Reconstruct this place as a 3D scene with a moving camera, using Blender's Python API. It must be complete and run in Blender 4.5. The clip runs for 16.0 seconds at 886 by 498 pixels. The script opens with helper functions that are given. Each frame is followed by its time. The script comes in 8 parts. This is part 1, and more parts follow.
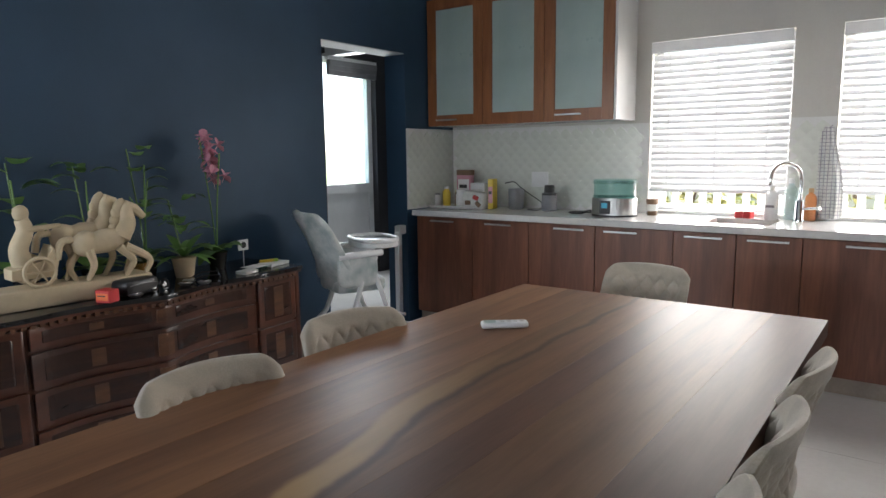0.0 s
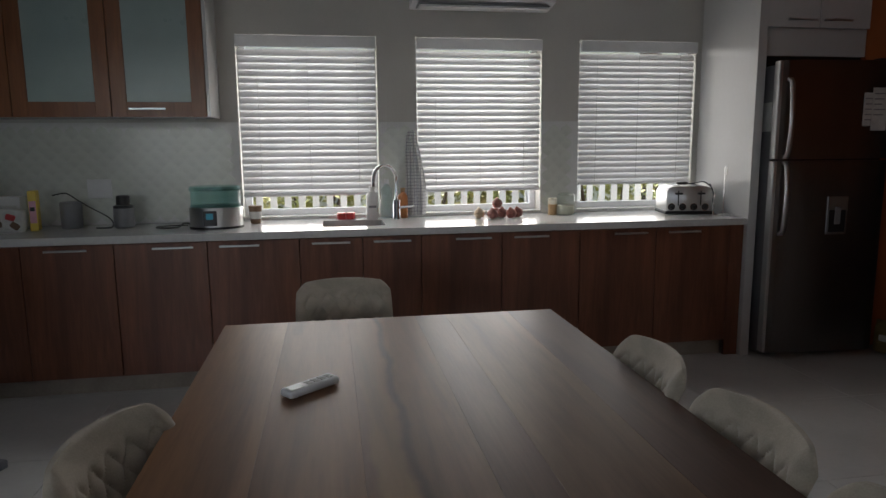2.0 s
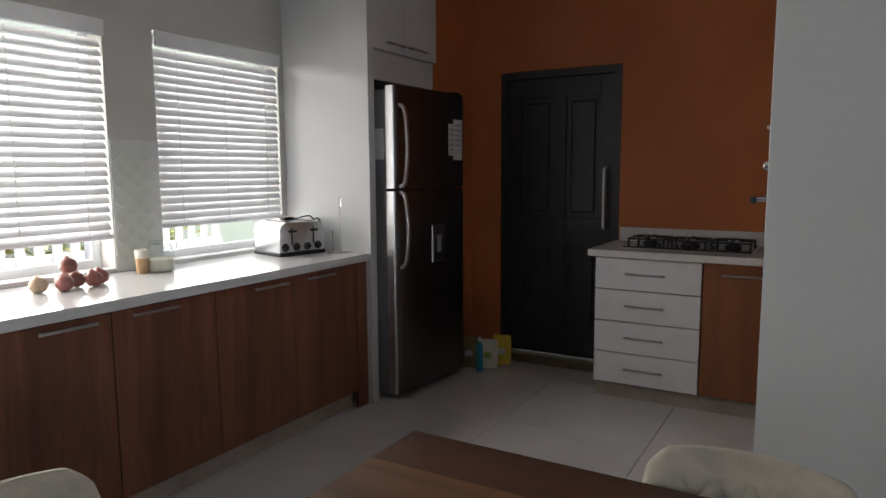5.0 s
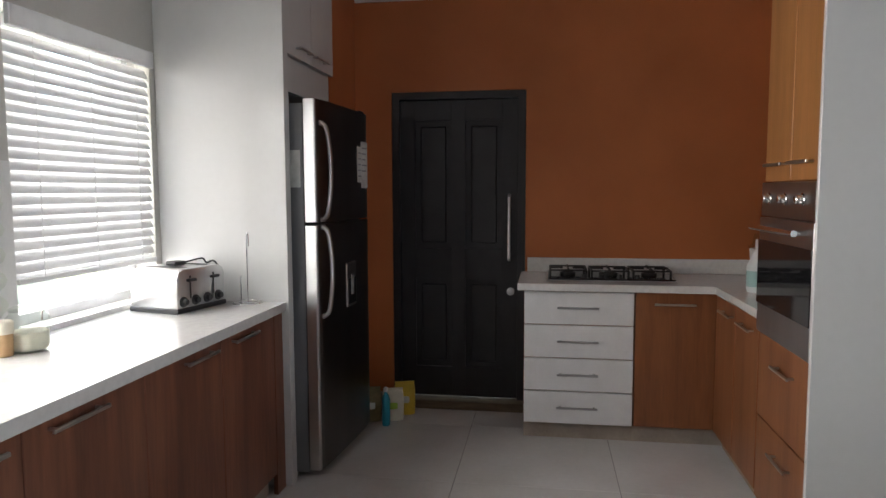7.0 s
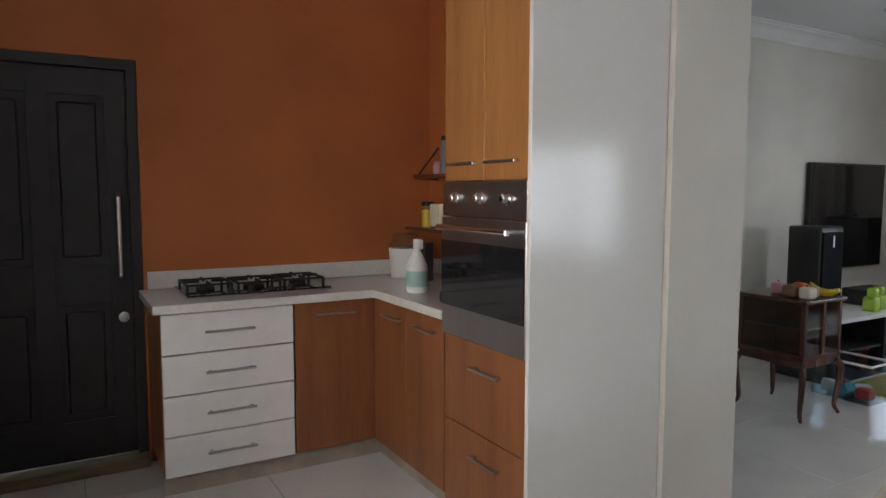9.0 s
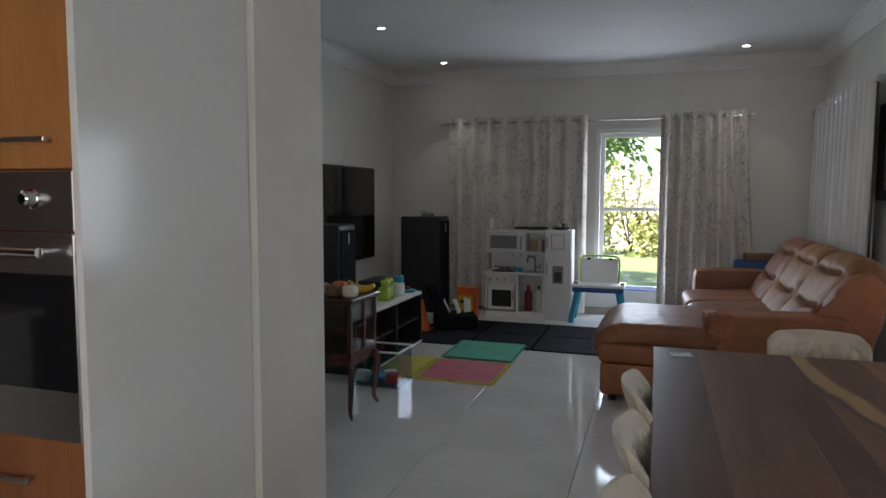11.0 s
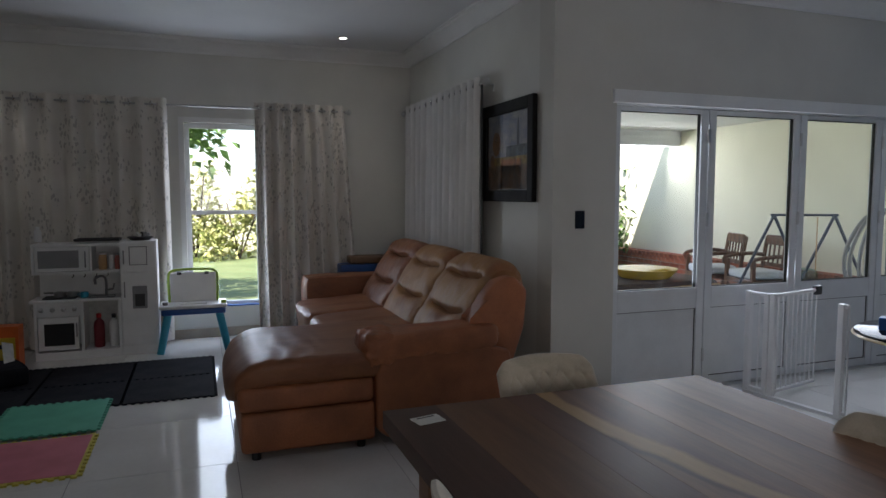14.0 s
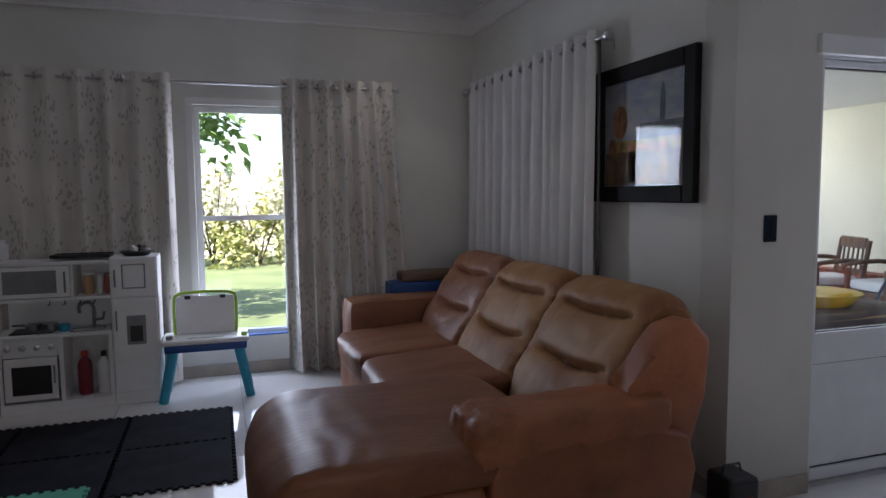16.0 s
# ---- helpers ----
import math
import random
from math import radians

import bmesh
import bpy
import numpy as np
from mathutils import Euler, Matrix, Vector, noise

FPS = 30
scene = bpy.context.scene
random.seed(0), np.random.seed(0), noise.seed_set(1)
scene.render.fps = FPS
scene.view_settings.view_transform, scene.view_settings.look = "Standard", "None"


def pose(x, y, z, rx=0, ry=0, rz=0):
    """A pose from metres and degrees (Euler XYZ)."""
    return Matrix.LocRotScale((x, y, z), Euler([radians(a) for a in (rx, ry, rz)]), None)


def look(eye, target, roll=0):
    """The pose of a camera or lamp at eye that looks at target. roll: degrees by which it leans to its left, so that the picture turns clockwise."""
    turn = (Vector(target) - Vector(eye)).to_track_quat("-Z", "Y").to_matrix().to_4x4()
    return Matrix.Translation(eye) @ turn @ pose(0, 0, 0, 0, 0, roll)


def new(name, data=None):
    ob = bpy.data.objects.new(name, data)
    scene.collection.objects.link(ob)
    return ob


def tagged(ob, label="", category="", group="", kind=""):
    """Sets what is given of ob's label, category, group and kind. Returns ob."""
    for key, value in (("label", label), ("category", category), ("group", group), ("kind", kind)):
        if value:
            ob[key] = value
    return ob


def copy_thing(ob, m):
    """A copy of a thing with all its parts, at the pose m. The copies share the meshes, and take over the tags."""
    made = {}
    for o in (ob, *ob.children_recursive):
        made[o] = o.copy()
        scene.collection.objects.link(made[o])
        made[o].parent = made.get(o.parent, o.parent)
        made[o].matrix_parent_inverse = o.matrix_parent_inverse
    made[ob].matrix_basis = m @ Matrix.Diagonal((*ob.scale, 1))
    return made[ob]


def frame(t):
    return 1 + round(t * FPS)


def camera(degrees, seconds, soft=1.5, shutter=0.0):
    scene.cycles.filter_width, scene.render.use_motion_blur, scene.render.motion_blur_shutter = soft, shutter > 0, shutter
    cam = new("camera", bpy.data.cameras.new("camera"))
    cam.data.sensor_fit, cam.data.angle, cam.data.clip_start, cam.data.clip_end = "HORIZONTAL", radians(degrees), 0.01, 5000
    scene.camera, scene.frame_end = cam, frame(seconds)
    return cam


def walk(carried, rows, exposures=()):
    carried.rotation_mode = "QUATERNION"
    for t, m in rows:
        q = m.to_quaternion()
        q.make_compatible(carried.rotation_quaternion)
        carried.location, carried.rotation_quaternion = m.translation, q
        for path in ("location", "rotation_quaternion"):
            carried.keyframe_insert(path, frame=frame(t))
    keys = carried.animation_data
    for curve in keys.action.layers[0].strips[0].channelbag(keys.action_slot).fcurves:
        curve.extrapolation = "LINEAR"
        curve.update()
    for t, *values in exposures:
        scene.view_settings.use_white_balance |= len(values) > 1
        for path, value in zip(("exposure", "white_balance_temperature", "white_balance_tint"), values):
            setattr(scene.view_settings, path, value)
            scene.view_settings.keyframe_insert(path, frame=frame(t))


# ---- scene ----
cam = camera(67.2, 16.0)
PATH = [
    (0, (3.314, -4.102, 1.359), (2.142, -2.507, 1.073), -0.7),
    (0.5, (3.051, -4.107, 1.363), (2.183, -2.328, 1.074), -0.7),
    (1, (2.776, -4.092, 1.373), (2.277, -2.177, 1.08), -0.6),
    (1.5, (2.492, -3.994, 1.394), (2.419, -2.019, 1.09), -0.5),
    (2, (2.235, -3.887, 1.392), (2.561, -1.938, 1.085), -0.5),
    (2.5, (1.965, -3.653, 1.384), (2.683, -1.811, 1.076), -0.5),
    (3, (1.826, -3.337, 1.405), (2.861, -1.655, 1.089), -0.4),
    (3.5, (1.692, -3.056, 1.433), (3.005, -1.582, 1.111), -0.4),
    (4, (1.680, -2.780, 1.404), (3.178, -1.486, 1.101), -0.5),
    (4.2, (1.688, -2.705, 1.397), (3.236, -1.474, 1.100), -0.5),
    (6.3, (1.787, -1.588, 1.426), (3.685, -0.978, 1.263), -0.3),
    (6.5, (1.783, -1.472, 1.449), (3.703, -0.939, 1.277), -0.3),
    (7, (1.861, -1.225, 1.438), (3.831, -0.921, 1.266), -0.2),
    (7.5, (1.969, -1.035, 1.433), (3.961, -1.016, 1.256), -0.2),
    (8, (2.062, -0.823, 1.426), (4.028, -1.146, 1.254), -0.1),
    (8.2, (2.129, -0.728, 1.432), (4.063, -1.209, 1.259), -0.1),
    (10.3, (2.922, -0.792, 1.426), (4.051, -2.434, 1.259), 0.2),
    (10.5, (2.964, -0.822, 1.445), (3.946, -2.556, 1.275), 0.1),
    (11, (3.059, -0.952, 1.419), (3.666, -2.851, 1.255), 0.2),
    (11.5, (3.199, -1.016, 1.437), (3.386, -3.001, 1.276), 0.3),
    (12, (3.312, -1.074, 1.462), (3.198, -3.064, 1.298), 0.2),
    (12.5, (3.391, -1.241, 1.426), (3.093, -3.213, 1.267), 0.1),
    (13, (3.454, -1.424, 1.435), (3.011, -3.368, 1.272), 0.1),
    (13.5, (3.566, -1.664, 1.432), (2.997, -3.574, 1.271), 0.1),
    (14, (3.57, -1.976, 1.437), (2.889, -3.849, 1.272), -0.0),
    (14.5, (3.508, -2.342, 1.447), (2.799, -4.205, 1.279), -0.2),
    (15, (3.486, -2.715, 1.455), (2.776, -4.577, 1.282), -0.3),
    (15.5, (3.482, -3.093, 1.445), (2.781, -4.958, 1.271), -0.3),
    (16, (3.534, -3.479, 1.438), (2.9, -5.369, 1.27), -0.5),
]
EXPOSURE = [(0, 2.85, 6500, 10), (0.5, 2.25, 6500, 10), (1.0, 1.8, 6500, 10), (1.5, 1.4, 6500, 10), (2.0, 1.2, 6500, 10), (2.5, 1.05, 6500, 10), (3.0, 1.1, 6500, 10), (4.0, 1.55, 6500, 10), (5.2, 2.1, 6500, 10), (6.5, 2.45, 6500, 10), (8.0, 2.95, 6700, 10), (9.3, 2.75, 6650, 10), (10.5, 2.4, 6500, 10), (11.0, 2.15, 6500, 10), (11.5, 2.3, 6450, 10), (12.0, 2.27, 6430, 10), (12.5, 1.98, 6420, 11), (14.0, 1.55, 6420, 11), (15.0, 1.62, 6400, 13), (16.0, 1.78, 6200, 17)]
walk(cam, [(t, look(e, g, r)) for t, e, g, r in PATH], EXPOSURE)

# ==== body ====
# ---- light ----
world = bpy.data.worlds.new("sky")
scene.world = world
world.use_nodes = True
wn = world.node_tree.nodes
sky = wn.new("ShaderNodeTexSky")
sky.sky_type, sky.sun_disc = "NISHITA", False
SUN_TO = Vector((0.42, 0.40, 0.80)).normalized()
sky.sun_elevation = math.asin(SUN_TO.z)
sky.sun_rotation = math.atan2(SUN_TO.x, SUN_TO.y)
wn["Background"].inputs[1].default_value = 0.15
world.node_tree.links.new(sky.outputs[0], wn["Background"].inputs[0])
sun = new("sun", bpy.data.lights.new("sun", "SUN"))
sun.data.energy, sun.data.angle, sun.data.color = 5.0, radians(0.6), (1, 0.95, 0.87)
sun.matrix_world = look((8, 8, 14), Vector((8, 8, 14)) - SUN_TO)


def window_light(name, eye, target, w, h, watts, colour=(0.93, 0.97, 1.0), spread=180):
    lamp = new(name, bpy.data.lights.new(name, "AREA"))
    lamp.data.shape, lamp.data.size, lamp.data.size_y = "RECTANGLE", w, h
    lamp.data.energy, lamp.data.color, lamp.data.spread = watts, colour, radians(spread)
    lamp.matrix_world = look(eye, target)
    return lamp


for wx, watts, sunny in ((2.11, 1.9, 3.4), (3.25, 2.0, 4.0), (4.4, 0.9, 2.4)):
    window_light("window_light", (wx, 0.735, 1.5), (wx, -1, 1.4), 0.8, 1.1, sunny, (1.0, 0.97, 0.95))
    window_light("window_light", (wx, 0.600, 1.5), (wx, -1, 1.5), 0.8, 1.1, watts, (1.0, 0.95, 0.90), 138)
window_light("window_light", (3.34, -9.05, 1.2), (3.34, -5, 1.0), 0.62, 1.7, 5.6, (0.77, 0.85, 1.0))
window_light("window_light", (-0.6, -5.89, 1.36), (-0.4, -2, 1.2), 2.9, 1.15, 10.0, (0.77, 0.85, 1.0))
# the open end of the patio
window_light("patio_sky_light", (-1.3, -11.38, 2.08), (-1.3, -8.5, 1.6), 5.0, 0.26, 24)
window_light("window_light", (-1.84, 1.22, 1.62), (0, 0.2, 1.3), 0.62, 1.0, 6.5)


# ---- materials ----
def material(name, colour, rough=0.5, metal=0.0, vary=0.12, scale=6.0, fine=60.0, bump=0.05, second=None, coat=0.0,
             stretch=(1, 1, 1), sheen=0.0, tone=0.0, spec=0.5):
    """Colour varied by a broad and a fine noise, with a fine relief. tone: how much single pieces differ."""
    m = bpy.data.materials.new(name)
    m.use_nodes = True
    n, l = m.node_tree.nodes, m.node_tree.links
    b = n["Principled BSDF"]
    b.inputs["Roughness"].default_value, b.inputs["Metallic"].default_value = rough, metal
    b.inputs["Coat Weight"].default_value, b.inputs["Sheen Weight"].default_value = coat, sheen
    b.inputs["Specular IOR Level"].default_value = spec
    tc, mp = n.new("ShaderNodeTexCoord"), n.new("ShaderNodeMapping")
    mp.inputs["Scale"].default_value = stretch
    l.new(tc.outputs["Object"], mp.inputs[0])
    big, small = n.new("ShaderNodeTexNoise"), n.new("ShaderNodeTexNoise")
    big.inputs["Scale"].default_value, big.inputs["Detail"].default_value = scale, 5
    small.inputs["Scale"].default_value, small.inputs["Detail"].default_value = fine, 3
    for t in (big, small):
        l.new(mp.outputs[0], t.inputs["Vector"])
    mix = n.new("ShaderNodeMix")
    mix.data_type = "RGBA"
    c2 = second or tuple(c * (1 - vary * 2.2) for c in colour)
    mix.inputs[6].default_value, mix.inputs[7].default_value = (*colour, 1), (*c2, 1)
    ramp = n.new("ShaderNodeMapRange")
    ramp.inputs[1].default_value, ramp.inputs[2].default_value = 0.38, 0.68
    l.new(big.outputs[0], ramp.inputs[0])
    l.new(ramp.outputs[0], mix.inputs[0])
    hsv = n.new("ShaderNodeHueSaturation")
    val = n.new("ShaderNodeMapRange")
    val.inputs[1].default_value, val.inputs[2].default_value = 0.3, 0.7
    val.inputs[3].default_value, val.inputs[4].default_value = 1 - vary * 0.5, 1 + vary * 0.5
    l.new(small.outputs[0], val.inputs[0])
    if tone:
        info, span, mul = n.new("ShaderNodeObjectInfo"), n.new("ShaderNodeMapRange"), n.new("ShaderNodeMath")
        span.inputs[3].default_value, span.inputs[4].default_value = 1 - tone, 1 + tone
        mul.operation = "MULTIPLY"
        l.new(info.outputs["Random"], span.inputs[0])
        l.new(span.outputs[0], mul.inputs[0])
        l.new(val.outputs[0], mul.inputs[1])
        l.new(mul.outputs[0], hsv.inputs["Value"])
    else:
        l.new(val.outputs[0], hsv.inputs["Value"])
    l.new(mix.outputs[2], hsv.inputs["Color"])
    l.new(hsv.outputs[0], b.inputs["Base Color"])
    rr = n.new("ShaderNodeMapRange")
    rr.inputs[3].default_value, rr.inputs[4].default_value = max(0.02, rough * 0.85), min(1, rough * 1.2)
    l.new(big.outputs[0], rr.inputs[0])
    l.new(rr.outputs[0], b.inputs["Roughness"])
    if bump:
        bp = n.new("ShaderNodeBump")
        bp.inputs["Strength"].default_value, bp.inputs["Distance"].default_value = bump, 0.01
        l.new(small.outputs[0], bp.inputs["Height"])
        l.new(bp.outputs[0], b.inputs["Normal"])
    return m


def wood(name, light, dark, rough=0.35, along="y", rings=3.0, grain=1.0, tone=0.0, coat=0.0):
    """Long-grained wood: stretched noise bands, fine pores and a soft sheen."""
    st = {"x": (0.08, 1, 1), "y": (1, 0.08, 1), "z": (1, 1, 0.08)}[along]
    m = material(name, light, rough, vary=0.16, scale=rings * 4, fine=120, bump=0.04, second=dark, stretch=st, tone=tone, coat=coat)
    n, l = m.node_tree.nodes, m.node_tree.links
    mp = n["Mapping"]
    wv = n.new("ShaderNodeTexNoise")
    wv.inputs["Scale"].default_value, wv.inputs["Detail"].default_value, wv.inputs["Distortion"].default_value = rings * 14, 6, 1.2
    if tone:
        info, add = n.new("ShaderNodeObjectInfo"), n.new("ShaderNodeVectorMath")
        add.operation = "MULTIPLY_ADD"
        add.inputs[1].default_value = (1, 1, 1)
        sc = n.new("ShaderNodeVectorMath")
        sc.operation = "SCALE"
        sc.inputs[0].default_value = (13, 7, 5)
        l.new(info.outputs["Random"], sc.inputs["Scale"])
        l.new(mp.outputs[0], add.inputs[0])
        l.new(sc.outputs[0], add.inputs[2])
        for t in [x for x in n if x.bl_idname == "ShaderNodeTexNoise"]:
            l.new(add.outputs[0], t.inputs["Vector"])
    else:
        l.new(mp.outputs[0], wv.inputs["Vector"])
    hsv = n["Hue/Saturation/Value"]
    dk = n.new("ShaderNodeMix")
    dk.data_type, dk.blend_type = "RGBA", "MULTIPLY"
    dk.inputs[0].default_value = 0.55 * grain
    mr = n.new("ShaderNodeMapRange")
    mr.inputs[1].default_value, mr.inputs[2].default_value, mr.inputs[3].default_value = 0.3, 0.62, 0.45
    l.new(wv.outputs[0], mr.inputs[0])
    l.new(hsv.outputs[0], dk.inputs[6])
    l.new(mr.outputs[0], dk.inputs[7])
    l.new(dk.outputs[2], n["Principled BSDF"].inputs["Base Color"])
    return m


def glass(name, colour=(1, 1, 1), rough=0.0, opacity=0.0):
    """A thin pane: mostly clear, with a mirror's gloss at grazing angles."""
    m = bpy.data.materials.new(name)
    m.use_nodes = True
    n, l = m.node_tree.nodes, m.node_tree.links
    n.remove(n["Principled BSDF"])
    tr, gl, lw, pw, ad, mx = (n.new("ShaderNodeBsdfTransparent"), n.new("ShaderNodeBsdfGlossy"), n.new("ShaderNodeLayerWeight"),
                              n.new("ShaderNodeMath"), n.new("ShaderNodeMath"), n.new("ShaderNodeMixShader"))
    tr.inputs[0].default_value = (*colour, 1)
    gl.inputs["Roughness"].default_value = rough
    pw.operation, pw.inputs[1].default_value = "POWER", 4.0
    ad.operation, ad.inputs[1].default_value, ad.inputs[2].default_value = "MULTIPLY_ADD", 0.6, 0.035
    l.new(lw.outputs["Facing"], pw.inputs[0])
    l.new(pw.outputs[0], ad.inputs[0])
    l.new(ad.outputs[0], mx.inputs[0])
    l.new(tr.outputs[0], mx.inputs[1])
    l.new(gl.outputs[0], mx.inputs[2])
    l.new(mx.outputs[0], n["Material Output"].inputs[0])
    return m


def glow(name, colour, strength):
    m = bpy.data.materials.new(name)
    m.use_nodes = True
    b = m.node_tree.nodes["Principled BSDF"]
    b.inputs["Base Color"].default_value = (*colour, 1)
    b.inputs["Emission Color"].default_value, b.inputs["Emission Strength"].default_value = (*colour, 1), strength
    return m


M_BEIGE = material("beige_wall_paint", (0.60, 0.58, 0.535), 0.75, vary=0.05, scale=1.5, fine=160, bump=0.05)
M_WHITEWALL = material("pale_wall_paint", (0.66, 0.65, 0.61), 0.7, vary=0.05, scale=1.5, fine=160, bump=0.05)
M_BLUE = material("navy_wall_paint", (0.022, 0.062, 0.115), 0.6, vary=0.10, scale=1.6, fine=160, bump=0.06)
M_ORANGE = material("burnt_orange_wall_paint", (0.50, 0.155, 0.046), 0.65, vary=0.08, scale=1.5, fine=160, bump=0.06)
# paint of the passage walls; also the painted shade of the fridge recess
M_CHARCOAL = material("charcoal_wall_and_recess_shade", (0.03, 0.031, 0.036), 0.6, vary=0.10, scale=2, fine=160)
M_CEIL = material("ceiling_paint", (0.74, 0.75, 0.76), 0.8, vary=0.03, scale=1.0, fine=120, bump=0.03)
M_CORNICE = material("cornice_plaster", (0.78, 0.78, 0.77), 0.6, vary=0.03, scale=3, fine=100, bump=0.03)
M_TILE = material("polished_porcelain_tile", (0.69, 0.68, 0.66), 0.07, vary=0.05, scale=2.2, fine=35, bump=0.004, tone=0.03)
M_GROUT = material("grout", (0.24, 0.235, 0.225), 0.9, vary=0.15, fine=200)
M_SKIRT = material("skirting_tile", (0.42, 0.36, 0.30), 0.35, vary=0.12, scale=5, fine=60)
M_CAB = wood("mahogany_cabinet_front", (0.245, 0.092, 0.05), (0.155, 0.056, 0.032), 0.36, along="z", rings=2.2, grain=0.8)
M_CABW = wood("cherry_cabinet_frame", (0.30, 0.115, 0.042), (0.21, 0.075, 0.028), 0.33, along="z", rings=2.2, grain=0.7)
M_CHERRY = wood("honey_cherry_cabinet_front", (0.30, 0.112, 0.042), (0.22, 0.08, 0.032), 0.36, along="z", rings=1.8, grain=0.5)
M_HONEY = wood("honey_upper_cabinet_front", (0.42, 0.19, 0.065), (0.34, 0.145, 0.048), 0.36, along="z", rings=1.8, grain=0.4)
M_WHITEGLOSS = material("white_gloss_board", (0.66, 0.66, 0.645), 0.14, vary=0.02, scale=1.0, fine=30, bump=0.004)
M_STONE = material("white_quartz_worktop", (0.71, 0.705, 0.685), 0.12, vary=0.04, scale=40, fine=300, bump=0.0)
M_SPLASH = material("pearl_splash_tile", (0.69, 0.71, 0.65), 0.24, vary=0.05, scale=9, fine=80, tone=0.025, bump=0.02)
M_STEEL = material("brushed_steel", (0.60, 0.60, 0.60), 0.3, metal=1.0, vary=0.06, scale=4, fine=220, bump=0.02, stretch=(1, 1, 0.06))
M_DARKSTEEL = material("dark_brushed_steel", (0.44, 0.435, 0.44), 0.32, metal=1.0, vary=0.06, scale=4, fine=220, bump=0.02, stretch=(1, 1, 0.06))
M_CHROME = material("chrome", (0.8, 0.8, 0.8), 0.08, metal=1.0, vary=0.02, bump=0)
M_BLACK = material("black_plastic", (0.018, 0.018, 0.02), 0.4, vary=0.15)
M_GLOSSBLACK = material("gloss_black", (0.012, 0.012, 0.014), 0.06, vary=0.05, bump=0)
M_IRON = material("cast_iron", (0.02, 0.02, 0.02), 0.55, vary=0.2, fine=180, bump=0.15)
M_DOOR = material("charcoal_door_paint", (0.030, 0.028, 0.031), 0.4, vary=0.10, scale=8, fine=120, bump=0.05)
M_WHITE = material("white_plastic", (0.78, 0.78, 0.78), 0.35, vary=0.03, scale=8, fine=80, bump=0.01)
M_ALU = material("white_coated_aluminium", (0.72, 0.735, 0.75), 0.3, vary=0.04, scale=5, fine=80, bump=0.01)
M_GLASS = glass("window_glass")
M_FROST = material("frosted_cabinet_glass", (0.36, 0.45, 0.43), 0.28, vary=0.06, scale=3, fine=220, bump=0.02)
M_BLIND = material("white_blind_slat", (0.80, 0.80, 0.80), 0.4, vary=0.03, scale=10, fine=60, bump=0.01)
nb, lb = M_BLIND.node_tree.nodes, M_BLIND.node_tree.links
thru, both = nb.new("ShaderNodeBsdfTranslucent"), nb.new("ShaderNodeMixShader")
thru.inputs[0].default_value, both.inputs[0].default_value = (0.8, 0.8, 0.8, 1), 0.22
lb.new(nb["Principled BSDF"].outputs[0], both.inputs[1])
lb.new(thru.outputs[0], both.inputs[2])
lb.new(both.outputs[0], nb["Material Output"].inputs[0])
M_FABRIC = material("greige_chair_velvet", (0.50, 0.44, 0.35), 0.85, vary=0.12, scale=14, fine=240, bump=0.12, sheen=0.3)
M_TABLE = wood("walnut_table_top", (0.265, 0.132, 0.066), (0.145, 0.068, 0.036), 0.41, along="y", rings=0.9, grain=0.85, tone=0.28)
M_TABLE3 = wood("dark_walnut_table_top", (0.112, 0.050, 0.031), (0.062, 0.028, 0.019), 0.41, along="y", rings=0.9, grain=0.85, tone=0.15)
M_TABLE2 = wood("sapwood_streaked_walnut", (0.255, 0.128, 0.065), (0.150, 0.07, 0.038), 0.41, along="y", rings=0.8, grain=0.8)


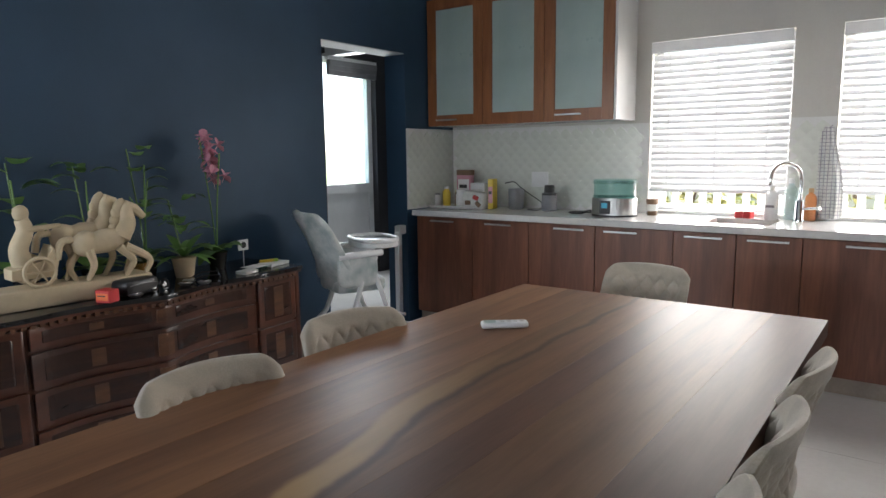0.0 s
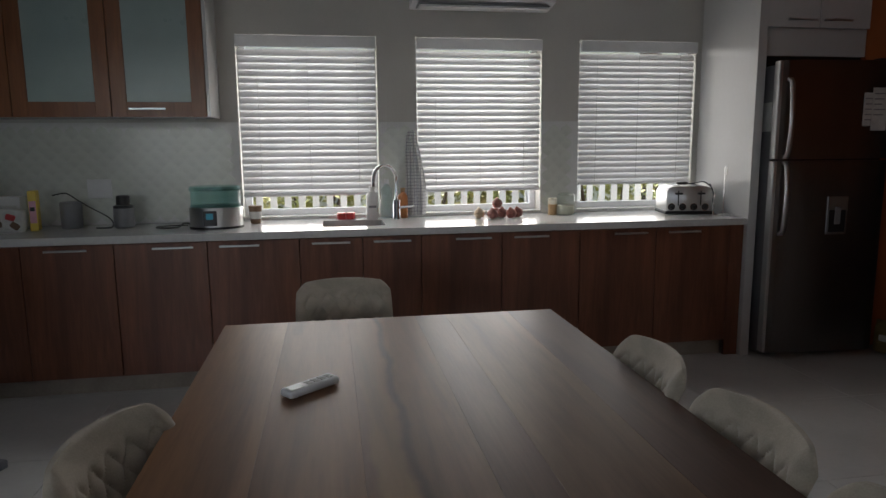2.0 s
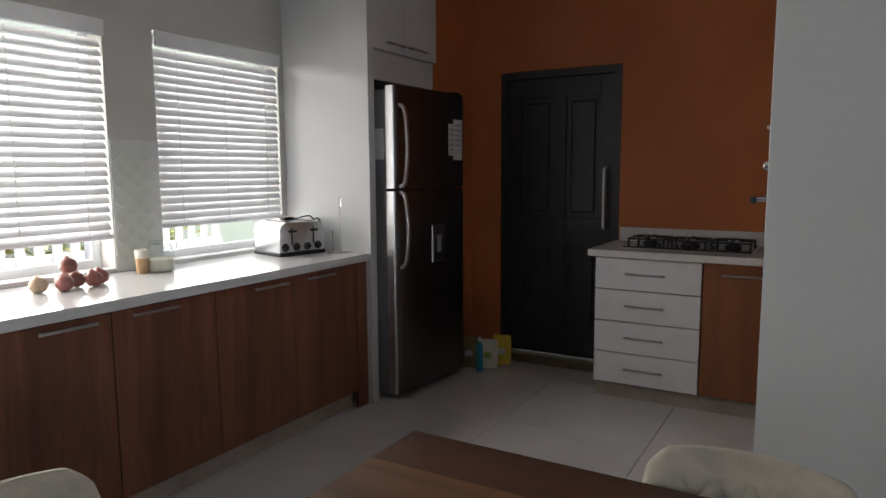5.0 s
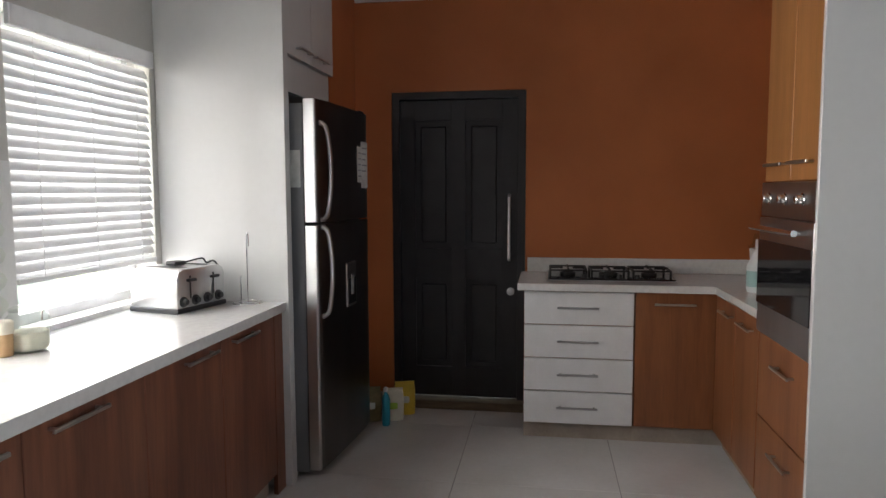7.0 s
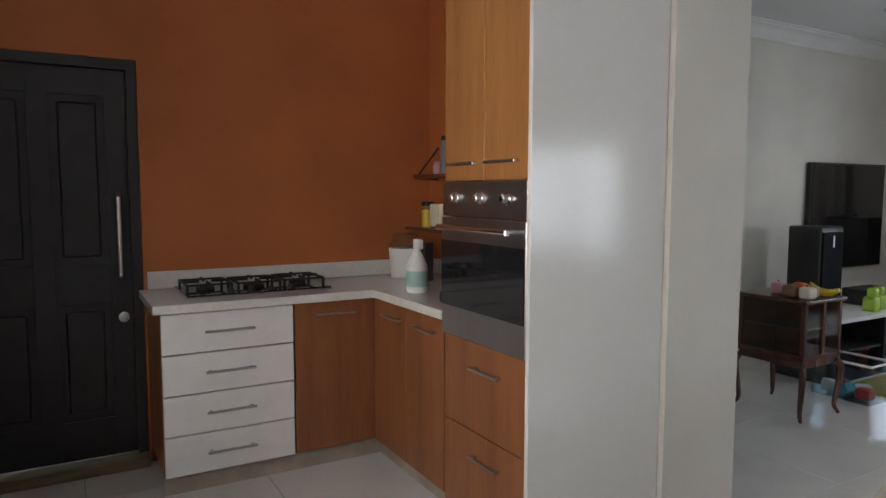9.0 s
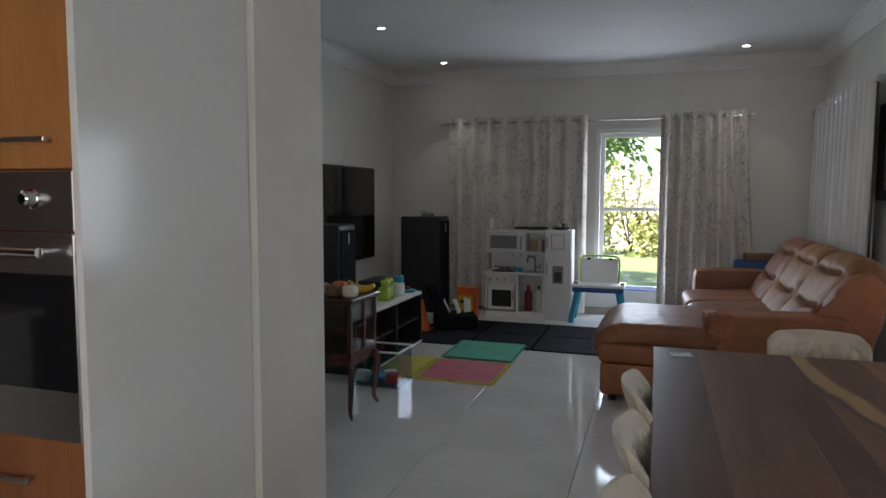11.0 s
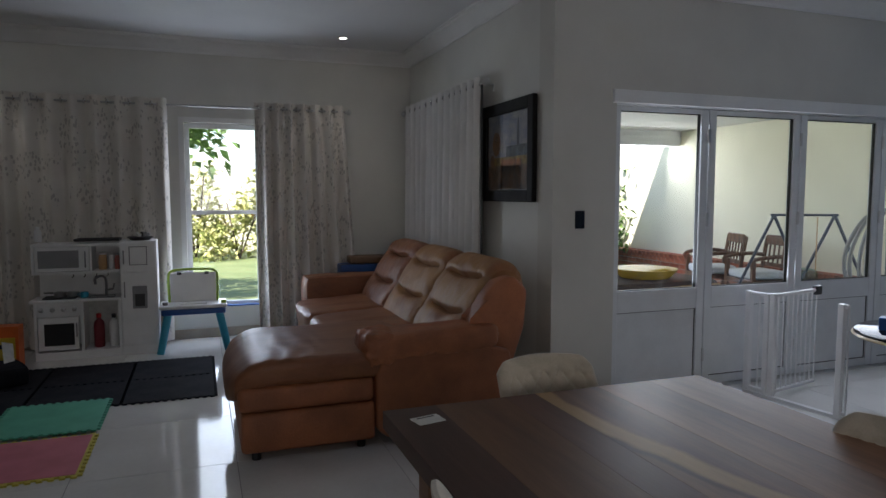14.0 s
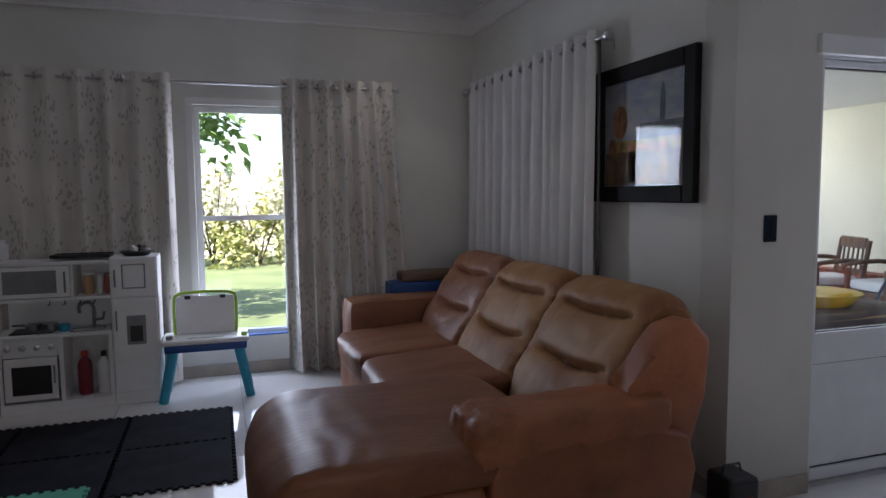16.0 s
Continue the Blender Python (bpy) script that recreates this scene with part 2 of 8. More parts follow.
def sapwood(m, south, north, width, pale):
    """A pale streak of sapwood that winds along a plank of the wood m, from its local x south to north, edged by a dark line."""
    n, l = m.node_tree.nodes, m.node_tree.links
    sep, nz, run, off, mid, ab, mr, mx = (n.new("ShaderNodeSeparateXYZ"), n.new("ShaderNodeTexNoise"), n.new("ShaderNodeMapRange"), n.new("ShaderNodeMath"),
                                          n.new("ShaderNodeMath"), n.new("ShaderNodeMath"), n.new("ShaderNodeMapRange"), n.new("ShaderNodeMix"))
    l.new(n["Texture Coordinate"].outputs["Object"], sep.inputs[0])
    run.interpolation_type = "SMOOTHSTEP"
    run.inputs[1].default_value, run.inputs[2].default_value, run.inputs[3].default_value, run.inputs[4].default_value = -0.95, 0.0, south, north
    l.new(sep.outputs[1], run.inputs[0])
    nz.inputs["Scale"].default_value, nz.inputs["Detail"].default_value = 3.0, 4
    l.new(n["Texture Coordinate"].outputs["Object"], nz.inputs["Vector"])
    off.operation, off.inputs[1].default_value = "MULTIPLY_ADD", 0.09
    l.new(nz.outputs[0], off.inputs[0])
    l.new(run.outputs[0], off.inputs[2])
    mid.operation = "SUBTRACT"
    l.new(sep.outputs[0], mid.inputs[0])
    l.new(off.outputs[0], mid.inputs[1])
    ab.operation = "ABSOLUTE"
    l.new(mid.outputs[0], ab.inputs[0])
    mr.interpolation_type = "SMOOTHSTEP"
    mr.inputs[1].default_value, mr.inputs[2].default_value, mr.inputs[3].default_value, mr.inputs[4].default_value = width * 0.35, width * 0.75, 0.9, 0.0
    l.new(ab.outputs[0], mr.inputs[0])
    fade, both = n.new("ShaderNodeMapRange"), n.new("ShaderNodeMath")
    fade.inputs[1].default_value, fade.inputs[2].default_value, fade.inputs[3].default_value, fade.inputs[4].default_value = -0.6, 0.3, 1.0, 0.15
    both.operation = "MULTIPLY"
    l.new(sep.outputs[1], fade.inputs[0])
    l.new(fade.outputs[0], both.inputs[0])
    l.new(mr.outputs[0], both.inputs[1])
    edge, dim, dark = n.new("ShaderNodeMapRange"), n.new("ShaderNodeMath"), n.new("ShaderNodeMix")
    dim.operation, dim.inputs[1].default_value = "SUBTRACT", width * 0.85
    l.new(mid.outputs[0], dim.inputs[0])
    away = n.new("ShaderNodeMath")
    away.operation = "ABSOLUTE"
    l.new(dim.outputs[0], away.inputs[0])
    edge.inputs[1].default_value, edge.inputs[2].default_value, edge.inputs[3].default_value, edge.inputs[4].default_value = 0.003, 0.016, 0.65, 0.0
    l.new(away.outputs[0], edge.inputs[0])
    mx.data_type = dark.data_type = "RGBA"
    b = n["Principled BSDF"].inputs["Base Color"]
    l.new(b.links[0].from_socket, dark.inputs[6])
    dark.inputs[7].default_value = (0.035, 0.016, 0.010, 1)
    l.new(edge.outputs[0], dark.inputs[0])
    l.new(dark.outputs[2], mx.inputs[6])
    mx.inputs[7].default_value = (*pale, 1)
    l.new(both.outputs[0], mx.inputs[0])
    grain = n.new("ShaderNodeMix")
    grain.data_type, grain.blend_type, grain.inputs[0].default_value = "RGBA", "MULTIPLY", 0.35
    fine = [x for x in n if x.bl_idname == "ShaderNodeTexNoise" and x != nz][-1]
    l.new(mx.outputs[2], grain.inputs[6])
    l.new(fine.outputs[0], grain.inputs[7])
    l.new(grain.outputs[2], b)


sapwood(M_TABLE2, 0.0, -0.165, 0.06, (0.47, 0.30, 0.135))
for mt in (M_TABLE, M_TABLE2, M_TABLE3):
    mt.node_tree.nodes["Principled BSDF"].inputs["Specular IOR Level"].default_value = 0.26
M_LEATHER = material("tan_leather", (0.38, 0.130, 0.053), 0.52, vary=0.16, scale=5, fine=110, bump=0.22, second=(0.25, 0.09, 0.04), spec=0.45)
# ochre of the near backs: wear, plus the light on them painted in
M_LEATHER2 = material("worn_lit_tan_leather", (0.37, 0.198, 0.082), 0.52, vary=0.14, scale=4, fine=110, bump=0.22, second=(0.25, 0.105, 0.044), spec=0.3)


# brown of the creased cushions; on the far back and arm it paints shade
M_LEATHER3 = material("creased_and_shaded_brown_leather", (0.26, 0.105, 0.046), 0.42, vary=0.16, scale=5, fine=48, bump=0.35, second=(0.19, 0.068, 0.034), spec=0.38, stretch=(0.5, 2.0, 1))

# ---- helpers of the builder ----
def part(name, bm, mat, parent=None, label="", smooth=False, m=None):
    me = bpy.data.meshes.new(name)
    bm.normal_update()
    bm.to_mesh(me)
    bm.free()
    me.materials.append(mat)
    if smooth:
        me.shade_smooth()
        me.set_sharp_from_angle(angle=radians(38))
    ob = new(name, me)
    if parent:
        ob.parent = parent
    if m is not None:
        ob.matrix_basis = m
    if label:
        ob["label"] = label
    return ob


def share(src, name, parent, m):
    ob = new(name, src.data)
    ob.parent = parent
    ob.matrix_basis = m
    return ob


def thing(name, m, label, category, group="", kind=""):
    ob = new(name)
    ob.empty_display_size = 0.1
    ob.matrix_basis = m
    return tagged(ob, label, category, group, kind)


def box(x0, x1, y0, y1, z0, z1, bevel=0.0, seg=2, bm=None):
    own = bmesh.new()
    bmesh.ops.create_cube(own, size=1)
    for v in own.verts:
        v.co = Vector((x0 + (v.co.x + 0.5) * (x1 - x0), y0 + (v.co.y + 0.5) * (y1 - y0), z0 + (v.co.z + 0.5) * (z1 - z0)))
    if bevel:
        bmesh.ops.bevel(own, geom=own.edges[:], offset=bevel, segments=seg, affect="EDGES", profile=0.5)
    return own if bm is None else absorb(bm, own)


def absorb(bm, other, m=None):
    if m is not None:
        other.transform(m)
    me = bpy.data.meshes.new("tmp")
    other.to_mesh(me)
    other.free()
    bm.from_mesh(me)
    bpy.data.meshes.remove(me)
    return bm


def rod(a, b, r, r2=None, seg=12, bm=None):
    a, b = Vector(a), Vector(b)
    own = bmesh.new()
    bmesh.ops.create_cone(own, cap_ends=True, segments=seg, radius1=r, radius2=r if r2 is None else r2, depth=(b - a).length)
    own.transform(Matrix.Translation((a + b) / 2) @ (b - a).to_track_quat("Z", "Y").to_matrix().to_4x4())
    return own if bm is None else absorb(bm, own)


def tube(points, r, seg=10, bm=None, closed=False, taper=None):
    """A round bar along a run of points."""
    own = bmesh.new()
    pts = [Vector(p) for p in points]
    rings = []
    up = None
    for i, p in enumerate(pts):
        a = pts[i - 1] if (i or closed) else p
        b = pts[(i + 1) % len(pts)] if (i < len(pts) - 1 or closed) else p
        d = (b - a).normalized()
        if up is None:
            up = d.orthogonal().normalized()
        up = (up - d * up.dot(d)).normalized()
        side = d.cross(up)
        rr = r if taper is None else r * taper[i]
        rings.append([own.verts.new(p + (up * math.cos(k * math.tau / seg) + side * math.sin(k * math.tau / seg)) * rr) for k in range(seg)])
    n = len(rings)
    for i in range(n if closed else n - 1):
        r0, r1 = rings[i], rings[(i + 1) % n]
        for k in range(seg):
            own.faces.new((r0[k], r0[(k + 1) % seg], r1[(k + 1) % seg], r1[k]))
    if not closed:
        own.faces.new(rings[0][::-1])
        own.faces.new(rings[-1])
    return own if bm is None else absorb(bm, own)


def arc(points, steps=8):
    """A smooth run (Catmull-Rom) through the points."""
    p = [Vector(q) for q in points]
    p = [p[0] * 2 - p[1]] + p + [p[-1] * 2 - p[-2]]
    out = []
    for i in range(1, len(p) - 2):
        for s in range(steps):
            t = s / steps
            a, b, c, d = p[i - 1:i + 3]
            out.append(0.5 * ((2 * b) + (c - a) * t + (2 * a - 5 * b + 4 * c - d) * t * t + (3 * b - a - 3 * c + d) * t ** 3))
    return out + [p[-2]]


def lathe(profile, seg=20, bm=None, m=None):
    """A turned body: profile of (radius, z)."""
    own = bmesh.new()
    rings = [[own.verts.new((r * math.cos(k * math.tau / seg), r * math.sin(k * math.tau / seg), z)) for k in range(seg)] for r, z in profile]
    for a, b in zip(rings, rings[1:]):
        for k in range(seg):
            own.faces.new((a[k], a[(k + 1) % seg], b[(k + 1) % seg], b[k]))
    own.faces.new(rings[0][::-1])
    own.faces.new(rings[-1])
    if m is not None:
        own.transform(m)
    return own if bm is None else absorb(bm, own)


def prism(outline, z0, z1, bevel=0.0, seg=2, axis="z"):
    """A plate with the given outline (list of pairs), from z0 to z1; axis x or y stands it up."""
    bm = bmesh.new()
    low = [bm.verts.new((x, y, z0)) for x, y in outline]
    high = [bm.verts.new((x, y, z1)) for x, y in outline]
    n = len(outline)
    bm.faces.new(low[::-1])
    bm.faces.new(high)
    for i in range(n):
        bm.faces.new((low[i], low[(i + 1) % n], high[(i + 1) % n], high[i]))
    if bevel:
        bmesh.ops.bevel(bm, geom=bm.edges[:], offset=bevel, segments=seg, affect="EDGES", profile=0.5)
    if axis == "x":
        bm.transform(Matrix(((0, 0, 1, 0), (1, 0, 0, 0), (0, 1, 0, 0), (0, 0, 0, 1))))
    elif axis == "y":
        bm.transform(Matrix(((1, 0, 0, 0), (0, 0, 1, 0), (0, 1, 0, 0), (0, 0, 0, 1))))
        bmesh.ops.reverse_faces(bm, faces=bm.faces[:])
    bmesh.ops.recalc_face_normals(bm, faces=bm.faces[:])
    return bm


def pillow(sx, sy, sz, puff=0.35, n=10, bm=None, m=None, square=4.0):
    """A stuffed block: a superellipsoid with soft edges."""
    own = bmesh.new()
    bmesh.ops.create_cube(own, size=2)
    bmesh.ops.subdivide_edges(own, edges=own.edges[:], cuts=n, use_grid_fill=True)
    for v in own.verts:
        x, y, z = v.co
        k = (abs(x) ** square + abs(y) ** square + abs(z) ** square) ** (1 / square)
        p = Vector((x, y, z)) / k
        q = Vector((x, y, z)) * (1 - puff) + p * puff
        v.co = Vector((q.x * sx / 2, q.y * sy / 2, q.z * sz / 2))
    if m is not None:
        own.transform(m)
    return own if bm is None else absorb(bm, own)


def wall(name, axis, face, depth, a0, a1, z0, z1, mat, holes=()):
    """A wall with thickness and true openings. axis: the normal's; face: its room side; depth: signed thickness; holes: (a0, a1, z0, z1)."""
    us = sorted({a0, a1, *[h[0] for h in holes], *[h[1] for h in holes]})
    zs = sorted({z0, z1, *[h[2] for h in holes], *[h[3] for h in holes]})
    solid = lambda i, j: (0 <= i < len(us) - 1 and 0 <= j < len(zs) - 1 and not any(  # noqa: E731
        h[0] <= (us[i] + us[i + 1]) / 2 <= h[1] and h[2] <= (zs[j] + zs[j + 1]) / 2 <= h[3] for h in holes))
    P = lambda w, u, z: (w, u, z) if axis == "x" else (u, w, z)  # noqa: E731
    bm = bmesh.new()
    f, b = face, face + depth

    def quad(*pts):
        bm.faces.new([bm.verts.new(P(*p)) for p in pts])
    for i in range(len(us) - 1):
        for j in range(len(zs) - 1):
            if not solid(i, j):
                continue
            u, v, lo, hi = us[i], us[i + 1], zs[j], zs[j + 1]
            quad((f, u, lo), (f, v, lo), (f, v, hi), (f, u, hi))
            quad((b, u, lo), (b, v, lo), (b, v, hi), (b, u, hi))
            if not solid(i - 1, j):
                quad((f, u, lo), (b, u, lo), (b, u, hi), (f, u, hi))
            if not solid(i + 1, j):
                quad((f, v, lo), (b, v, lo), (b, v, hi), (f, v, hi))
            if not solid(i, j - 1):
                quad((f, u, lo), (b, u, lo), (b, v, lo), (f, v, lo))
            if not solid(i, j + 1):
                quad((f, u, hi), (b, u, hi), (b, v, hi), (f, v, hi))
    bmesh.ops.remove_doubles(bm, verts=bm.verts[:], dist=1e-5)
    bmesh.ops.recalc_face_normals(bm, faces=bm.faces[:])
    return tagged(part(name, bm, mat), kind="structure")


# ---- structure ----
H = 2.925
CEIL_T = 0.12
WINDOWS = ((1.665, 2.56), (2.82, 3.69), (3.96, 4.83))
wall("wall_north", "y", 0.64, 0.2, -0.3, 4.93, -0.05, H, M_BEIGE, [(a, b, 0.93, 2.10) for a, b in WINDOWS])
wall("wall_north_east", "y", 0.03, 0.2, 5.66, 6.55, -0.05, H, M_ORANGE)
wall("wall_north_niche", "y", 0.80, 0.2, 4.93, 5.86, -0.05, H, M_WHITEWALL)
wall("wall_east_kitchen", "x", 6.20, 0.2, -2.779, 0.028, -0.05, H, M_ORANGE, [(-1.095, -0.215, 0.0, 2.085)])
wall("wall_kitchen_south", "y", -2.78, -0.018, 4.45, 6.55, -0.05, H, M_ORANGE)
wall("wall_pier", "y", -2.80, -0.44, 4.272, 6.55, -0.05, H, M_BEIGE)
wall("wall_east_living", "x", 6.31, 0.2, -9.2, -3.242, -0.05, H, M_WHITEWALL)
wall("wall_south_living", "y", -8.995, -0.2, 1.15, 6.31, -0.05, H, M_WHITEWALL, [(2.98, 3.70, 0.30, 2.13)])
wall("wall_west_living", "x", 1.40, -0.24, -8.995, -6.045, -0.05, H, M_WHITEWALL, [(-8.55, -7.65, 0.30, 2.13)])
wall("wall_patio", "y", -5.845, -0.2, -2.6, 1.40, -0.05, H, M_BEIGE, [(-2.15, 0.92, -0.05, 2.07)])
wall("wall_west_blue", "x", -0.05, -0.2, -3.7, 0.64, -0.05, H, M_BLUE, [(-0.87, 0.0, -0.05, 2.12)])
wall("wall_west_return", "y", -3.7, 0.2, -2.6, -0.25, -0.05, H, M_BLUE)
wall("wall_west_far", "x", -2.4, -0.2, -5.845, -3.7, -0.05, H, M_BEIGE)
wall("wall_passage_north", "y", 2.0, 0.15, -1.8, -0.30, -0.05, H, M_CHARCOAL)
wall("wall_passage_south", "y", -1.3, -0.15, -1.8, -0.25, -0.05, H, M_CHARCOAL)
wall("wall_passage_west", "x", -1.8, -0.2, -1.45, 2.15, -0.05, H, M_CHARCOAL, [(0.82, 1.62, -0.05, 2.38)])
wall("wall_passage_east", "x", -0.255, 0.05, 0.02, 2.15, -0.05, H, M_CHARCOAL)
tagged(part("ceiling_kitchen", box(4.94, 6.199, -2.777, 0.027, 2.80, H - 0.004), M_CEIL), kind="structure")
tagged(part("ceiling", box(-2.6, 6.56, -9.2, 2.2, H, H + CEIL_T), M_CEIL), kind="structure")


# ---- kitchen: base cabinets, worktops, windows ----
def bar_handle(parent, x0, x1, y, z, axis="x", mat=None):
    """A slim steel bar on two posts, proud of a front."""
    bm = bmesh.new()
    if axis == "x":
        box(x0, x1, y - 0.034, y - 0.024, z - 0.006, z + 0.006, 0.002, 1, bm)
        for px in (x0 + 0.02, x1 - 0.02):
            box(px - 0.004, px + 0.004, y - 0.026, y, z - 0.004, z + 0.004, bm=bm)
    else:
        box(y - 0.034, y - 0.024, x0, x1, z - 0.006, z + 0.006, 0.002, 1, bm)
        for py in (x0 + 0.02, x1 - 0.02):
            box(y - 0.026, y, py - 0.004, py + 0.004, z - 0.004, z + 0.004, bm=bm)
    return part("handle", bm, mat or M_STEEL, parent, "slim brushed steel bar handle")


EDGES = (0.03, 0.555, 1.034, 1.533, 2.045, 2.41, 2.757, 3.254, 3.754, 4.261, 4.77)
HANDLES = (0, 0, 1, -1, 0, 0, 1, -1, 1, -1)
for i, (a, b) in enumerate(zip(EDGES, EDGES[1:])):
    cab = thing("base_cabinet", pose(a, 0, 0), "dark mahogany base cabinet under the white worktop, closed", "cabinet", "base cabinets under the windows")
    w = b - a
    part("carcass", box(0.001, w - 0.001, 0.045, 0.62, 0.10, 0.869), M_CAB, cab)
    d = part("door", box(0.002, w - 0.002, 0.022, 0.043, 0.105, 0.864, 0.002, 1), M_CAB, cab)
    hx = {0: w / 2 - 0.11, 1: w - 0.29, -1: 0.07}[HANDLES[i]]
    bar_handle(d, hx, hx + 0.22, 0.022, 0.838)
    part("plinth", box(0, w, 0.07, 0.085, 0.0, 0.10), M_SKIRT, cab)
tagged(part("filler_panel", box(4.772, 4.866, 0.022, 0.043, 0.0, 0.869), M_CAB), "dark mahogany filler strip beside the fridge housing", "panel")

# worktop with a cut-out for the sink
SINK = (2.18, 2.56, 0.16, 0.50)
bm = bmesh.new()
for x0, x1, y0, y1 in ((0.0, SINK[0], 0.0, 0.636), (SINK[1], 4.868, 0.0, 0.636), (SINK[0], SINK[1], 0.0, SINK[2]), (SINK[0], SINK[1], SINK[3], 0.636)):
    box(x0, x1, y0, y1, 0.871, 0.913, bm=bm)
bmesh.ops.remove_doubles(bm, verts=bm.verts[:], dist=1e-5)
tagged(part("worktop", bm, M_STONE), "long polished white quartz worktop on the base cabinets", "worktop")


def sink(x0, x1, y0, y1):
    s = thing("kitchen_sink", pose((x0 + x1) / 2, (y0 + y1) / 2, 0.763), "stainless steel undermount sink in the white worktop", "sink")
    hx, hy = (x1 - x0) / 2 + 0.004, (y1 - y0) / 2 + 0.004
    bm = bmesh.new()
    for a in ((-hx, hx, -hy, hy, -0.03, -0.025), (-hx, -hx + 0.006, -hy, hy, -0.025, 0.105), (hx - 0.006, hx, -hy, hy, -0.025, 0.105),
              (-hx, hx, -hy, -hy + 0.006, -0.025, 0.105), (-hx, hx, hy - 0.006, hy, -0.025, 0.105)):
        box(*a, bm=bm)
    part("bowl", bm, M_STEEL, s)
    part("drain", lathe([(0.04, -0.0245), (0.04, -0.02), (0.03, -0.019)]), M_CHROME, s)


sink(*SINK)


def window_blind(a, b, low, tilt, ragged):
    """A venetian blind hung in the opening: head rail, slats, ladder tapes and bottom rail."""
    bl = thing("venetian_blind", pose((a + b) / 2, 0.655, 0), "white venetian blind, lowered and half tilted, in a kitchen window", "blind", "kitchen window blinds")
    w = (b - a) / 2 - 0.008
    part("head_rail", box(-w - 0.004, w + 0.004, -0.045, -0.02, 2.02, 2.095, 0.004, 1), M_BLIND, bl)
    n = 22
    step = (2.03 - low) / n
    sl = bmesh.new()
    pr = [(-0.024, -0.001), (-0.012, 0.0025), (0.0, 0.0035), (0.012, 0.0025), (0.024, -0.001)]
    top = [[sl.verts.new((sx, y, z + 0.0012)) for y, z in pr] for sx in (-w, w)]
    bot = [[sl.verts.new((sx, y, z - 0.0012)) for y, z in pr] for sx in (-w, w)]
    for k in range(4):
        sl.faces.new((top[0][k], top[1][k], top[1][k + 1], top[0][k + 1]))
        sl.faces.new((bot[0][k + 1], bot[1][k + 1], bot[1][k], bot[0][k]))
    for e in (0, -1):
        sl.faces.new((top[0][e], bot[0][e], bot[1][e], top[1][e]))
    first = None
    for k in range(n):
        z = 2.005 - (k + 0.3) * step
        m = pose(0, 0, z, tilt + random.uniform(-0.8, 0.8), random.uniform(-0.06, 0.06) * ragged, 0)
        if first is None:
            first = part("slat", sl, M_BLIND, bl, smooth=True, m=m)
        else:
            share(first, "slat", bl, m)
    part("bottom_rail", box(-w, w, -0.026, 0.026, low - 0.018, low + 0.004, 0.004, 1), M_BLIND, bl)
    for x in (-w * 0.72, 0.0, w * 0.72) if ragged else (-w * 0.65, w * 0.65):
        c = bmesh.new()
        for y in (-0.028, 0.028):
            rod((x, y, low), (x, y, 2.03), 0.0016, seg=5, bm=c)
        part("ladder_cord", c, M_WHITE, bl)


LOWS = (1.085, 1.095, 1.125)
for (a, b), low, tilt, rg in zip(WINDOWS, LOWS, (60, 54, 62), (1, 1, 1)):
    window_blind(a, b, low, tilt, rg)


def window_frame(name, a, b, z0, z1, y, mullion=True):
    """A white aluminium window in the outer half of an opening of the wall across y."""
    f = thing(name, pose((a + b) / 2, y, z0), "white aluminium window with clear panes", "window", kind="structure")
    w, h = (b - a) / 2 - 0.002, z1 - z0 - 0.002
    bm = bmesh.new()
    t = 0.045
    for q in ((-w, -w + t, -0.03, 0.03, 0.002, h), (w - t, w, -0.03, 0.03, 0.002, h), (-w + t, w - t, -0.03, 0.03, 0.002, t), (-w + t, w - t, -0.03, 0.03, h - t, h)):
        box(*q, bm=bm)
    part("window_frame", bm, M_ALU, f)
    cuts = [t, h * 0.52, h - t] if mullion else [t, h - t]
    if mullion:
        part("transom", box(-w + t, w - t, -0.025, 0.025, h * 0.52 - 0.02, h * 0.52 + 0.02), M_ALU, f)
    for lo, hi in zip(cuts, cuts[1:]):
        p = part("pane", box(-w + t, w - t, -0.003, 0.003, lo, hi), M_GLASS, f)
        p.visible_shadow = False
    return f


for k, (a, b) in enumerate(WINDOWS):
    window_frame(f"window_{k + 1}", a, b, 0.93, 2.10, 0.78, mullion=False)
    tagged(part("window_sill", box(a + 0.002, b - 0.002, 0.637, 0.74, 0.9145, 0.934), M_STONE), kind="structure")

# splash-back: lantern-shaped pearl tiles between worktop and 1.51 m


def lantern(s):
    """The outline of one lantern tile (an ogee diamond)."""
    quarter = [(0.0, 0.5), (0.10, 0.43), (0.17, 0.35), (0.27, 0.30), (0.36, 0.24), (0.42, 0.13), (0.5, 0.0)]
    ring = quarter + [(x, -y) for x, y in quarter[-2::-1]]
    ring += [(-x, y) for x, y in ring[-2:0:-1]]
    return [(x * s[0], y * s[1]) for x, y in ring[::-1]]


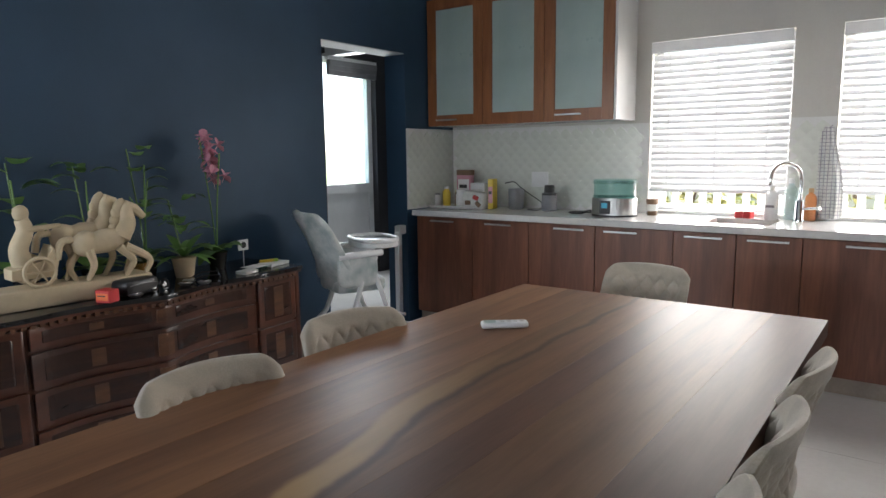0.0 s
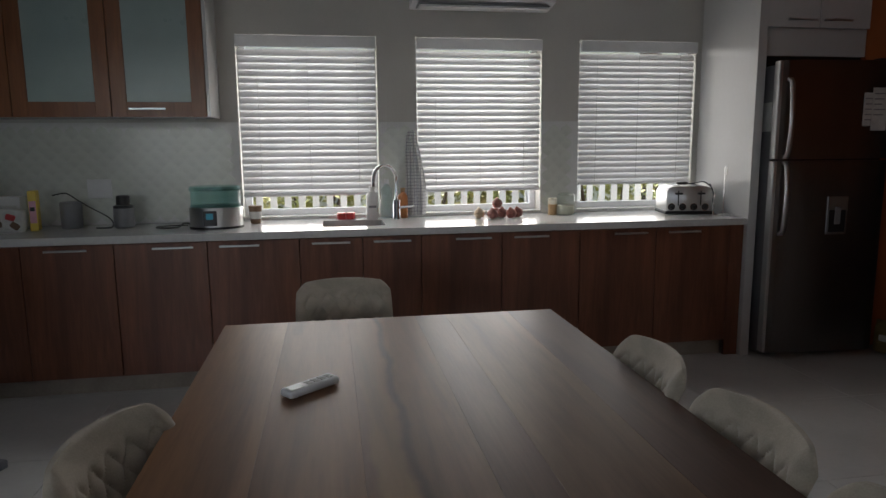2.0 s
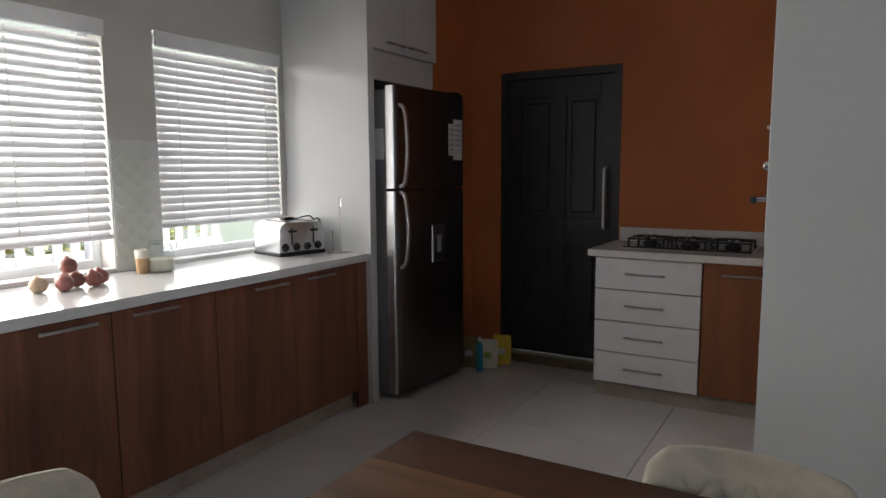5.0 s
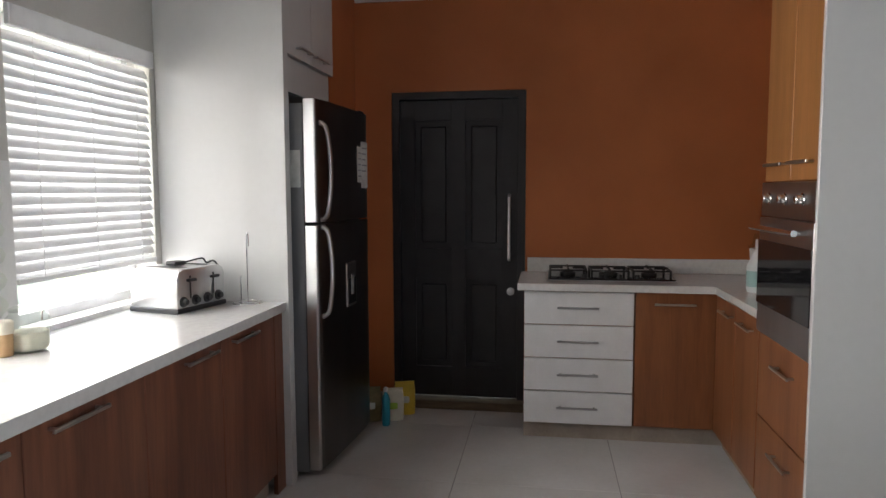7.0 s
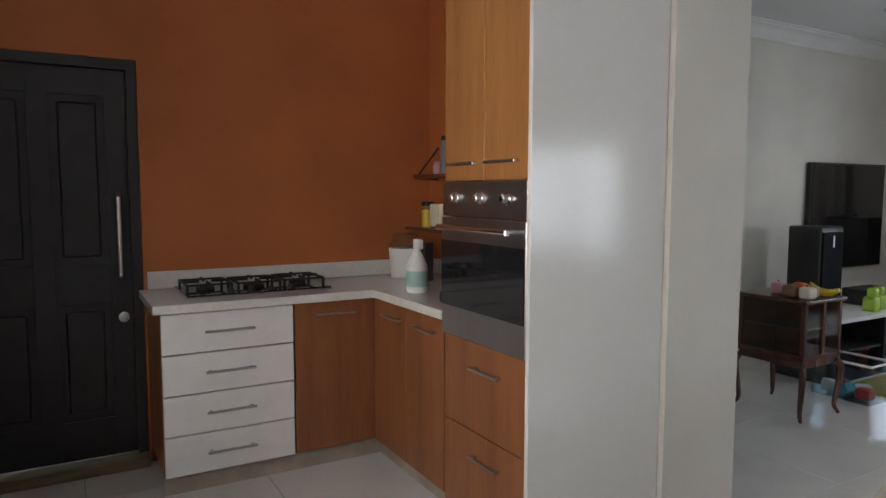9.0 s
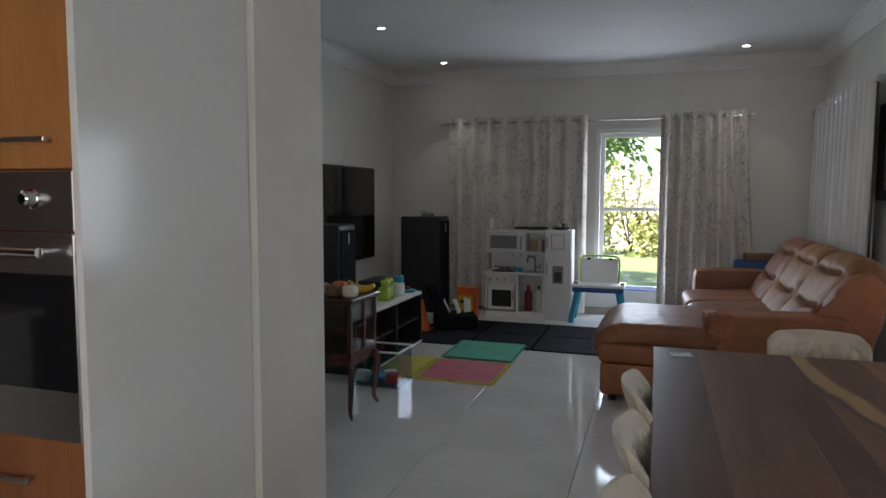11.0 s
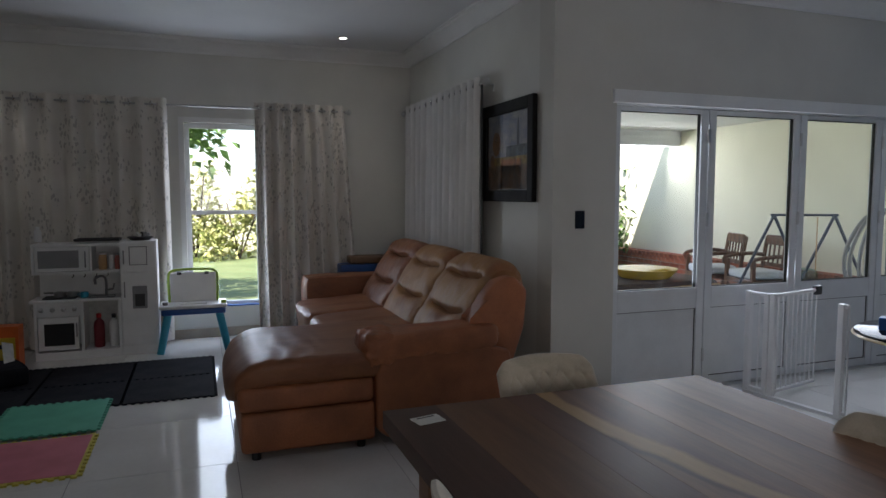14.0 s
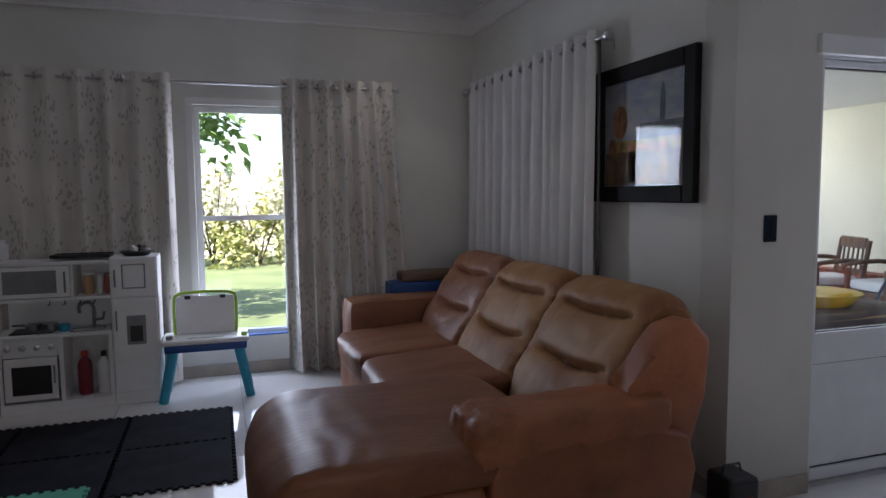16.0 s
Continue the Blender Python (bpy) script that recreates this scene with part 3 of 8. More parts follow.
def splashback(name, x0, x1, z1, wall_x=None, y0=0, y1=0):
    """Pearl lantern tiles set in pale grout; on the wall across y, or across x where wall_x is given."""
    sp = tagged(thing(name, pose(0, 0, 0), "pearl white lantern tile splash-back", "splash-back"), kind="structure")
    if wall_x is None:
        part("grout_bed", box(x0, x1, 0.6335, 0.6385, 0.914, z1), M_SPLASHGROUT, sp)
    else:
        part("grout_bed", box(wall_x, wall_x + 0.005, y0, y1, 0.914, z1), M_SPLASHGROUT, sp)
    sx, sz = 0.088, 0.088
    a, b = (x0, x1) if wall_x is None else (y0, y1)
    first, count = None, 0
    rest = bmesh.new()
    for r in range(int((z1 - 0.9) / (sz / 2)) + 1):
        for c in range(int((b - a) / sx) + 2):
            u = a + c * sx + (sx / 2 if r % 2 else 0)
            z = 0.96 + r * sz / 2
            if u - sx / 2 < a - 0.001 or u + sx / 2 > b + 0.001 or z + sz / 2 > z1 + 0.001:
                continue
            m = pose(u, 0.6335, z, 90) if wall_x is None else pose(wall_x + 0.005, u, z, 90, 0, 90)
            if first is None:
                first = part("tile", prism(lantern((sx - 0.004, sz - 0.004)), 0, 0.004), M_SPLASH, sp, m=m)
            elif count < 290:
                share(first, "tile", sp, m)
            else:
                absorb(rest, prism(lantern((sx - 0.004, sz - 0.004)), 0, 0.004), m)
            count += 1
    if len(rest.verts):
        tagged(part("tile_field", rest, M_SPLASH, sp), kind="stuff")
    else:
        rest.free()


M_SPLASHGROUT = material("splash_grout", (0.72, 0.72, 0.70), 0.6, vary=0.05)
splashback("splashback_1", -0.042, 1.66, 1.55)
splashback("splashback_2", 2.564, 2.816, 1.55)
splashback("splashback_3", 3.694, 3.956, 1.55)
splashback("splashback_side", 0, 0, 1.55, wall_x=-0.048, y0=0.002, y1=0.632)

# ---- upper cabinets ----
UX0, UX1, UZ0, UZ1, UY = -0.04, 1.535, 1.57, 2.55, 0.28
for i in range(3):
    w = (UX1 - UX0) / 3
    cab = thing("wall_cabinet", pose(UX0 + w * i, UY, UZ0), "cherry wood wall cabinet with a frosted glass door", "cabinet", "wall cabinets with frosted doors")
    part("carcass", box(0.001, w - 0.001, 0.024, 0.355, 0, UZ1 - UZ0), M_WHITEGLOSS, cab)
    bm = bmesh.new()
    fr = 0.085
    hh = UZ1 - UZ0
    for q in ((0.002, fr, 0, 0.022, 0.0, hh), (w - fr, w - 0.002, 0, 0.022, 0.0, hh), (fr, w - fr, 0, 0.022, 0.0, fr), (fr, w - fr, 0, 0.022, hh - fr, hh)):
        box(*q, 0.0015, 1, bm)
    d = part("door", bm, M_CABW, cab)
    part("glass_pane", box(fr - 0.004, w - fr + 0.004, 0.008, 0.014, fr - 0.004, hh - fr + 0.004), M_FROST, d, "frosted pale green glass pane")
    hx = 0.10 if i != 1 else 0.16
    if i != 1:
        bar_handle(d, hx, hx + 0.2, 0.0, 0.045)
tagged(part("cabinet_end_panel", box(UX1 + 0.002, UX1 + 0.02, UY, 0.638, UZ0, UZ1), M_WHITEGLOSS), "white gloss end panel of the wall cabinets", "panel")

# ---- fridge housing, fridge ----
tagged(part("housing_panel", box(4.87, 4.93, -0.012, 0.638, 0.0, H - 0.003, 0.002, 1), M_WHITEGLOSS), "tall white gloss side panel of the fridge housing", "panel")
over = thing("bridging_cupboard", pose(4.932, 0, 2.10), "white gloss cupboard above the fridge with two doors", "cabinet")
part("carcass", box(0, 0.72, 0.03, 0.62, -0.0, 0.70), M_WHITEGLOSS, over)
part("fascia", box(0, 0.72, 0.03, 0.05, -0.17, -0.002), M_WHITEGLOSS, over)
# black strip and dark side sheet: the recess's shade put in as colour
part("vent_strip", box(0.0, 0.72, 0.06, 0.075, -0.235, -0.165), M_BLACK, over, "black strip standing in for the shaded gap over the fridge")
part("side_lining", box(0.0, 0.004, 0.0, 0.58, -2.09, -0.172), M_CHARCOAL, over, "dark sheet standing in for shade in the fridge recess")
for i in (0, 1):
    d = part("door", box(0.003 + 0.36 * i, 0.357 + 0.36 * i, 0.0, 0.022, 0.0, 0.695, 0.002, 1), M_WHITEGLOSS, over)
    bar_handle(d, (0.12, 0.37)[i] + 0.0, (0.32, 0.57)[i], 0.0, 0.045)


# added dark board: stops stray brightness and paints shade behind the fridge
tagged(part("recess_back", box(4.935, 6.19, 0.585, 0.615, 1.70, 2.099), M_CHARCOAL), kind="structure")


def fridge():
    f = thing("fridge_freezer", pose(4.945, -0.138, 0.0) @ pose(0, 0, 0, 0, 0, -4.4), "tall dark stainless steel fridge freezer with long handles", "fridge")
    w = 0.745
    part("body", box(0.012, w - 0.012, 0.072, 0.70, 0.03, 1.865, 0.008), M_FRIDGESIDE, f, "grey painted fridge body")
    part("door_gasket", box(0.008, w - 0.008, 0.064, 0.072, 0.06, 1.86), M_BLACK, f)
    for name, z0, z1 in (("freezer_door", 1.288, 1.885), ("fridge_door", 0.05, 1.278)):
        out = [(0, 0.063)] + [(w * k / 14, 0.012 * (2 * k / 14 - 1) ** 4) for k in range(15)] + [(w, 0.063)]
        d = part(name, prism(out, z0, z1, 0.004, 1), M_FRIDGE, f, "dark brushed steel door", smooth=True)
        # brighter steel on the door's side edge paints the window's reflection there
        part("edge_trim", box(-0.004, 0.004, 0.010, 0.064, z0 + 0.003, z1 - 0.003, 0.002, 1), M_STEEL, d, "bright steel strip standing in for the window's sheen on the door edge")
        part("edge_trim", box(-0.002, 0.018, 0.006, 0.014, z0 + 0.003, z1 - 0.003, 0.003, 1), M_STEEL, d, "bright steel strip standing in for the window's sheen on the door edge")
        hz = (z0 + 0.015, z1 - 0.115) if name == "freezer_door" else (0.825, z1 - 0.012)
        bend = arc([(0.062, -0.004, hz[0]), (0.062, -0.028, hz[0] + 0.03), (0.062, -0.044, hz[0] + 0.14), (0.062, -0.048, sum(hz) / 2), (0.062, -0.044, hz[1] - 0.14), (0.062, -0.028, hz[1] - 0.03), (0.062, -0.004, hz[1])])
        hb = tube(bend, 0.011, 12)
        for v in hb.verts:
            v.co.x = 0.062 + (v.co.x - 0.062) * 1.5
        part("handle", hb, M_STEEL, d, "bowed steel handle", smooth=True)
        for z in hz:
            part("handle_mount", box(0.044, 0.080, -0.008, 0.006, z - 0.012, z + 0.012, 0.003, 1), M_STEEL, d)
    disp = part("water_dispenser", box(0.36, 0.50, -0.006, 0.006, 0.815, 1.055, 0.005, 1), M_DARKSTEEL, f, "grey water dispenser")
    part("dispenser_recess", box(0.375, 0.485, -0.008, -0.005, 0.83, 0.97, 0.002, 1), M_BLACK, disp)
    part("dispenser_lever", box(0.41, 0.45, -0.012, -0.007, 0.88, 0.99, 0.003, 1), M_DULL, disp)
    for i, (x, z, w2, h2) in enumerate(((0.545, 1.49, 0.10, 0.20), (0.60, 1.46, 0.10, 0.26))):
        pn = part("paper_note", box(x, x + w2, -0.005 - 0.002 * i, -0.003 - 0.002 * i, z, z + h2), M_PAPER, f, "white paper note with faint print")
        for k in range(5):
            part("print_bar", box(x + 0.012, x + w2 - 0.012 - 0.012 * (k % 3), -0.0058 - 0.002 * i, -0.0052 - 0.002 * i, z + h2 - 0.04 - 0.032 * k, z + h2 - 0.032 - 0.032 * k), M_DULL, pn)
    part("side_label", box(0.0095, 0.0115, 0.09, 0.22, 1.46, 1.64), M_PAPER, f, "white energy label")
    part("top_hinge", box(w - 0.09, w - 0.02, 0.02, 0.10, 1.886, 1.90, 0.003, 1), M_BLACK, f)


M_FRIDGE = material("dark_brushed_fridge_steel", (0.20, 0.195, 0.195), 0.30, metal=1.0, vary=0.06, scale=4, fine=220, bump=0.02, stretch=(1, 1, 0.06))
M_FRIDGESIDE = material("grey_fridge_paint", (0.22, 0.22, 0.23), 0.45, vary=0.05, scale=3, fine=140, bump=0.03)
M_DULL = material("grey_plastic_plain", (0.30, 0.30, 0.31), 0.45, vary=0.06)

M_PAPER = material("paper", (0.7, 0.7, 0.67), 0.8, vary=0.08, scale=20, fine=120)
fridge()

# ---- hob counter, drawers, oven tower ----
tagged(part("worktop_hob", prism([(5.625, -1.07), (5.625, -2.14), (4.92, -2.14), (4.92, -2.777), (6.197, -2.777), (6.197, -1.07)], 0.878, 0.919, 0.003, 1), M_STONE),
       "L-shaped white quartz worktop holding the gas hob", "worktop")
tagged(part("worktop_upstand", box(6.178, 6.197, -2.76, -1.11, 0.921, 1.012, 0.002, 1), M_STONE), "low white quartz upstand on the orange wall", "upstand")
tagged(part("worktop_upstand", box(4.92, 6.176, -2.777, -2.76, 0.921, 1.012, 0.002, 1), M_STONE), "low white quartz upstand on the orange wall", "upstand")
dr = thing("drawer_unit", pose(5.67, -1.105, 0), "white four-drawer kitchen unit under the hob", "drawer unit")
part("carcass", box(0.024, 0.525, -0.617, 0.0, 0.10, 0.876), M_CHERRY, dr, "cherry wood carcass")
for k in range(4):
    z = 0.10 + k * 0.193
    d = part("drawer", box(0.0, 0.022, -0.614, -0.003, z + 0.002, z + 0.188, 0.002, 1), M_WHITE, dr)
    bar_handle(d, -0.42, -0.19, 0.0, z + 0.10, axis="y", mat=M_DARKSTEEL)
part("plinth", box(0.05, 0.065, -0.62, 0.0, 0.0, 0.10), M_SKIRT, dr)
cb = thing("base_cabinet", pose(5.67, -1.725, 0), "honey cherry wood base cabinet beside the drawers", "cabinet", "cherry base cabinets")
part("carcass", box(0.024, 0.525, -0.60, 0.0, 0.10, 0.876), M_CHERRY, cb)
d = part("door", box(0.0, 0.022, -0.44, -0.003, 0.105, 0.872, 0.002, 1), M_CHERRY, cb)
bar_handle(d, -0.32, -0.1, 0.0, 0.81, axis="y")
part("plinth", box(0.05, 0.065, -0.50, 0.0, 0.0, 0.10), M_SKIRT, cb)
cb = thing("base_cabinet", pose(4.92, -2.155, 0), "honey cherry wood base cabinet in the worktop corner", "cabinet", "cherry base cabinets")
part("carcass", box(0.0, 0.75, -0.6, -0.024, 0.10, 0.876), M_CHERRY, cb)
for i in range(2):
    d = part("door", box(0.003 + 0.37 * i, 0.367 + 0.37 * i, -0.022, 0.0, 0.105, 0.872, 0.002, 1), M_CHERRY, cb)
    bm = box(0.06 + 0.33 * i, 0.27 + 0.33 * i, 0.024, 0.034, 0.80, 0.812, 0.002, 1)
    for px in (0.08 + 0.33 * i, 0.25 + 0.33 * i):
        box(px - 0.004, px + 0.004, 0.0, 0.026, 0.802, 0.81, bm=bm)
    part("handle", bm, M_STEEL, d)
part("plinth", box(0.0, 0.78, -0.08, -0.06, 0.0, 0.10), M_SKIRT, cb)


def oven_tower():
    t = thing("oven_tower", pose(4.32, -2.155, 0), "tall honey cherry oven housing with drawers below and a cupboard above", "cabinet")
    w = 0.595
    part("carcass", box(0.0, w, -0.62, -0.026, 0.08, 2.55), M_CHERRY, t)
    part("plinth", box(0.0, w, -0.09, -0.07, 0.0, 0.08), M_SKIRT, t)
    for z0, z1 in ((0.085, 0.455), (0.46, 0.825)):
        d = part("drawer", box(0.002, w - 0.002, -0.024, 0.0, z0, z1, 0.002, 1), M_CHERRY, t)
        zz = z0 + 0.26 if z0 > 0.3 else z0 + 0.27
        bm = box(0.16, 0.36, 0.024, 0.034, zz, zz + 0.012, 0.002, 1)
        for px in (0.18, 0.34):
            box(px - 0.004, px + 0.004, 0.0, 0.026, zz + 0.002, zz + 0.01, bm=bm)
        part("handle", bm, M_STEEL, d)
    for i in range(2):
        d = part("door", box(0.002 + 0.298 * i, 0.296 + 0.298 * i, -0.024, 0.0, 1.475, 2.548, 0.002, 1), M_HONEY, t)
        x0 = (0.06, 0.33)[i]
        bm = box(x0, x0 + 0.2, 0.024, 0.034, 1.535, 1.547, 0.002, 1)
        for px in (x0 + 0.02, x0 + 0.18):
            box(px - 0.004, px + 0.004, 0.0, 0.026, 1.537, 1.545, bm=bm)
        part("handle", bm, M_STEEL, d)
    o = thing("built_in_oven", pose(4.32, -2.155, 0.83), "built-in stainless steel oven with black glass door and three knobs", "oven")
    part("control_panel", box(0.002, w - 0.002, -0.02, 0.012, 0.50, 0.64, 0.003, 1), M_DARKSTEEL, o, "brushed steel control panel")
    part("door_frame", box(0.002, w - 0.002, -0.02, 0.016, 0.002, 0.495, 0.003, 1), M_DARKSTEEL, o)
    part("door_glass", box(0.004, w - 0.004, 0.017, 0.021, 0.125, 0.40, 0.002, 1), M_GLOSSBLACK, o, "black oven door glass")
    for x in (0.12, 0.30, 0.48):
        k = part("knob", lathe([(0.024, 0), (0.024, 0.006), (0.018, 0.008), (0.016, 0.028), (0.012, 0.032)], m=pose(x, 0.012, 0.575, -90)), M_CHROME, o, smooth=True)
        part("knob_mark", box(x + 0.03, x + 0.036, 0.012, 0.0135, 0.565, 0.595), M_WHITE, o)
    bm = tube([(0.05, 0.065, 0.455), (0.3, 0.07, 0.455), (w - 0.05, 0.065, 0.455)], 0.012)
    for x in (0.075, w - 0.075):
        rod((x, 0.012, 0.455), (x, 0.066, 0.455), 0.009, bm=bm)
    part("handle", bm, M_CHROME, o, "chrome towel-bar handle", smooth=True)


oven_tower()
tagged(part("tower_end_panel", box(4.297, 4.318, -2.797, -2.138, 0.0, H - 0.003, 0.002, 1), M_WHITEGLOSS), "tall white gloss end panel beside the oven", "panel")

# ---- dining table ----
TX0, TX1, TY0, TY1, TZ = 1.848, 3.055, -3.94, -1.485, 0.765


def dining_table():
    t = thing("dining_table", pose((TX0 + TX1) / 2, (TY0 + TY1) / 2, 0), "large dark walnut plank dining table with pale sapwood streaks", "table")
    hw, hl = (TX1 - TX0) / 2, (TY1 - TY0) / 2
    cuts = [-hw, -0.385, -0.17, 0.075, 0.19, 0.43, hw]
    for i, (a, b) in enumerate(zip(cuts, cuts[1:])):
        part("plank", box(a + 0.0001, b - 0.0001, -hl, hl, TZ - 0.055, TZ, 0.0004, 1), (M_TABLE, M_TABLE, M_TABLE2, M_TABLE3, M_TABLE, M_TABLE3)[i], t)
    for sx in (-1, 1):
        part("side_rail", box(sx * (hw - 0.12) - 0.015, sx * (hw - 0.12) + 0.015, -hl + 0.2, hl - 0.2, TZ - 0.14, TZ - 0.056), M_TABLE, t)
        for sy in (-1, 1):
            part("leg", box(sx * (hw - 0.13) - 0.05, sx * (hw - 0.13) + 0.05, sy * (hl - 0.16) - 0.05, sy * (hl - 0.16) + 0.05, 0, TZ - 0.056, 0.006), M_TABLE, t)


dining_table()

# ---- floor ----
tagged(part("ground_slab", box(-2.6, 6.56, -9.2, 2.2, -0.12, -0.006), M_GROUT), kind="structure")
floor = tagged(thing("floor", pose(0, 0, 0), "polished pale porcelain floor tiles, large and square", "floor"), kind="structure")
TILE = 0.806
src = None
gx0, gy0 = 3.42 - 8 * TILE, -0.785 - 11 * TILE
for i in range(13):
    for j in range(16):
        x, y = gx0 + (i + 0.5) * TILE, gy0 + (j + 0.5) * TILE
        if x < -2.7 or x > 6.7 or y > 2.3 or y < -9.3:
            continue
        m = pose(x, y, 0)
        if src is None:
            h = TILE / 2 - 0.0014
            src = part("tile", box(-h, h, -h, h, -0.0058, 0, 0.0012, 1), M_TILE, floor, m=m)
        else:
            share(src, "tile", floor, m)


# ---- dining chairs ----
def quilt(u, v, pitch):
    """Height of diamond quilting at u, v: 0 on the seams, 1 in the middle of a diamond."""
    v *= 0.7
    a, b = ((u + v) / pitch) % 1.0, ((u - v) / pitch) % 1.0
    return (abs(math.sin(math.pi * a)) * abs(math.sin(math.pi * b))) ** 0.42


def padded_shell(w, h, t, bend, pitch, cut, nu=84, nv=72, puff=0.012):
    """A curved pad standing in the x-z plane: rounded corners, bent about z, quilted on both faces with a plain border."""
    bm = bmesh.new()
    front, back = [], []
    for j in range(nv + 1):
        v = j / nv
        f, b = [], []
        for i in range(nu + 1):
            u = i / nu * 2 - 1
            top = 1 - 0.03 * u * u - 0.95 * max(0.0, abs(u) - 0.78) ** 1.6
            wide = w / 2 * (0.88 + 0.12 * math.sin(v * 2.1))
            x, z = u * wide, v * h * top
            y = -bend * (u * u) * (1 - 0.35 * v) + 0.10 * v * v
            edge = min(1.0, min(1 - abs(u), v * 2 + 0.2, (1 - v)) * 9)
            field = max(0.0, min(1.0, (cut - v) * 22, (0.84 - abs(u)) * 16))
            q = field * quilt(x, z - h * 0.2, pitch) + (1 - field) * 0.75 if pitch < 1 else 0.5
            thick = t * (0.30 + 0.70 * math.sqrt(max(0.0, edge)))
            rise = puff * (q - 0.75) * edge
            f.append(bm.verts.new((x, y - thick * 0.5 - rise * 1.3, z)))
            b.append(bm.verts.new((x, y + thick * 0.5 + rise, z)))
        front.append(f)
        back.append(b)
    for j in range(nv):
        for i in range(nu):
            bm.faces.new((front[j][i], front[j][i + 1], front[j + 1][i + 1], front[j + 1][i]))
            bm.faces.new((back[j][i + 1], back[j][i], back[j + 1][i], back[j + 1][i + 1]))
    for j in range(nv):
        bm.faces.new((back[j][0], front[j][0], front[j + 1][0], back[j + 1][0]))
        bm.faces.new((front[j][nu], back[j][nu], back[j + 1][nu], front[j + 1][nu]))
    for i in range(nu):
        bm.faces.new((front[nv][i], front[nv][i + 1], back[nv][i + 1], back[nv][i]))
        bm.faces.new((front[0][i + 1], front[0][i], back[0][i], back[0][i + 1]))
    bmesh.ops.recalc_face_normals(bm, faces=bm.faces[:])
    return bm


def dining_chair(m):
    """A quilted tub chair; it faces -y, the backrest stands at +y."""
    c = thing("dining_chair", m, "greige velvet dining chair with diamond quilted back, tucked at the table", "chair", "chairs round the table")
    back = padded_shell(0.40, 0.415, 0.038, 0.085, 0.066, 0.89)
    part("backrest", back, M_FABRIC, c, smooth=True, m=pose(0, 0.06, 0.42))
    part("seat", pillow(0.45, 0.44, 0.10, 0.7, 10), M_FABRIC, c, smooth=True, m=pose(0, -0.14, 0.43))
    part("seat_frame", box(-0.17, 0.17, -0.3, 0.03, 0.36, 0.385, 0.006), M_BLACK, c)
    for sx in (-1, 1):
        for sy in (-1, 1):
            part("leg", rod((sx * 0.15, -0.135 + sy * 0.14, 0.37), (sx * 0.21, -0.135 + sy * 0.21, 0.0), 0.014, 0.009), M_BLACK, c, "tapered black metal leg", smooth=True)
    return c


first = dining_chair(pose(2.275, -1.205, 0))
for x, y, rz in ((2.385, -4.02, 180), (1.885, -2.555, 74), (1.99, -3.155, 84), (2.985, -2.225, -93), (2.985, -2.68, -90), (2.985, -3.13, -88)):
    copy_thing(first, pose(x, y, 0, 0, 0, rz))

rem = thing("remote_control", pose(2.17, -2.187, TZ, 0, 0, 40), "white remote control lying on the table", "remote control")
part("body", box(-0.085, 0.075, -0.024, 0.024, 0.001, 0.022, 0.008, 3), M_WHITE, rem, smooth=True)
for i in range(4):
    for j in range(2):
        part("button", box(-0.02 + i * 0.022, -0.006 + i * 0.022, -0.012 + j * 0.014, -0.002 + j * 0.014, 0.0215, 0.0235), M_PAPER, rem)
part("display", box(-0.075, -0.035, -0.016, 0.016, 0.0215, 0.023), M_FROST, rem)
card = thing("paper_card", pose(2.95, -3.81, TZ + 0.001, 0, 0, 12), "small white folded paper card on the table corner", "card")
part("sheet", box(-0.045, 0.045, -0.03, 0.03, 0.0, 0.0015), M_PAPER, card)
part("fold", box(-0.045, 0.045, -0.03, 0.0, 0.002, 0.0032), M_PAPER, card)
part("print_bar", box(-0.03, 0.03, -0.02, -0.014, 0.0034, 0.004), M_BLACK, card)

# ---- worktop things ----
WT = 0.914


def coloured(name, rgb, rough=0.4, **k):
    return material(name, rgb, rough, vary=0.06, scale=10, fine=90, bump=0.01, **k)


M_RED = coloured("red_plastic", (0.55, 0.03, 0.03))
M_YELLOW = coloured("yellow_plastic", (0.72, 0.52, 0.05))
M_GREEN = coloured("lime_plastic", (0.36, 0.55, 0.06))
M_CYAN = coloured("sky_blue_plastic", (0.03, 0.33, 0.48))
M_BLUEP = coloured("blue_plastic", (0.02, 0.09, 0.32))
M_PINK = coloured("pink_card", (0.62, 0.30, 0.36))
M_ORANGEP = coloured("orange_plastic", (0.75, 0.15, 0.03))
M_GREY = coloured("grey_plastic", (0.22, 0.22, 0.23))
M_BROWN = coloured("brown_card", (0.20, 0.12, 0.07), 0.6)
M_CLEAR = glass("clear_plastic", (0.86, 0.93, 0.93), 0.05)
M_JAR = glass("jar_glass", (0.92, 0.95, 0.93), 0.0)
M_FLOUR = coloured("flour", (0.75, 0.70, 0.58), 0.9)
M_CORK = coloured("cork_wood", (0.50, 0.32, 0.16), 0.7)

tray = thing("serving_tray", pose(0.16, 0.36, WT), "pale oval serving tray on the worktop", "tray")
part("base", prism([(0.30 * math.cos(k * math.tau / 28), 0.13 * math.sin(k * math.tau / 28)) for k in range(28)], 0.0, 0.008, 0.002, 1), M_STONE, tray)
part("rim", tube([(0.30 * math.cos(k * math.tau / 28), 0.13 * math.sin(k * math.tau / 28), 0.014) for k in range(28)], 0.009, closed=True), M_STONE, tray, smooth=True)


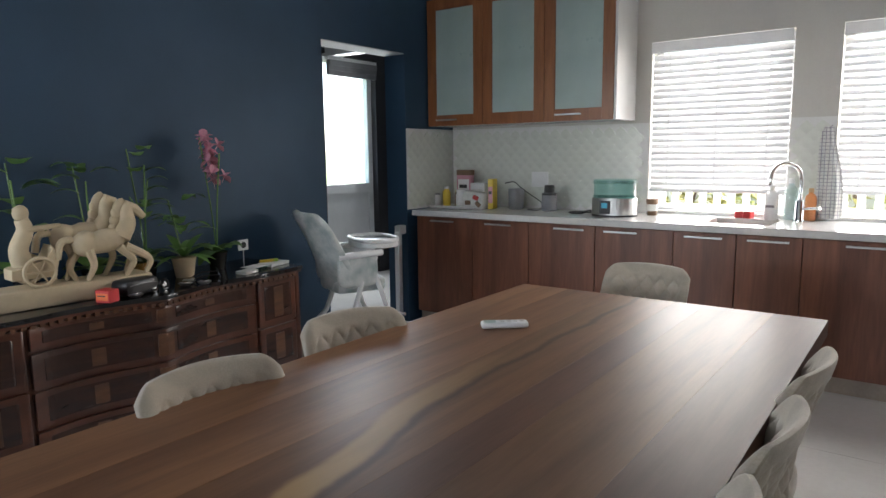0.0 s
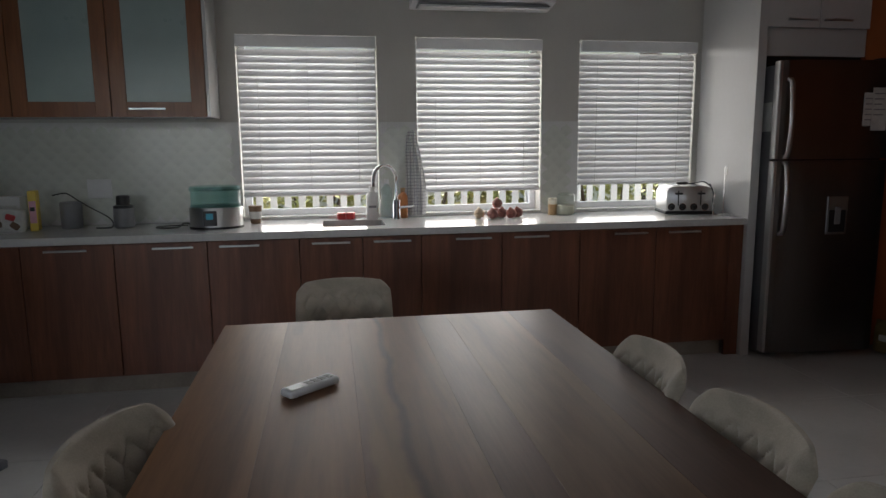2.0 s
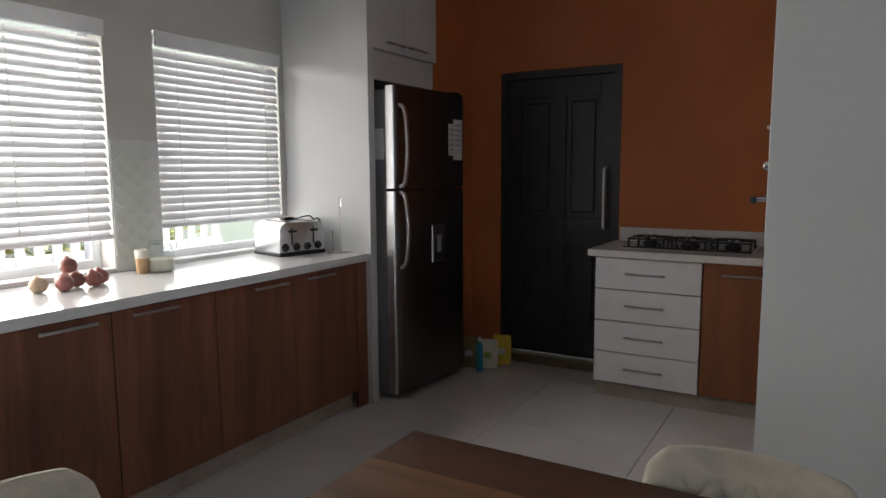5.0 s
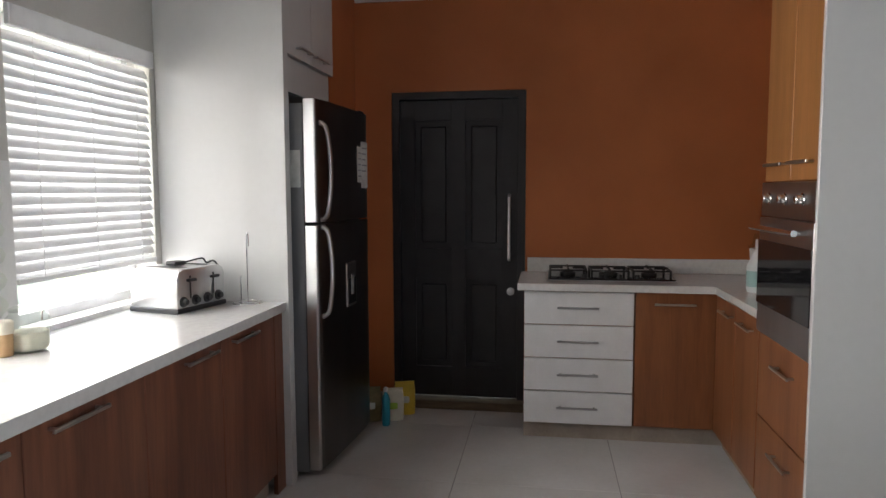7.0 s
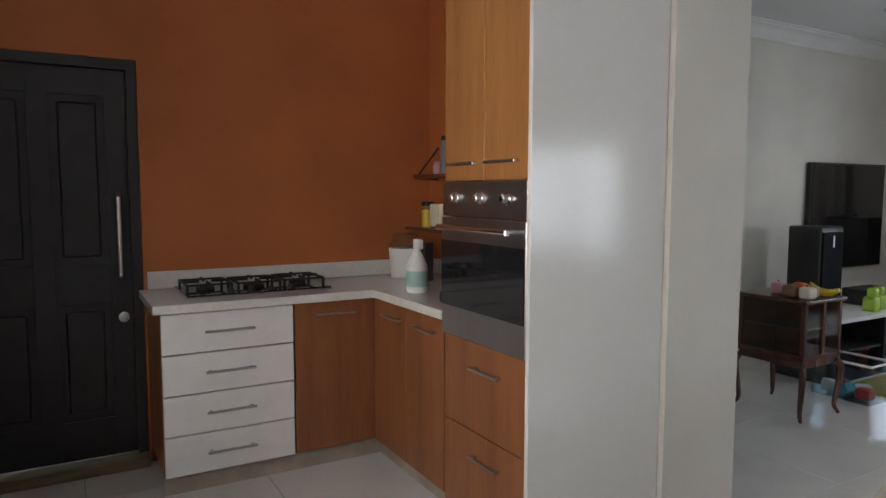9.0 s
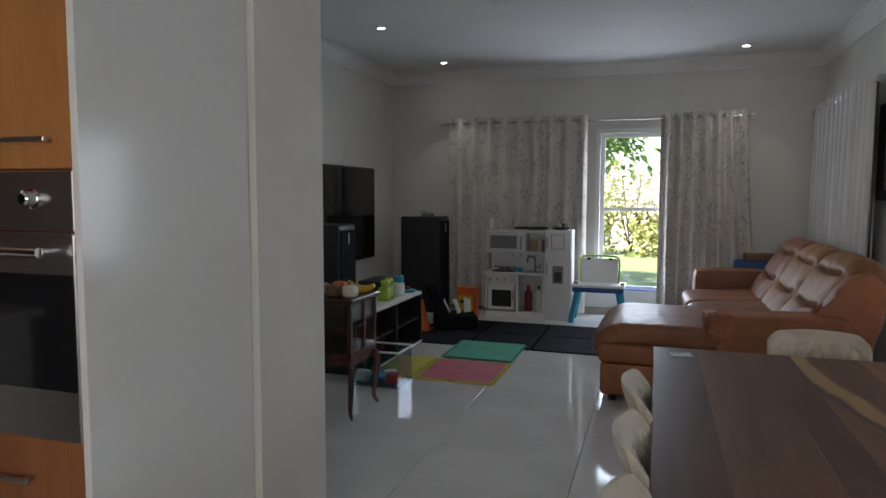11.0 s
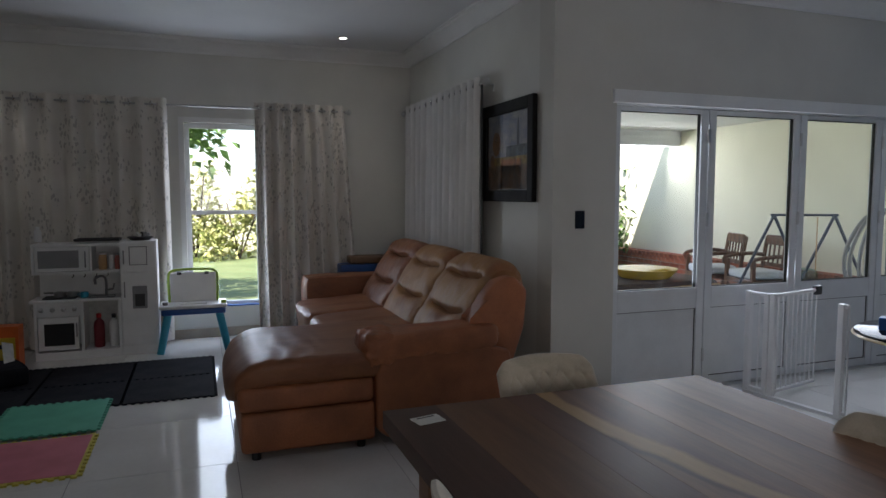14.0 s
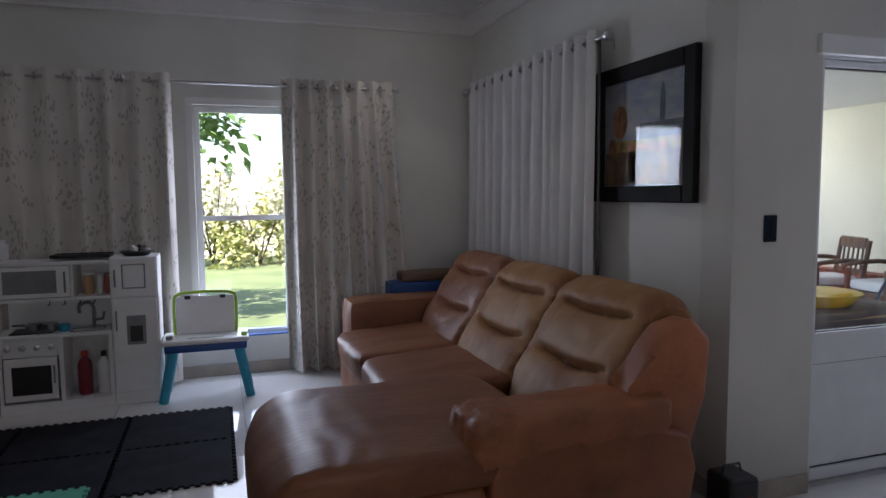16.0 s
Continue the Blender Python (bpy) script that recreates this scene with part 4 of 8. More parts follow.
def bottle(x, y, z, r, h, mat, cap, label, neck=0.4, kind="bottle"):
    b = thing(kind, pose(x, y, z), label, "bottle")
    part("body", lathe([(r * 0.9, 0), (r, 0.01), (r, h * 0.68), (r * 0.85, h * 0.76), (r * neck, h * 0.84), (r * neck, h * 0.88)]), mat, b, smooth=True)
    part("cap", lathe([(r * neck * 1.15, h * 0.88), (r * neck * 1.15, h * 0.98), (r * neck, h)]), cap, b, smooth=True)
    return b


def carton(x, y, z, w, d, h, mat, label, rz=0, band=None, name="carton"):
    c = thing(name, pose(x, y, z, 0, 0, rz), label, "box")
    part("body", box(-w / 2, w / 2, -d / 2, d / 2, 0, h, 0.003, 1), mat, c)
    if band:
        part("print_panel", box(-w * 0.4, w * 0.4, -d / 2 - 0.0015, -d / 2 - 0.0005, h * 0.2, h * 0.75), band, c)
        part("print_bar", box(-w * 0.3, w * 0.25, -d / 2 - 0.003, -d / 2 - 0.0018, h * 0.5, h * 0.6), M_BLACK, c)
    return c


bottle(-0.03, 0.38, WT + 0.01, 0.028, 0.10, M_WHITE, M_GREY, "small white bottle with grey cap on the tray", 0.7)
bottle(0.08, 0.36, WT + 0.01, 0.033, 0.16, M_YELLOW, M_WHITE, "yellow bottle with white cap on the tray", 0.6)
bottle(0.15, 0.42, WT + 0.01, 0.026, 0.13, M_BROWN, M_YELLOW, "small brown bottle with yellow cap", 0.7)
carton(0.20, 0.46, WT + 0.01, 0.13, 0.06, 0.29, M_PINK, "tall pink and white carton standing on the tray", 4, M_WHITE)
part("lid_band", box(-0.066, 0.066, -0.032, 0.032, 0.25, 0.292), M_BROWN, bpy.data.objects["carton"], "dark brown top band")
bottle(0.24, 0.34, WT + 0.01, 0.045, 0.14, M_WHITE, M_WHITE, "white tub with lid on the tray", 0.85, "tub")
carton(0.36, 0.44, WT, 0.15, 0.08, 0.20, M_WHITE, "white carton standing behind the packets", -8, M_PAPER)
pk = thing("food_packet", pose(0.38, 0.33, WT, 0, 0, 6), "crumpled white and brown food packet on the worktop", "packet")
part("bag", pillow(0.20, 0.10, 0.14, 0.6, 8), M_PAPER, pk, smooth=True, m=pose(0, 0, 0.07, 0, 6))
for i, (x, z) in enumerate(((-0.04, 0.05), (0.03, 0.09), (0.05, 0.04))):
    part("print_patch", pillow(0.05, 0.012, 0.035, 0.6, 4), (M_BROWN, M_RED, M_BROWN)[i], pk, m=pose(x, -0.05, z, 0, 20 * i))
carton(0.50, 0.40, WT, 0.045, 0.10, 0.235, M_YELLOW, "slim yellow carton with red print", 12, M_PINK)
pot = thing("grey_canister", pose(0.68, 0.46, WT), "dark grey canister with loose cable on top", "canister")
part("body", lathe([(0.055, 0), (0.06, 0.01), (0.062, 0.15), (0.058, 0.16)]), M_GREY, pot, smooth=True)
part("cable", tube(arc([(-0.1, 0.0, 0.2), (-0.03, 0.02, 0.21), (0.04, 0.0, 0.17), (0.10, 0.03, 0.12), (0.2, 0.05, 0.05), (0.25, -0.08, 0.01), (0.18, -0.14, 0.012)]), 0.004, 6), M_BLACK, pot, smooth=True)
sk = thing("wall_socket", pose(0.80, 0.6285, 1.14), "white double wall socket on the splash-back", "socket")
part("plate", box(-0.073, 0.073, -0.008, 0, -0.06, 0.06, 0.003, 1), M_WHITE, sk)
for sx in (-0.035, 0.035):
    part("switch", box(sx - 0.012, sx + 0.012, -0.012, -0.008, 0.02, 0.045, 0.001, 1), M_WHITE, sk)
mill = thing("chopper", pose(0.99, 0.42, WT), "small chopper with clear cup and black lid", "kitchen appliance")
part("cup", lathe([(0.045, 0), (0.06, 0.01), (0.058, 0.115), (0.055, 0.12)]), M_GREY, mill, smooth=True)
part("lid", lathe([(0.058, 0.12), (0.056, 0.135), (0.04, 0.14), (0.038, 0.19), (0.032, 0.195)]), M_BLACK, mill, smooth=True)


def steamer():
    s = thing("food_steamer", pose(1.55, 0.30, WT), "stainless electric food steamer with pale green clear bowl", "kitchen appliance")
    ell = lambda a, b, z: [(a * math.cos(k * math.tau / 32), b * math.sin(k * math.tau / 32)) for k in range(32)]  # noqa: E731
    part("base", prism(ell(0.155, 0.12, 0), 0.004, 0.125, 0.006), M_STEEL, s, smooth=True)
    part("foot", prism(ell(0.158, 0.123, 0), 0.0, 0.012), M_BLACK, s)
    part("control_panel", box(-0.055, 0.02, -0.128, -0.10, 0.02, 0.11, 0.004), M_BLACK, s, "black control panel with display")
    part("display", box(-0.04, 0.0, -0.1295, -0.128, 0.06, 0.095), M_CYAN, s)
    bm = bmesh.new()
    absorb(bm, prism(ell(0.15, 0.115, 0), 0.126, 0.135))
    absorb(bm, prism(ell(0.145, 0.11, 0), 0.135, 0.225, 0.004))
    absorb(bm, prism(ell(0.155, 0.12, 0), 0.225, 0.235, 0.003))
    part("bowl", bm, M_AQUA, s, "translucent pale aqua bowl", smooth=True)
    part("lid", prism(ell(0.15, 0.115, 0), 0.2355, 0.25, 0.006), M_AQUA, s, smooth=True)
    part("cable", tube(arc([(-0.15, 0.02, 0.02), (-0.19, 0.0, 0.03), (-0.22, -0.03, 0.01), (-0.3, -0.02, 0.006), (-0.36, 0.05, 0.006), (-0.27, 0.1, 0.006), (-0.18, 0.06, 0.01)]), 0.005, 6), M_BLACK, s, smooth=True)


M_AQUA = glass("aqua_plastic", (0.62, 0.80, 0.78), 0.15)
steamer()
cup = thing("coffee_cup", pose(1.76, 0.46, WT), "dark brown paper coffee cup with pale band", "cup")
part("cup", lathe([(0.03, 0), (0.042, 0.11), (0.04, 0.112)]), M_BROWN, cup, smooth=True)
part("sleeve", lathe([(0.0345, 0.03), (0.0405, 0.075), (0.039, 0.076)]), M_PAPER, cup, smooth=True)
for x, rz in ((2.30, 10), (2.36, -15)):
    sp = thing("sponge", pose(x, 0.56, WT, 0, 0, rz), "small bright red sponge holder by the sink", "sponge")
    part("block", box(-0.025, 0.025, -0.03, 0.03, 0, 0.045, 0.006), M_RED, sp)


def tap():
    t = thing("kitchen_tap", pose(2.66, 0.50, WT), "chrome swan-neck kitchen tap with side lever", "tap")
    part("base", lathe([(0.03, 0), (0.03, 0.006), (0.025, 0.02), (0.024, 0.12), (0.02, 0.13)]), M_CHROME, t, smooth=True)
    part("spout", tube(arc([(0, 0, 0.12), (0, 0, 0.27), (-0.03, -0.02, 0.335), (-0.09, -0.05, 0.355), (-0.14, -0.08, 0.32), (-0.155, -0.09, 0.26), (-0.155, -0.09, 0.22)]), 0.012, 12), M_CHROME, t, smooth=True)
    part("lever", tube([(0.02, 0, 0.075), (0.06, -0.01, 0.08), (0.115, -0.03, 0.085)], 0.009), M_CHROME, t, smooth=True)


tap()
soap = bottle(2.50, 0.50, WT, 0.04, 0.22, M_WHITE, M_WHITE, "white dish soap bottle by the tap", 0.35)
part("label_bar", box(-0.025, 0.025, -0.042, -0.0395, 0.08, 0.095), M_GREY, soap)
bottle(2.60, 0.56, WT, 0.038, 0.26, M_CLEAR, M_WHITE, "tall clear bottle with white cap by the tap", 0.4)
bottle(2.71, 0.57, WT, 0.034, 0.20, coloured("clear_orange_liquid", (0.62, 0.24, 0.09), 0.25), M_CORK, "orange dish liquid bottle behind the tap", 0.4)


def towel(x, y, z0, z1):
    t = thing("tea_towel", pose(x, y, z0), "white tea towel with dark checks hanging from a hook", "towel")
    h = z1 - z0
    bm = bmesh.new()
    rows = []
    for j in range(25):
        v = j / 24
        w = 0.022 + 0.062 * (1 - v) ** 0.6
        rows.append([(w * (i / 20 - 0.5) * 2 + 0.012 * math.sin(v * 5), -0.02 - 0.018 * math.cos(i / 20 * math.tau * 2.5 + v) * (0.4 + 0.6 * (1 - v)), v * h) for i in range(21)])
    for off in (0, -0.006):
        vs = [[bm.verts.new((p[0], p[1] + off, p[2])) for p in r] for r in rows]
        for a, b in zip(vs, vs[1:]):
            for i in range(20):
                f = (a[i], a[i + 1], b[i + 1], b[i])
                bm.faces.new(f if off else f[::-1])
    part("cloth", bm, M_TOWEL, t, smooth=True)
    part("hook", rod((0, 0, h), (0, 0.03, h + 0.005), 0.006), M_CHROME, t)


M_TOWEL = material("checked_cotton", (0.70, 0.70, 0.68), 0.9, vary=0.05, fine=300, bump=0.1)
nt, lt = M_TOWEL.node_tree.nodes, M_TOWEL.node_tree.links
for axis in (0, 2):
    sep, mod, cmp, mx = nt.new("ShaderNodeSeparateXYZ"), nt.new("ShaderNodeMath"), nt.new("ShaderNodeMath"), nt.new("ShaderNodeMix")
    lt.new(nt["Texture Coordinate"].outputs["Object"], sep.inputs[0])
    mod.operation, cmp.operation = "PINGPONG", "LESS_THAN"
    mod.inputs[1].default_value, cmp.inputs[1].default_value = 0.011, 0.0018
    lt.new(sep.outputs[axis], mod.inputs[0])
    lt.new(mod.outputs[0], cmp.inputs[0])
    mx.data_type = "RGBA"
    src_link = nt["Principled BSDF"].inputs["Base Color"].links[0].from_socket
    lt.new(src_link, mx.inputs[6])
    mx.inputs[7].default_value = (0.30, 0.30, 0.34, 1)
    lt.new(cmp.outputs[0], mx.inputs[0])
    lt.new(mx.outputs[2], nt["Principled BSDF"].inputs["Base Color"])
towel(2.79, 0.62, 0.93, 1.49)

M_ONION = material("onion_skin", (0.42, 0.16, 0.13), 0.35, vary=0.25, scale=20, fine=60, stretch=(1, 1, 0.2), tone=0.2)
M_GARLIC = material("pale_onion_skin", (0.62, 0.46, 0.30), 0.4, vary=0.15, scale=20, fine=60, stretch=(1, 1, 0.2))


def onion(x, y, z, r, mat, label):
    o = thing("onion", pose(x, y, z, random.uniform(-15, 15), random.uniform(-15, 15), 0), label, "onion", "onions on the worktop")
    part("bulb", lathe([(r * 0.15, 0), (r * 0.7, r * 0.18), (r, r * 0.8), (r * 0.85, r * 1.35), (r * 0.35, r * 1.75), (r * 0.12, r * 2.0)], 14), mat, o, smooth=True)


for i, (x, y, z) in enumerate(((3.20, 0.40, 0), (3.28, 0.35, 0), (3.35, 0.40, 0), (3.41, 0.36, 0), (3.47, 0.41, 0), (3.31, 0.43, 0), (3.32, 0.39, 0.065))):
    onion(x, y, WT + z, 0.037, M_GARLIC if i == 0 else M_ONION, "pale brown onion loose on the worktop" if i == 0 else "red onion in a heap on the worktop")


def jar(x, y, z, r, h, fill):
    j = thing("storage_jar", pose(x, y, z), "glass clip-top jar of flour on the worktop", "jar")
    part("glass", lathe([(r * 0.9, 0), (r, 0.01), (r, h * 0.75), (r * 0.8, h * 0.85), (r * 0.8, h * 0.9)], 24), M_JAR, j, smooth=True)
    part("contents", lathe([(r * 0.85, 0.006), (r * 0.94, 0.015), (r * 0.94, h * fill), (r * 0.9, h * fill + 0.003)], 24), M_FLOUR, j, "pale flour", smooth=True)
    part("lid", lathe([(r * 0.84, h * 0.9), (r * 0.86, h * 0.94), (r * 0.6, h)], 24), M_JAR, j, smooth=True)
    part("clip", tube([(r * 0.95, 0, h * 0.6), (r * 1.02, 0, h * 0.8), (r * 0.85, 0, h * 0.95)], 0.003, 6), M_CHROME, j)


jar(3.82, 0.48, WT, 0.065, 0.15, 0.42)
tp = thing("toothpick_holder", pose(3.735, 0.50, WT), "glass toothpick holder with wooden lid", "holder")
part("tube", lathe([(0.028, 0), (0.03, 0.07), (0.03, 0.072)]), M_CORK, tp, smooth=True)
part("lid", lathe([(0.032, 0.073), (0.032, 0.11), (0.028, 0.115)]), M_FLOUR, tp, smooth=True)


def toaster():
    t = thing("toaster", pose(4.665, 0.43, WT, 0, 0, -12), "four-slice stainless steel toaster with black dials", "toaster")
    prof = [(-0.155, 0.02), (-0.155, 0.15), (-0.14, 0.18), (-0.11, 0.192), (0.11, 0.192), (0.14, 0.18), (0.155, 0.15), (0.155, 0.02)]
    part("shell", prism(prof, -0.13, 0.13, 0.006, 2, axis="y"), M_STEEL, t, smooth=True)
    part("base", box(-0.16, 0.16, -0.135, 0.135, 0.0, 0.022, 0.005), M_BLACK, t)
    for x in (-0.075, 0.075):
        part("slot", box(x - 0.018, x + 0.018, -0.10, 0.10, 0.1915, 0.194), M_BLACK, t, "dark bread slot")
        part("lever_track", box(x - 0.004, x + 0.004, -0.1335, -0.131, 0.06, 0.16), M_BLACK, t)
        part("lever", box(x - 0.025, x + 0.025, -0.15, -0.131, 0.135, 0.148, 0.004), M_BLACK, t)
    for x in (-0.12, -0.045, 0.03, 0.105):
        part("dial", lathe([(0.022, 0), (0.022, 0.006), (0.015, 0.008), (0.013, 0.022)], m=pose(x, -0.131, 0.05, 90)), M_BLACK, t, smooth=True)
        part("dial_ring", lathe([(0.025, 0), (0.025, 0.003)], m=pose(x, -0.130, 0.05, 90)), M_CHROME, t)
    part("cable", tube(arc([(0.0, 0.0, 0.205), (0.06, 0.02, 0.20), (0.12, -0.03, 0.215), (0.165, -0.02, 0.19), (0.15, -0.08, 0.2), (0.17, -0.1, 0.13), (0.172, -0.06, 0.06)]), 0.0045, 6), M_BLACK, t, "coiled black cable", smooth=True)
    part("plug", box(-0.05, 0.02, -0.03, 0.03, 0.195, 0.215, 0.008), M_BLACK, t, smooth=True)


toaster()
st = thing("paper_towel_stand", pose(4.80, 0.16, WT), "thin wire paper towel stand, empty", "stand")
part("ring", tube([(0.07 * math.cos(k * math.tau / 24), 0.07 * math.sin(k * math.tau / 24), 0.005) for k in range(24)], 0.0035, 6, closed=True), M_CHROME, st, smooth=True)
part("ring_inner", tube([(0.045 * math.cos(k * math.tau / 24), 0.045 * math.sin(k * math.tau / 24), 0.01) for k in range(24)], 0.003, 6, closed=True), M_CHROME, st, smooth=True)
part("pole", tube([(0, 0, 0.004), (0, 0, 0.32), (0.008, 0, 0.335), (0.016, 0, 0.32), (0.016, 0, 0.27)], 0.003, 6), M_CHROME, st, smooth=True)
part("arm", tube([(-0.07, 0, 0.004), (-0.07, 0, 0.13), (-0.062, 0, 0.14)], 0.003, 6), M_CHROME, st, smooth=True)

ac = thing("air_conditioner", pose(3.25, 0.638, 2.27), "white split air conditioner on the wall above the windows", "air conditioner")
part("body", prism([(-0.0, 0.0), (-0.19, 0.03), (-0.21, 0.08), (-0.205, 0.27), (-0.18, 0.29), (0.0, 0.29)], -0.47, 0.47, 0.006, 2, axis="x"), M_WHITE, ac, smooth=True)
part("vane", box(-0.42, 0.42, -0.17, -0.05, -0.008, 0.012, 0.003), M_WHITE, ac)
part("outlet", box(-0.43, 0.43, -0.18, -0.035, 0.004, 0.0135), M_GREY, ac)

# ---- back door, hob, shelf ----
dr = thing("door_1", pose(6.235, -0.655, 0.06), "charcoal painted four-panel timber door, closed, with steel pull", "door", kind="structure")
part("frame", prism([(-0.437, -0.058), (-0.437, 2.022), (0.437, 2.022), (0.437, -0.058), (0.39, -0.058), (0.39, 1.975), (-0.39, 1.975), (-0.39, -0.058)], -0.03, 0.08, axis="x"), M_DOOR, dr)
lf = bmesh.new()
for q in ((-0.388, -0.29), (-0.045, 0.045), (0.29, 0.388)):
    box(0, 0.042, *q, 0.0, 1.972, 0.001, 1, lf)
for q in ((-0.29, -0.045), (0.045, 0.29)):
    for z in ((0.0, 0.20), (0.80, 1.0), (1.84, 1.972)):
        box(0, 0.042, *q, *z, 0.001, 1, lf)
leaf = part("leaf", lf, M_DOOR, dr)
part("door_stop", prism([(-0.46, -0.058), (-0.46, 2.05), (0.46, 2.05), (0.46, -0.058), (0.36, -0.058), (0.36, 1.95), (-0.36, 1.95), (-0.36, -0.058)], 0.0815, 0.10, axis="x"), M_DOOR, dr)
for q in ((-0.29, -0.045), (0.045, 0.29)):
    for z in ((0.20, 0.80), (1.0, 1.84)):
        p = box(0.014, 0.030, q[0], q[1], z[0], z[1], bm=None)
        mid = box(0.006, 0.02, q[0] + 0.035, q[1] - 0.035, z[0] + 0.035, z[1] - 0.035, 0.010, 1)
        absorb(p, mid)
        part("panel", p, M_DOOR, leaf)
part("pull_handle", tube([(0.0, -0.335, 0.93), (-0.045, -0.335, 0.94), (-0.045, -0.335, 1.34), (0.0, -0.335, 1.35)], 0.011), M_STEEL, dr, "long steel pull bar", smooth=True)
part("lock", lathe([(0.026, 0), (0.026, 0.012), (0.02, 0.016)], m=pose(0.0, -0.345, 0.72, 0, -90)), M_STEEL, dr, smooth=True)
tagged(part("door_threshold", box(6.12, 6.40, -1.09, -0.22, 0.0, 0.055, 0.004, 1), wood("worn_timber", (0.22, 0.16, 0.10), (0.13, 0.09, 0.06), 0.5, along="y")), kind="structure")
tagged(part("skirting", box(6.185, 6.199, -0.21, 0.027, 0.0, 0.08), M_SKIRT), kind="structure")
tagged(part("skirting", box(6.185, 6.199, -1.10, -1.098, 0.0, 0.08), M_SKIRT), kind="structure")


def hob():
    h = thing("gas_hob", pose(5.93, -1.60, 0.921), "black gas hob with cast iron pan supports", "hob")
    part("plate", box(-0.16, 0.24, -0.36, 0.36, 0, 0.012, 0.004), M_GLOSSBLACK, h)
    part("trim", box(-0.166, 0.246, -0.366, 0.366, -0.001, 0.004, 0.001, 1), M_DARKSTEEL, h)
    for y, x, r in ((-0.24, 0.05, 0.045), (0.0, 0.03, 0.055), (0.24, 0.05, 0.045)):
        part("burner", lathe([(r, 0.012), (r, 0.024), (r * 0.75, 0.026), (r * 0.72, 0.034), (r * 0.6, 0.036)], m=pose(x, y, 0)), M_IRON, h, smooth=True)
        g = bmesh.new()
        a, b, z = 0.12, 0.105, 0.05
        for s in (-1, 1):
            box(x - a, x + a, y + s * b - 0.005, y + s * b + 0.005, z - 0.006, z + 0.004, bm=g)
            box(x + s * a - 0.005, x + s * a + 0.005, y - b, y + b, z - 0.006, z + 0.004, bm=g)
            box(x + s * 0.08 - 0.045, x + s * 0.08 + 0.045, y - 0.004, y + 0.004, z - 0.004, z + 0.010, bm=g)
            box(x - 0.004, x + 0.004, y + s * 0.07 - 0.04, y + s * 0.07 + 0.04, z - 0.004, z + 0.010, bm=g)
            for s2 in (-1, 1):
                box(x + s * a - 0.006, x + s * a + 0.006, y + s2 * b - 0.006, y + s2 * b + 0.006, 0.012, z, bm=g)
        part("pan_support", g, M_IRON, h)
    for k in range(4):
        part("knob", lathe([(0.016, 0.012), (0.015, 0.03), (0.012, 0.033)], m=pose(-0.125, -0.15 + 0.1 * k, 0)), M_BLACK, h, smooth=True)


hob()
M_SHELF = wood("dark_red_shelf", (0.22, 0.07, 0.04), (0.12, 0.04, 0.025), 0.4, along="x")
for z, x1 in ((1.19, 6.16), (1.51, 6.02)):
    s = thing("wall_shelf", pose(5.0, -2.78, z), "dark red wooden wall shelf on triangular iron brackets", "shelf", "shelves on the orange wall")
    part("board", box(0, x1 - 4.93, 0.004, 0.17, 0, 0.022, 0.002, 1), M_SHELF, s)
    for bx in (x1 - 4.95, 0.25):
        part("bracket", tube([(bx, 0.006, 0.19), (bx, 0.165, -0.006), (bx, 0.006, -0.006)], 0.006, 6), M_IRON, s)
for x, m in ((5.58, M_FLOUR), (5.70, M_FLOUR), (5.81, M_FLOUR), (5.92, M_FLOUR)):
    c = thing("storage_canister", pose(x, -2.69, 1.2125), "cream storage canister on the lower shelf", "canister", "canisters on the shelf")
    part("body", lathe([(0.045, 0.012), (0.048, 0.02), (0.05, 0.14), (0.046, 0.145)]), m, c, smooth=True)
    part("foot", lathe([(0.044, 0), (0.046, 0.012)]), M_CHROME, c)
c = thing("spice_jar", pose(6.05, -2.69, 1.2125), "glass jar of yellow spice with black lid", "jar")
part("contents", lathe([(0.036, 0), (0.038, 0.01), (0.038, 0.10), (0.034, 0.105)]), M_YELLOW, c, smooth=True)
part("lid", lathe([(0.04, 0.13), (0.04, 0.155)]), M_BLACK, c)
part("neck", lathe([(0.036, 0.105), (0.036, 0.13)]), M_JAR, c)
for x, m in ((5.62, M_BLACK), (5.70, M_GREY), (5.78, M_BLACK), (5.84, M_GREY)):
    bottle(x, -2.69, 1.5325, 0.03, 0.22, m, M_BLACK, "dark spice grinder on the upper shelf", 0.75, "spice_grinder")
bottle(5.93, -2.69, 1.5325, 0.028, 0.075, M_PINK, M_PINK, "small pink salt jar on the upper shelf", 0.8, "salt_jar")
bk = thing("lidded_bucket", pose(6.02, -2.52, 0.920), "white plastic tub with clear lid on the worktop", "tub")
part("tub", lathe([(0.085, 0), (0.10, 0.17), (0.10, 0.175)]), M_WHITE, bk, smooth=True)
part("lid", lathe([(0.106, 0.176), (0.106, 0.19), (0.085, 0.2), (0.075, 0.26)]), M_CLEAR, bk, smooth=True)
carton(5.82, -2.54, 0.920, 0.09, 0.07, 0.22, M_BLACK, "black and white patterned carton", 10, M_PAPER)
sb = thing("spray_bottle", pose(5.45, -2.30, 0.920), "clear spray bottle with white neck and blue liquid", "bottle")
part("bottle", lathe([(0.05, 0), (0.055, 0.02), (0.055, 0.13), (0.03, 0.19), (0.014, 0.22)]), M_WHITE, sb, smooth=True)
part("liquid", lathe([(0.0558, 0.03), (0.0562, 0.05), (0.0562, 0.10), (0.0558, 0.11)]), M_AQUA, sb, smooth=True)
part("spray_head", box(-0.045, 0.02, -0.014, 0.014, 0.22, 0.27, 0.006), M_WHITE, sb)
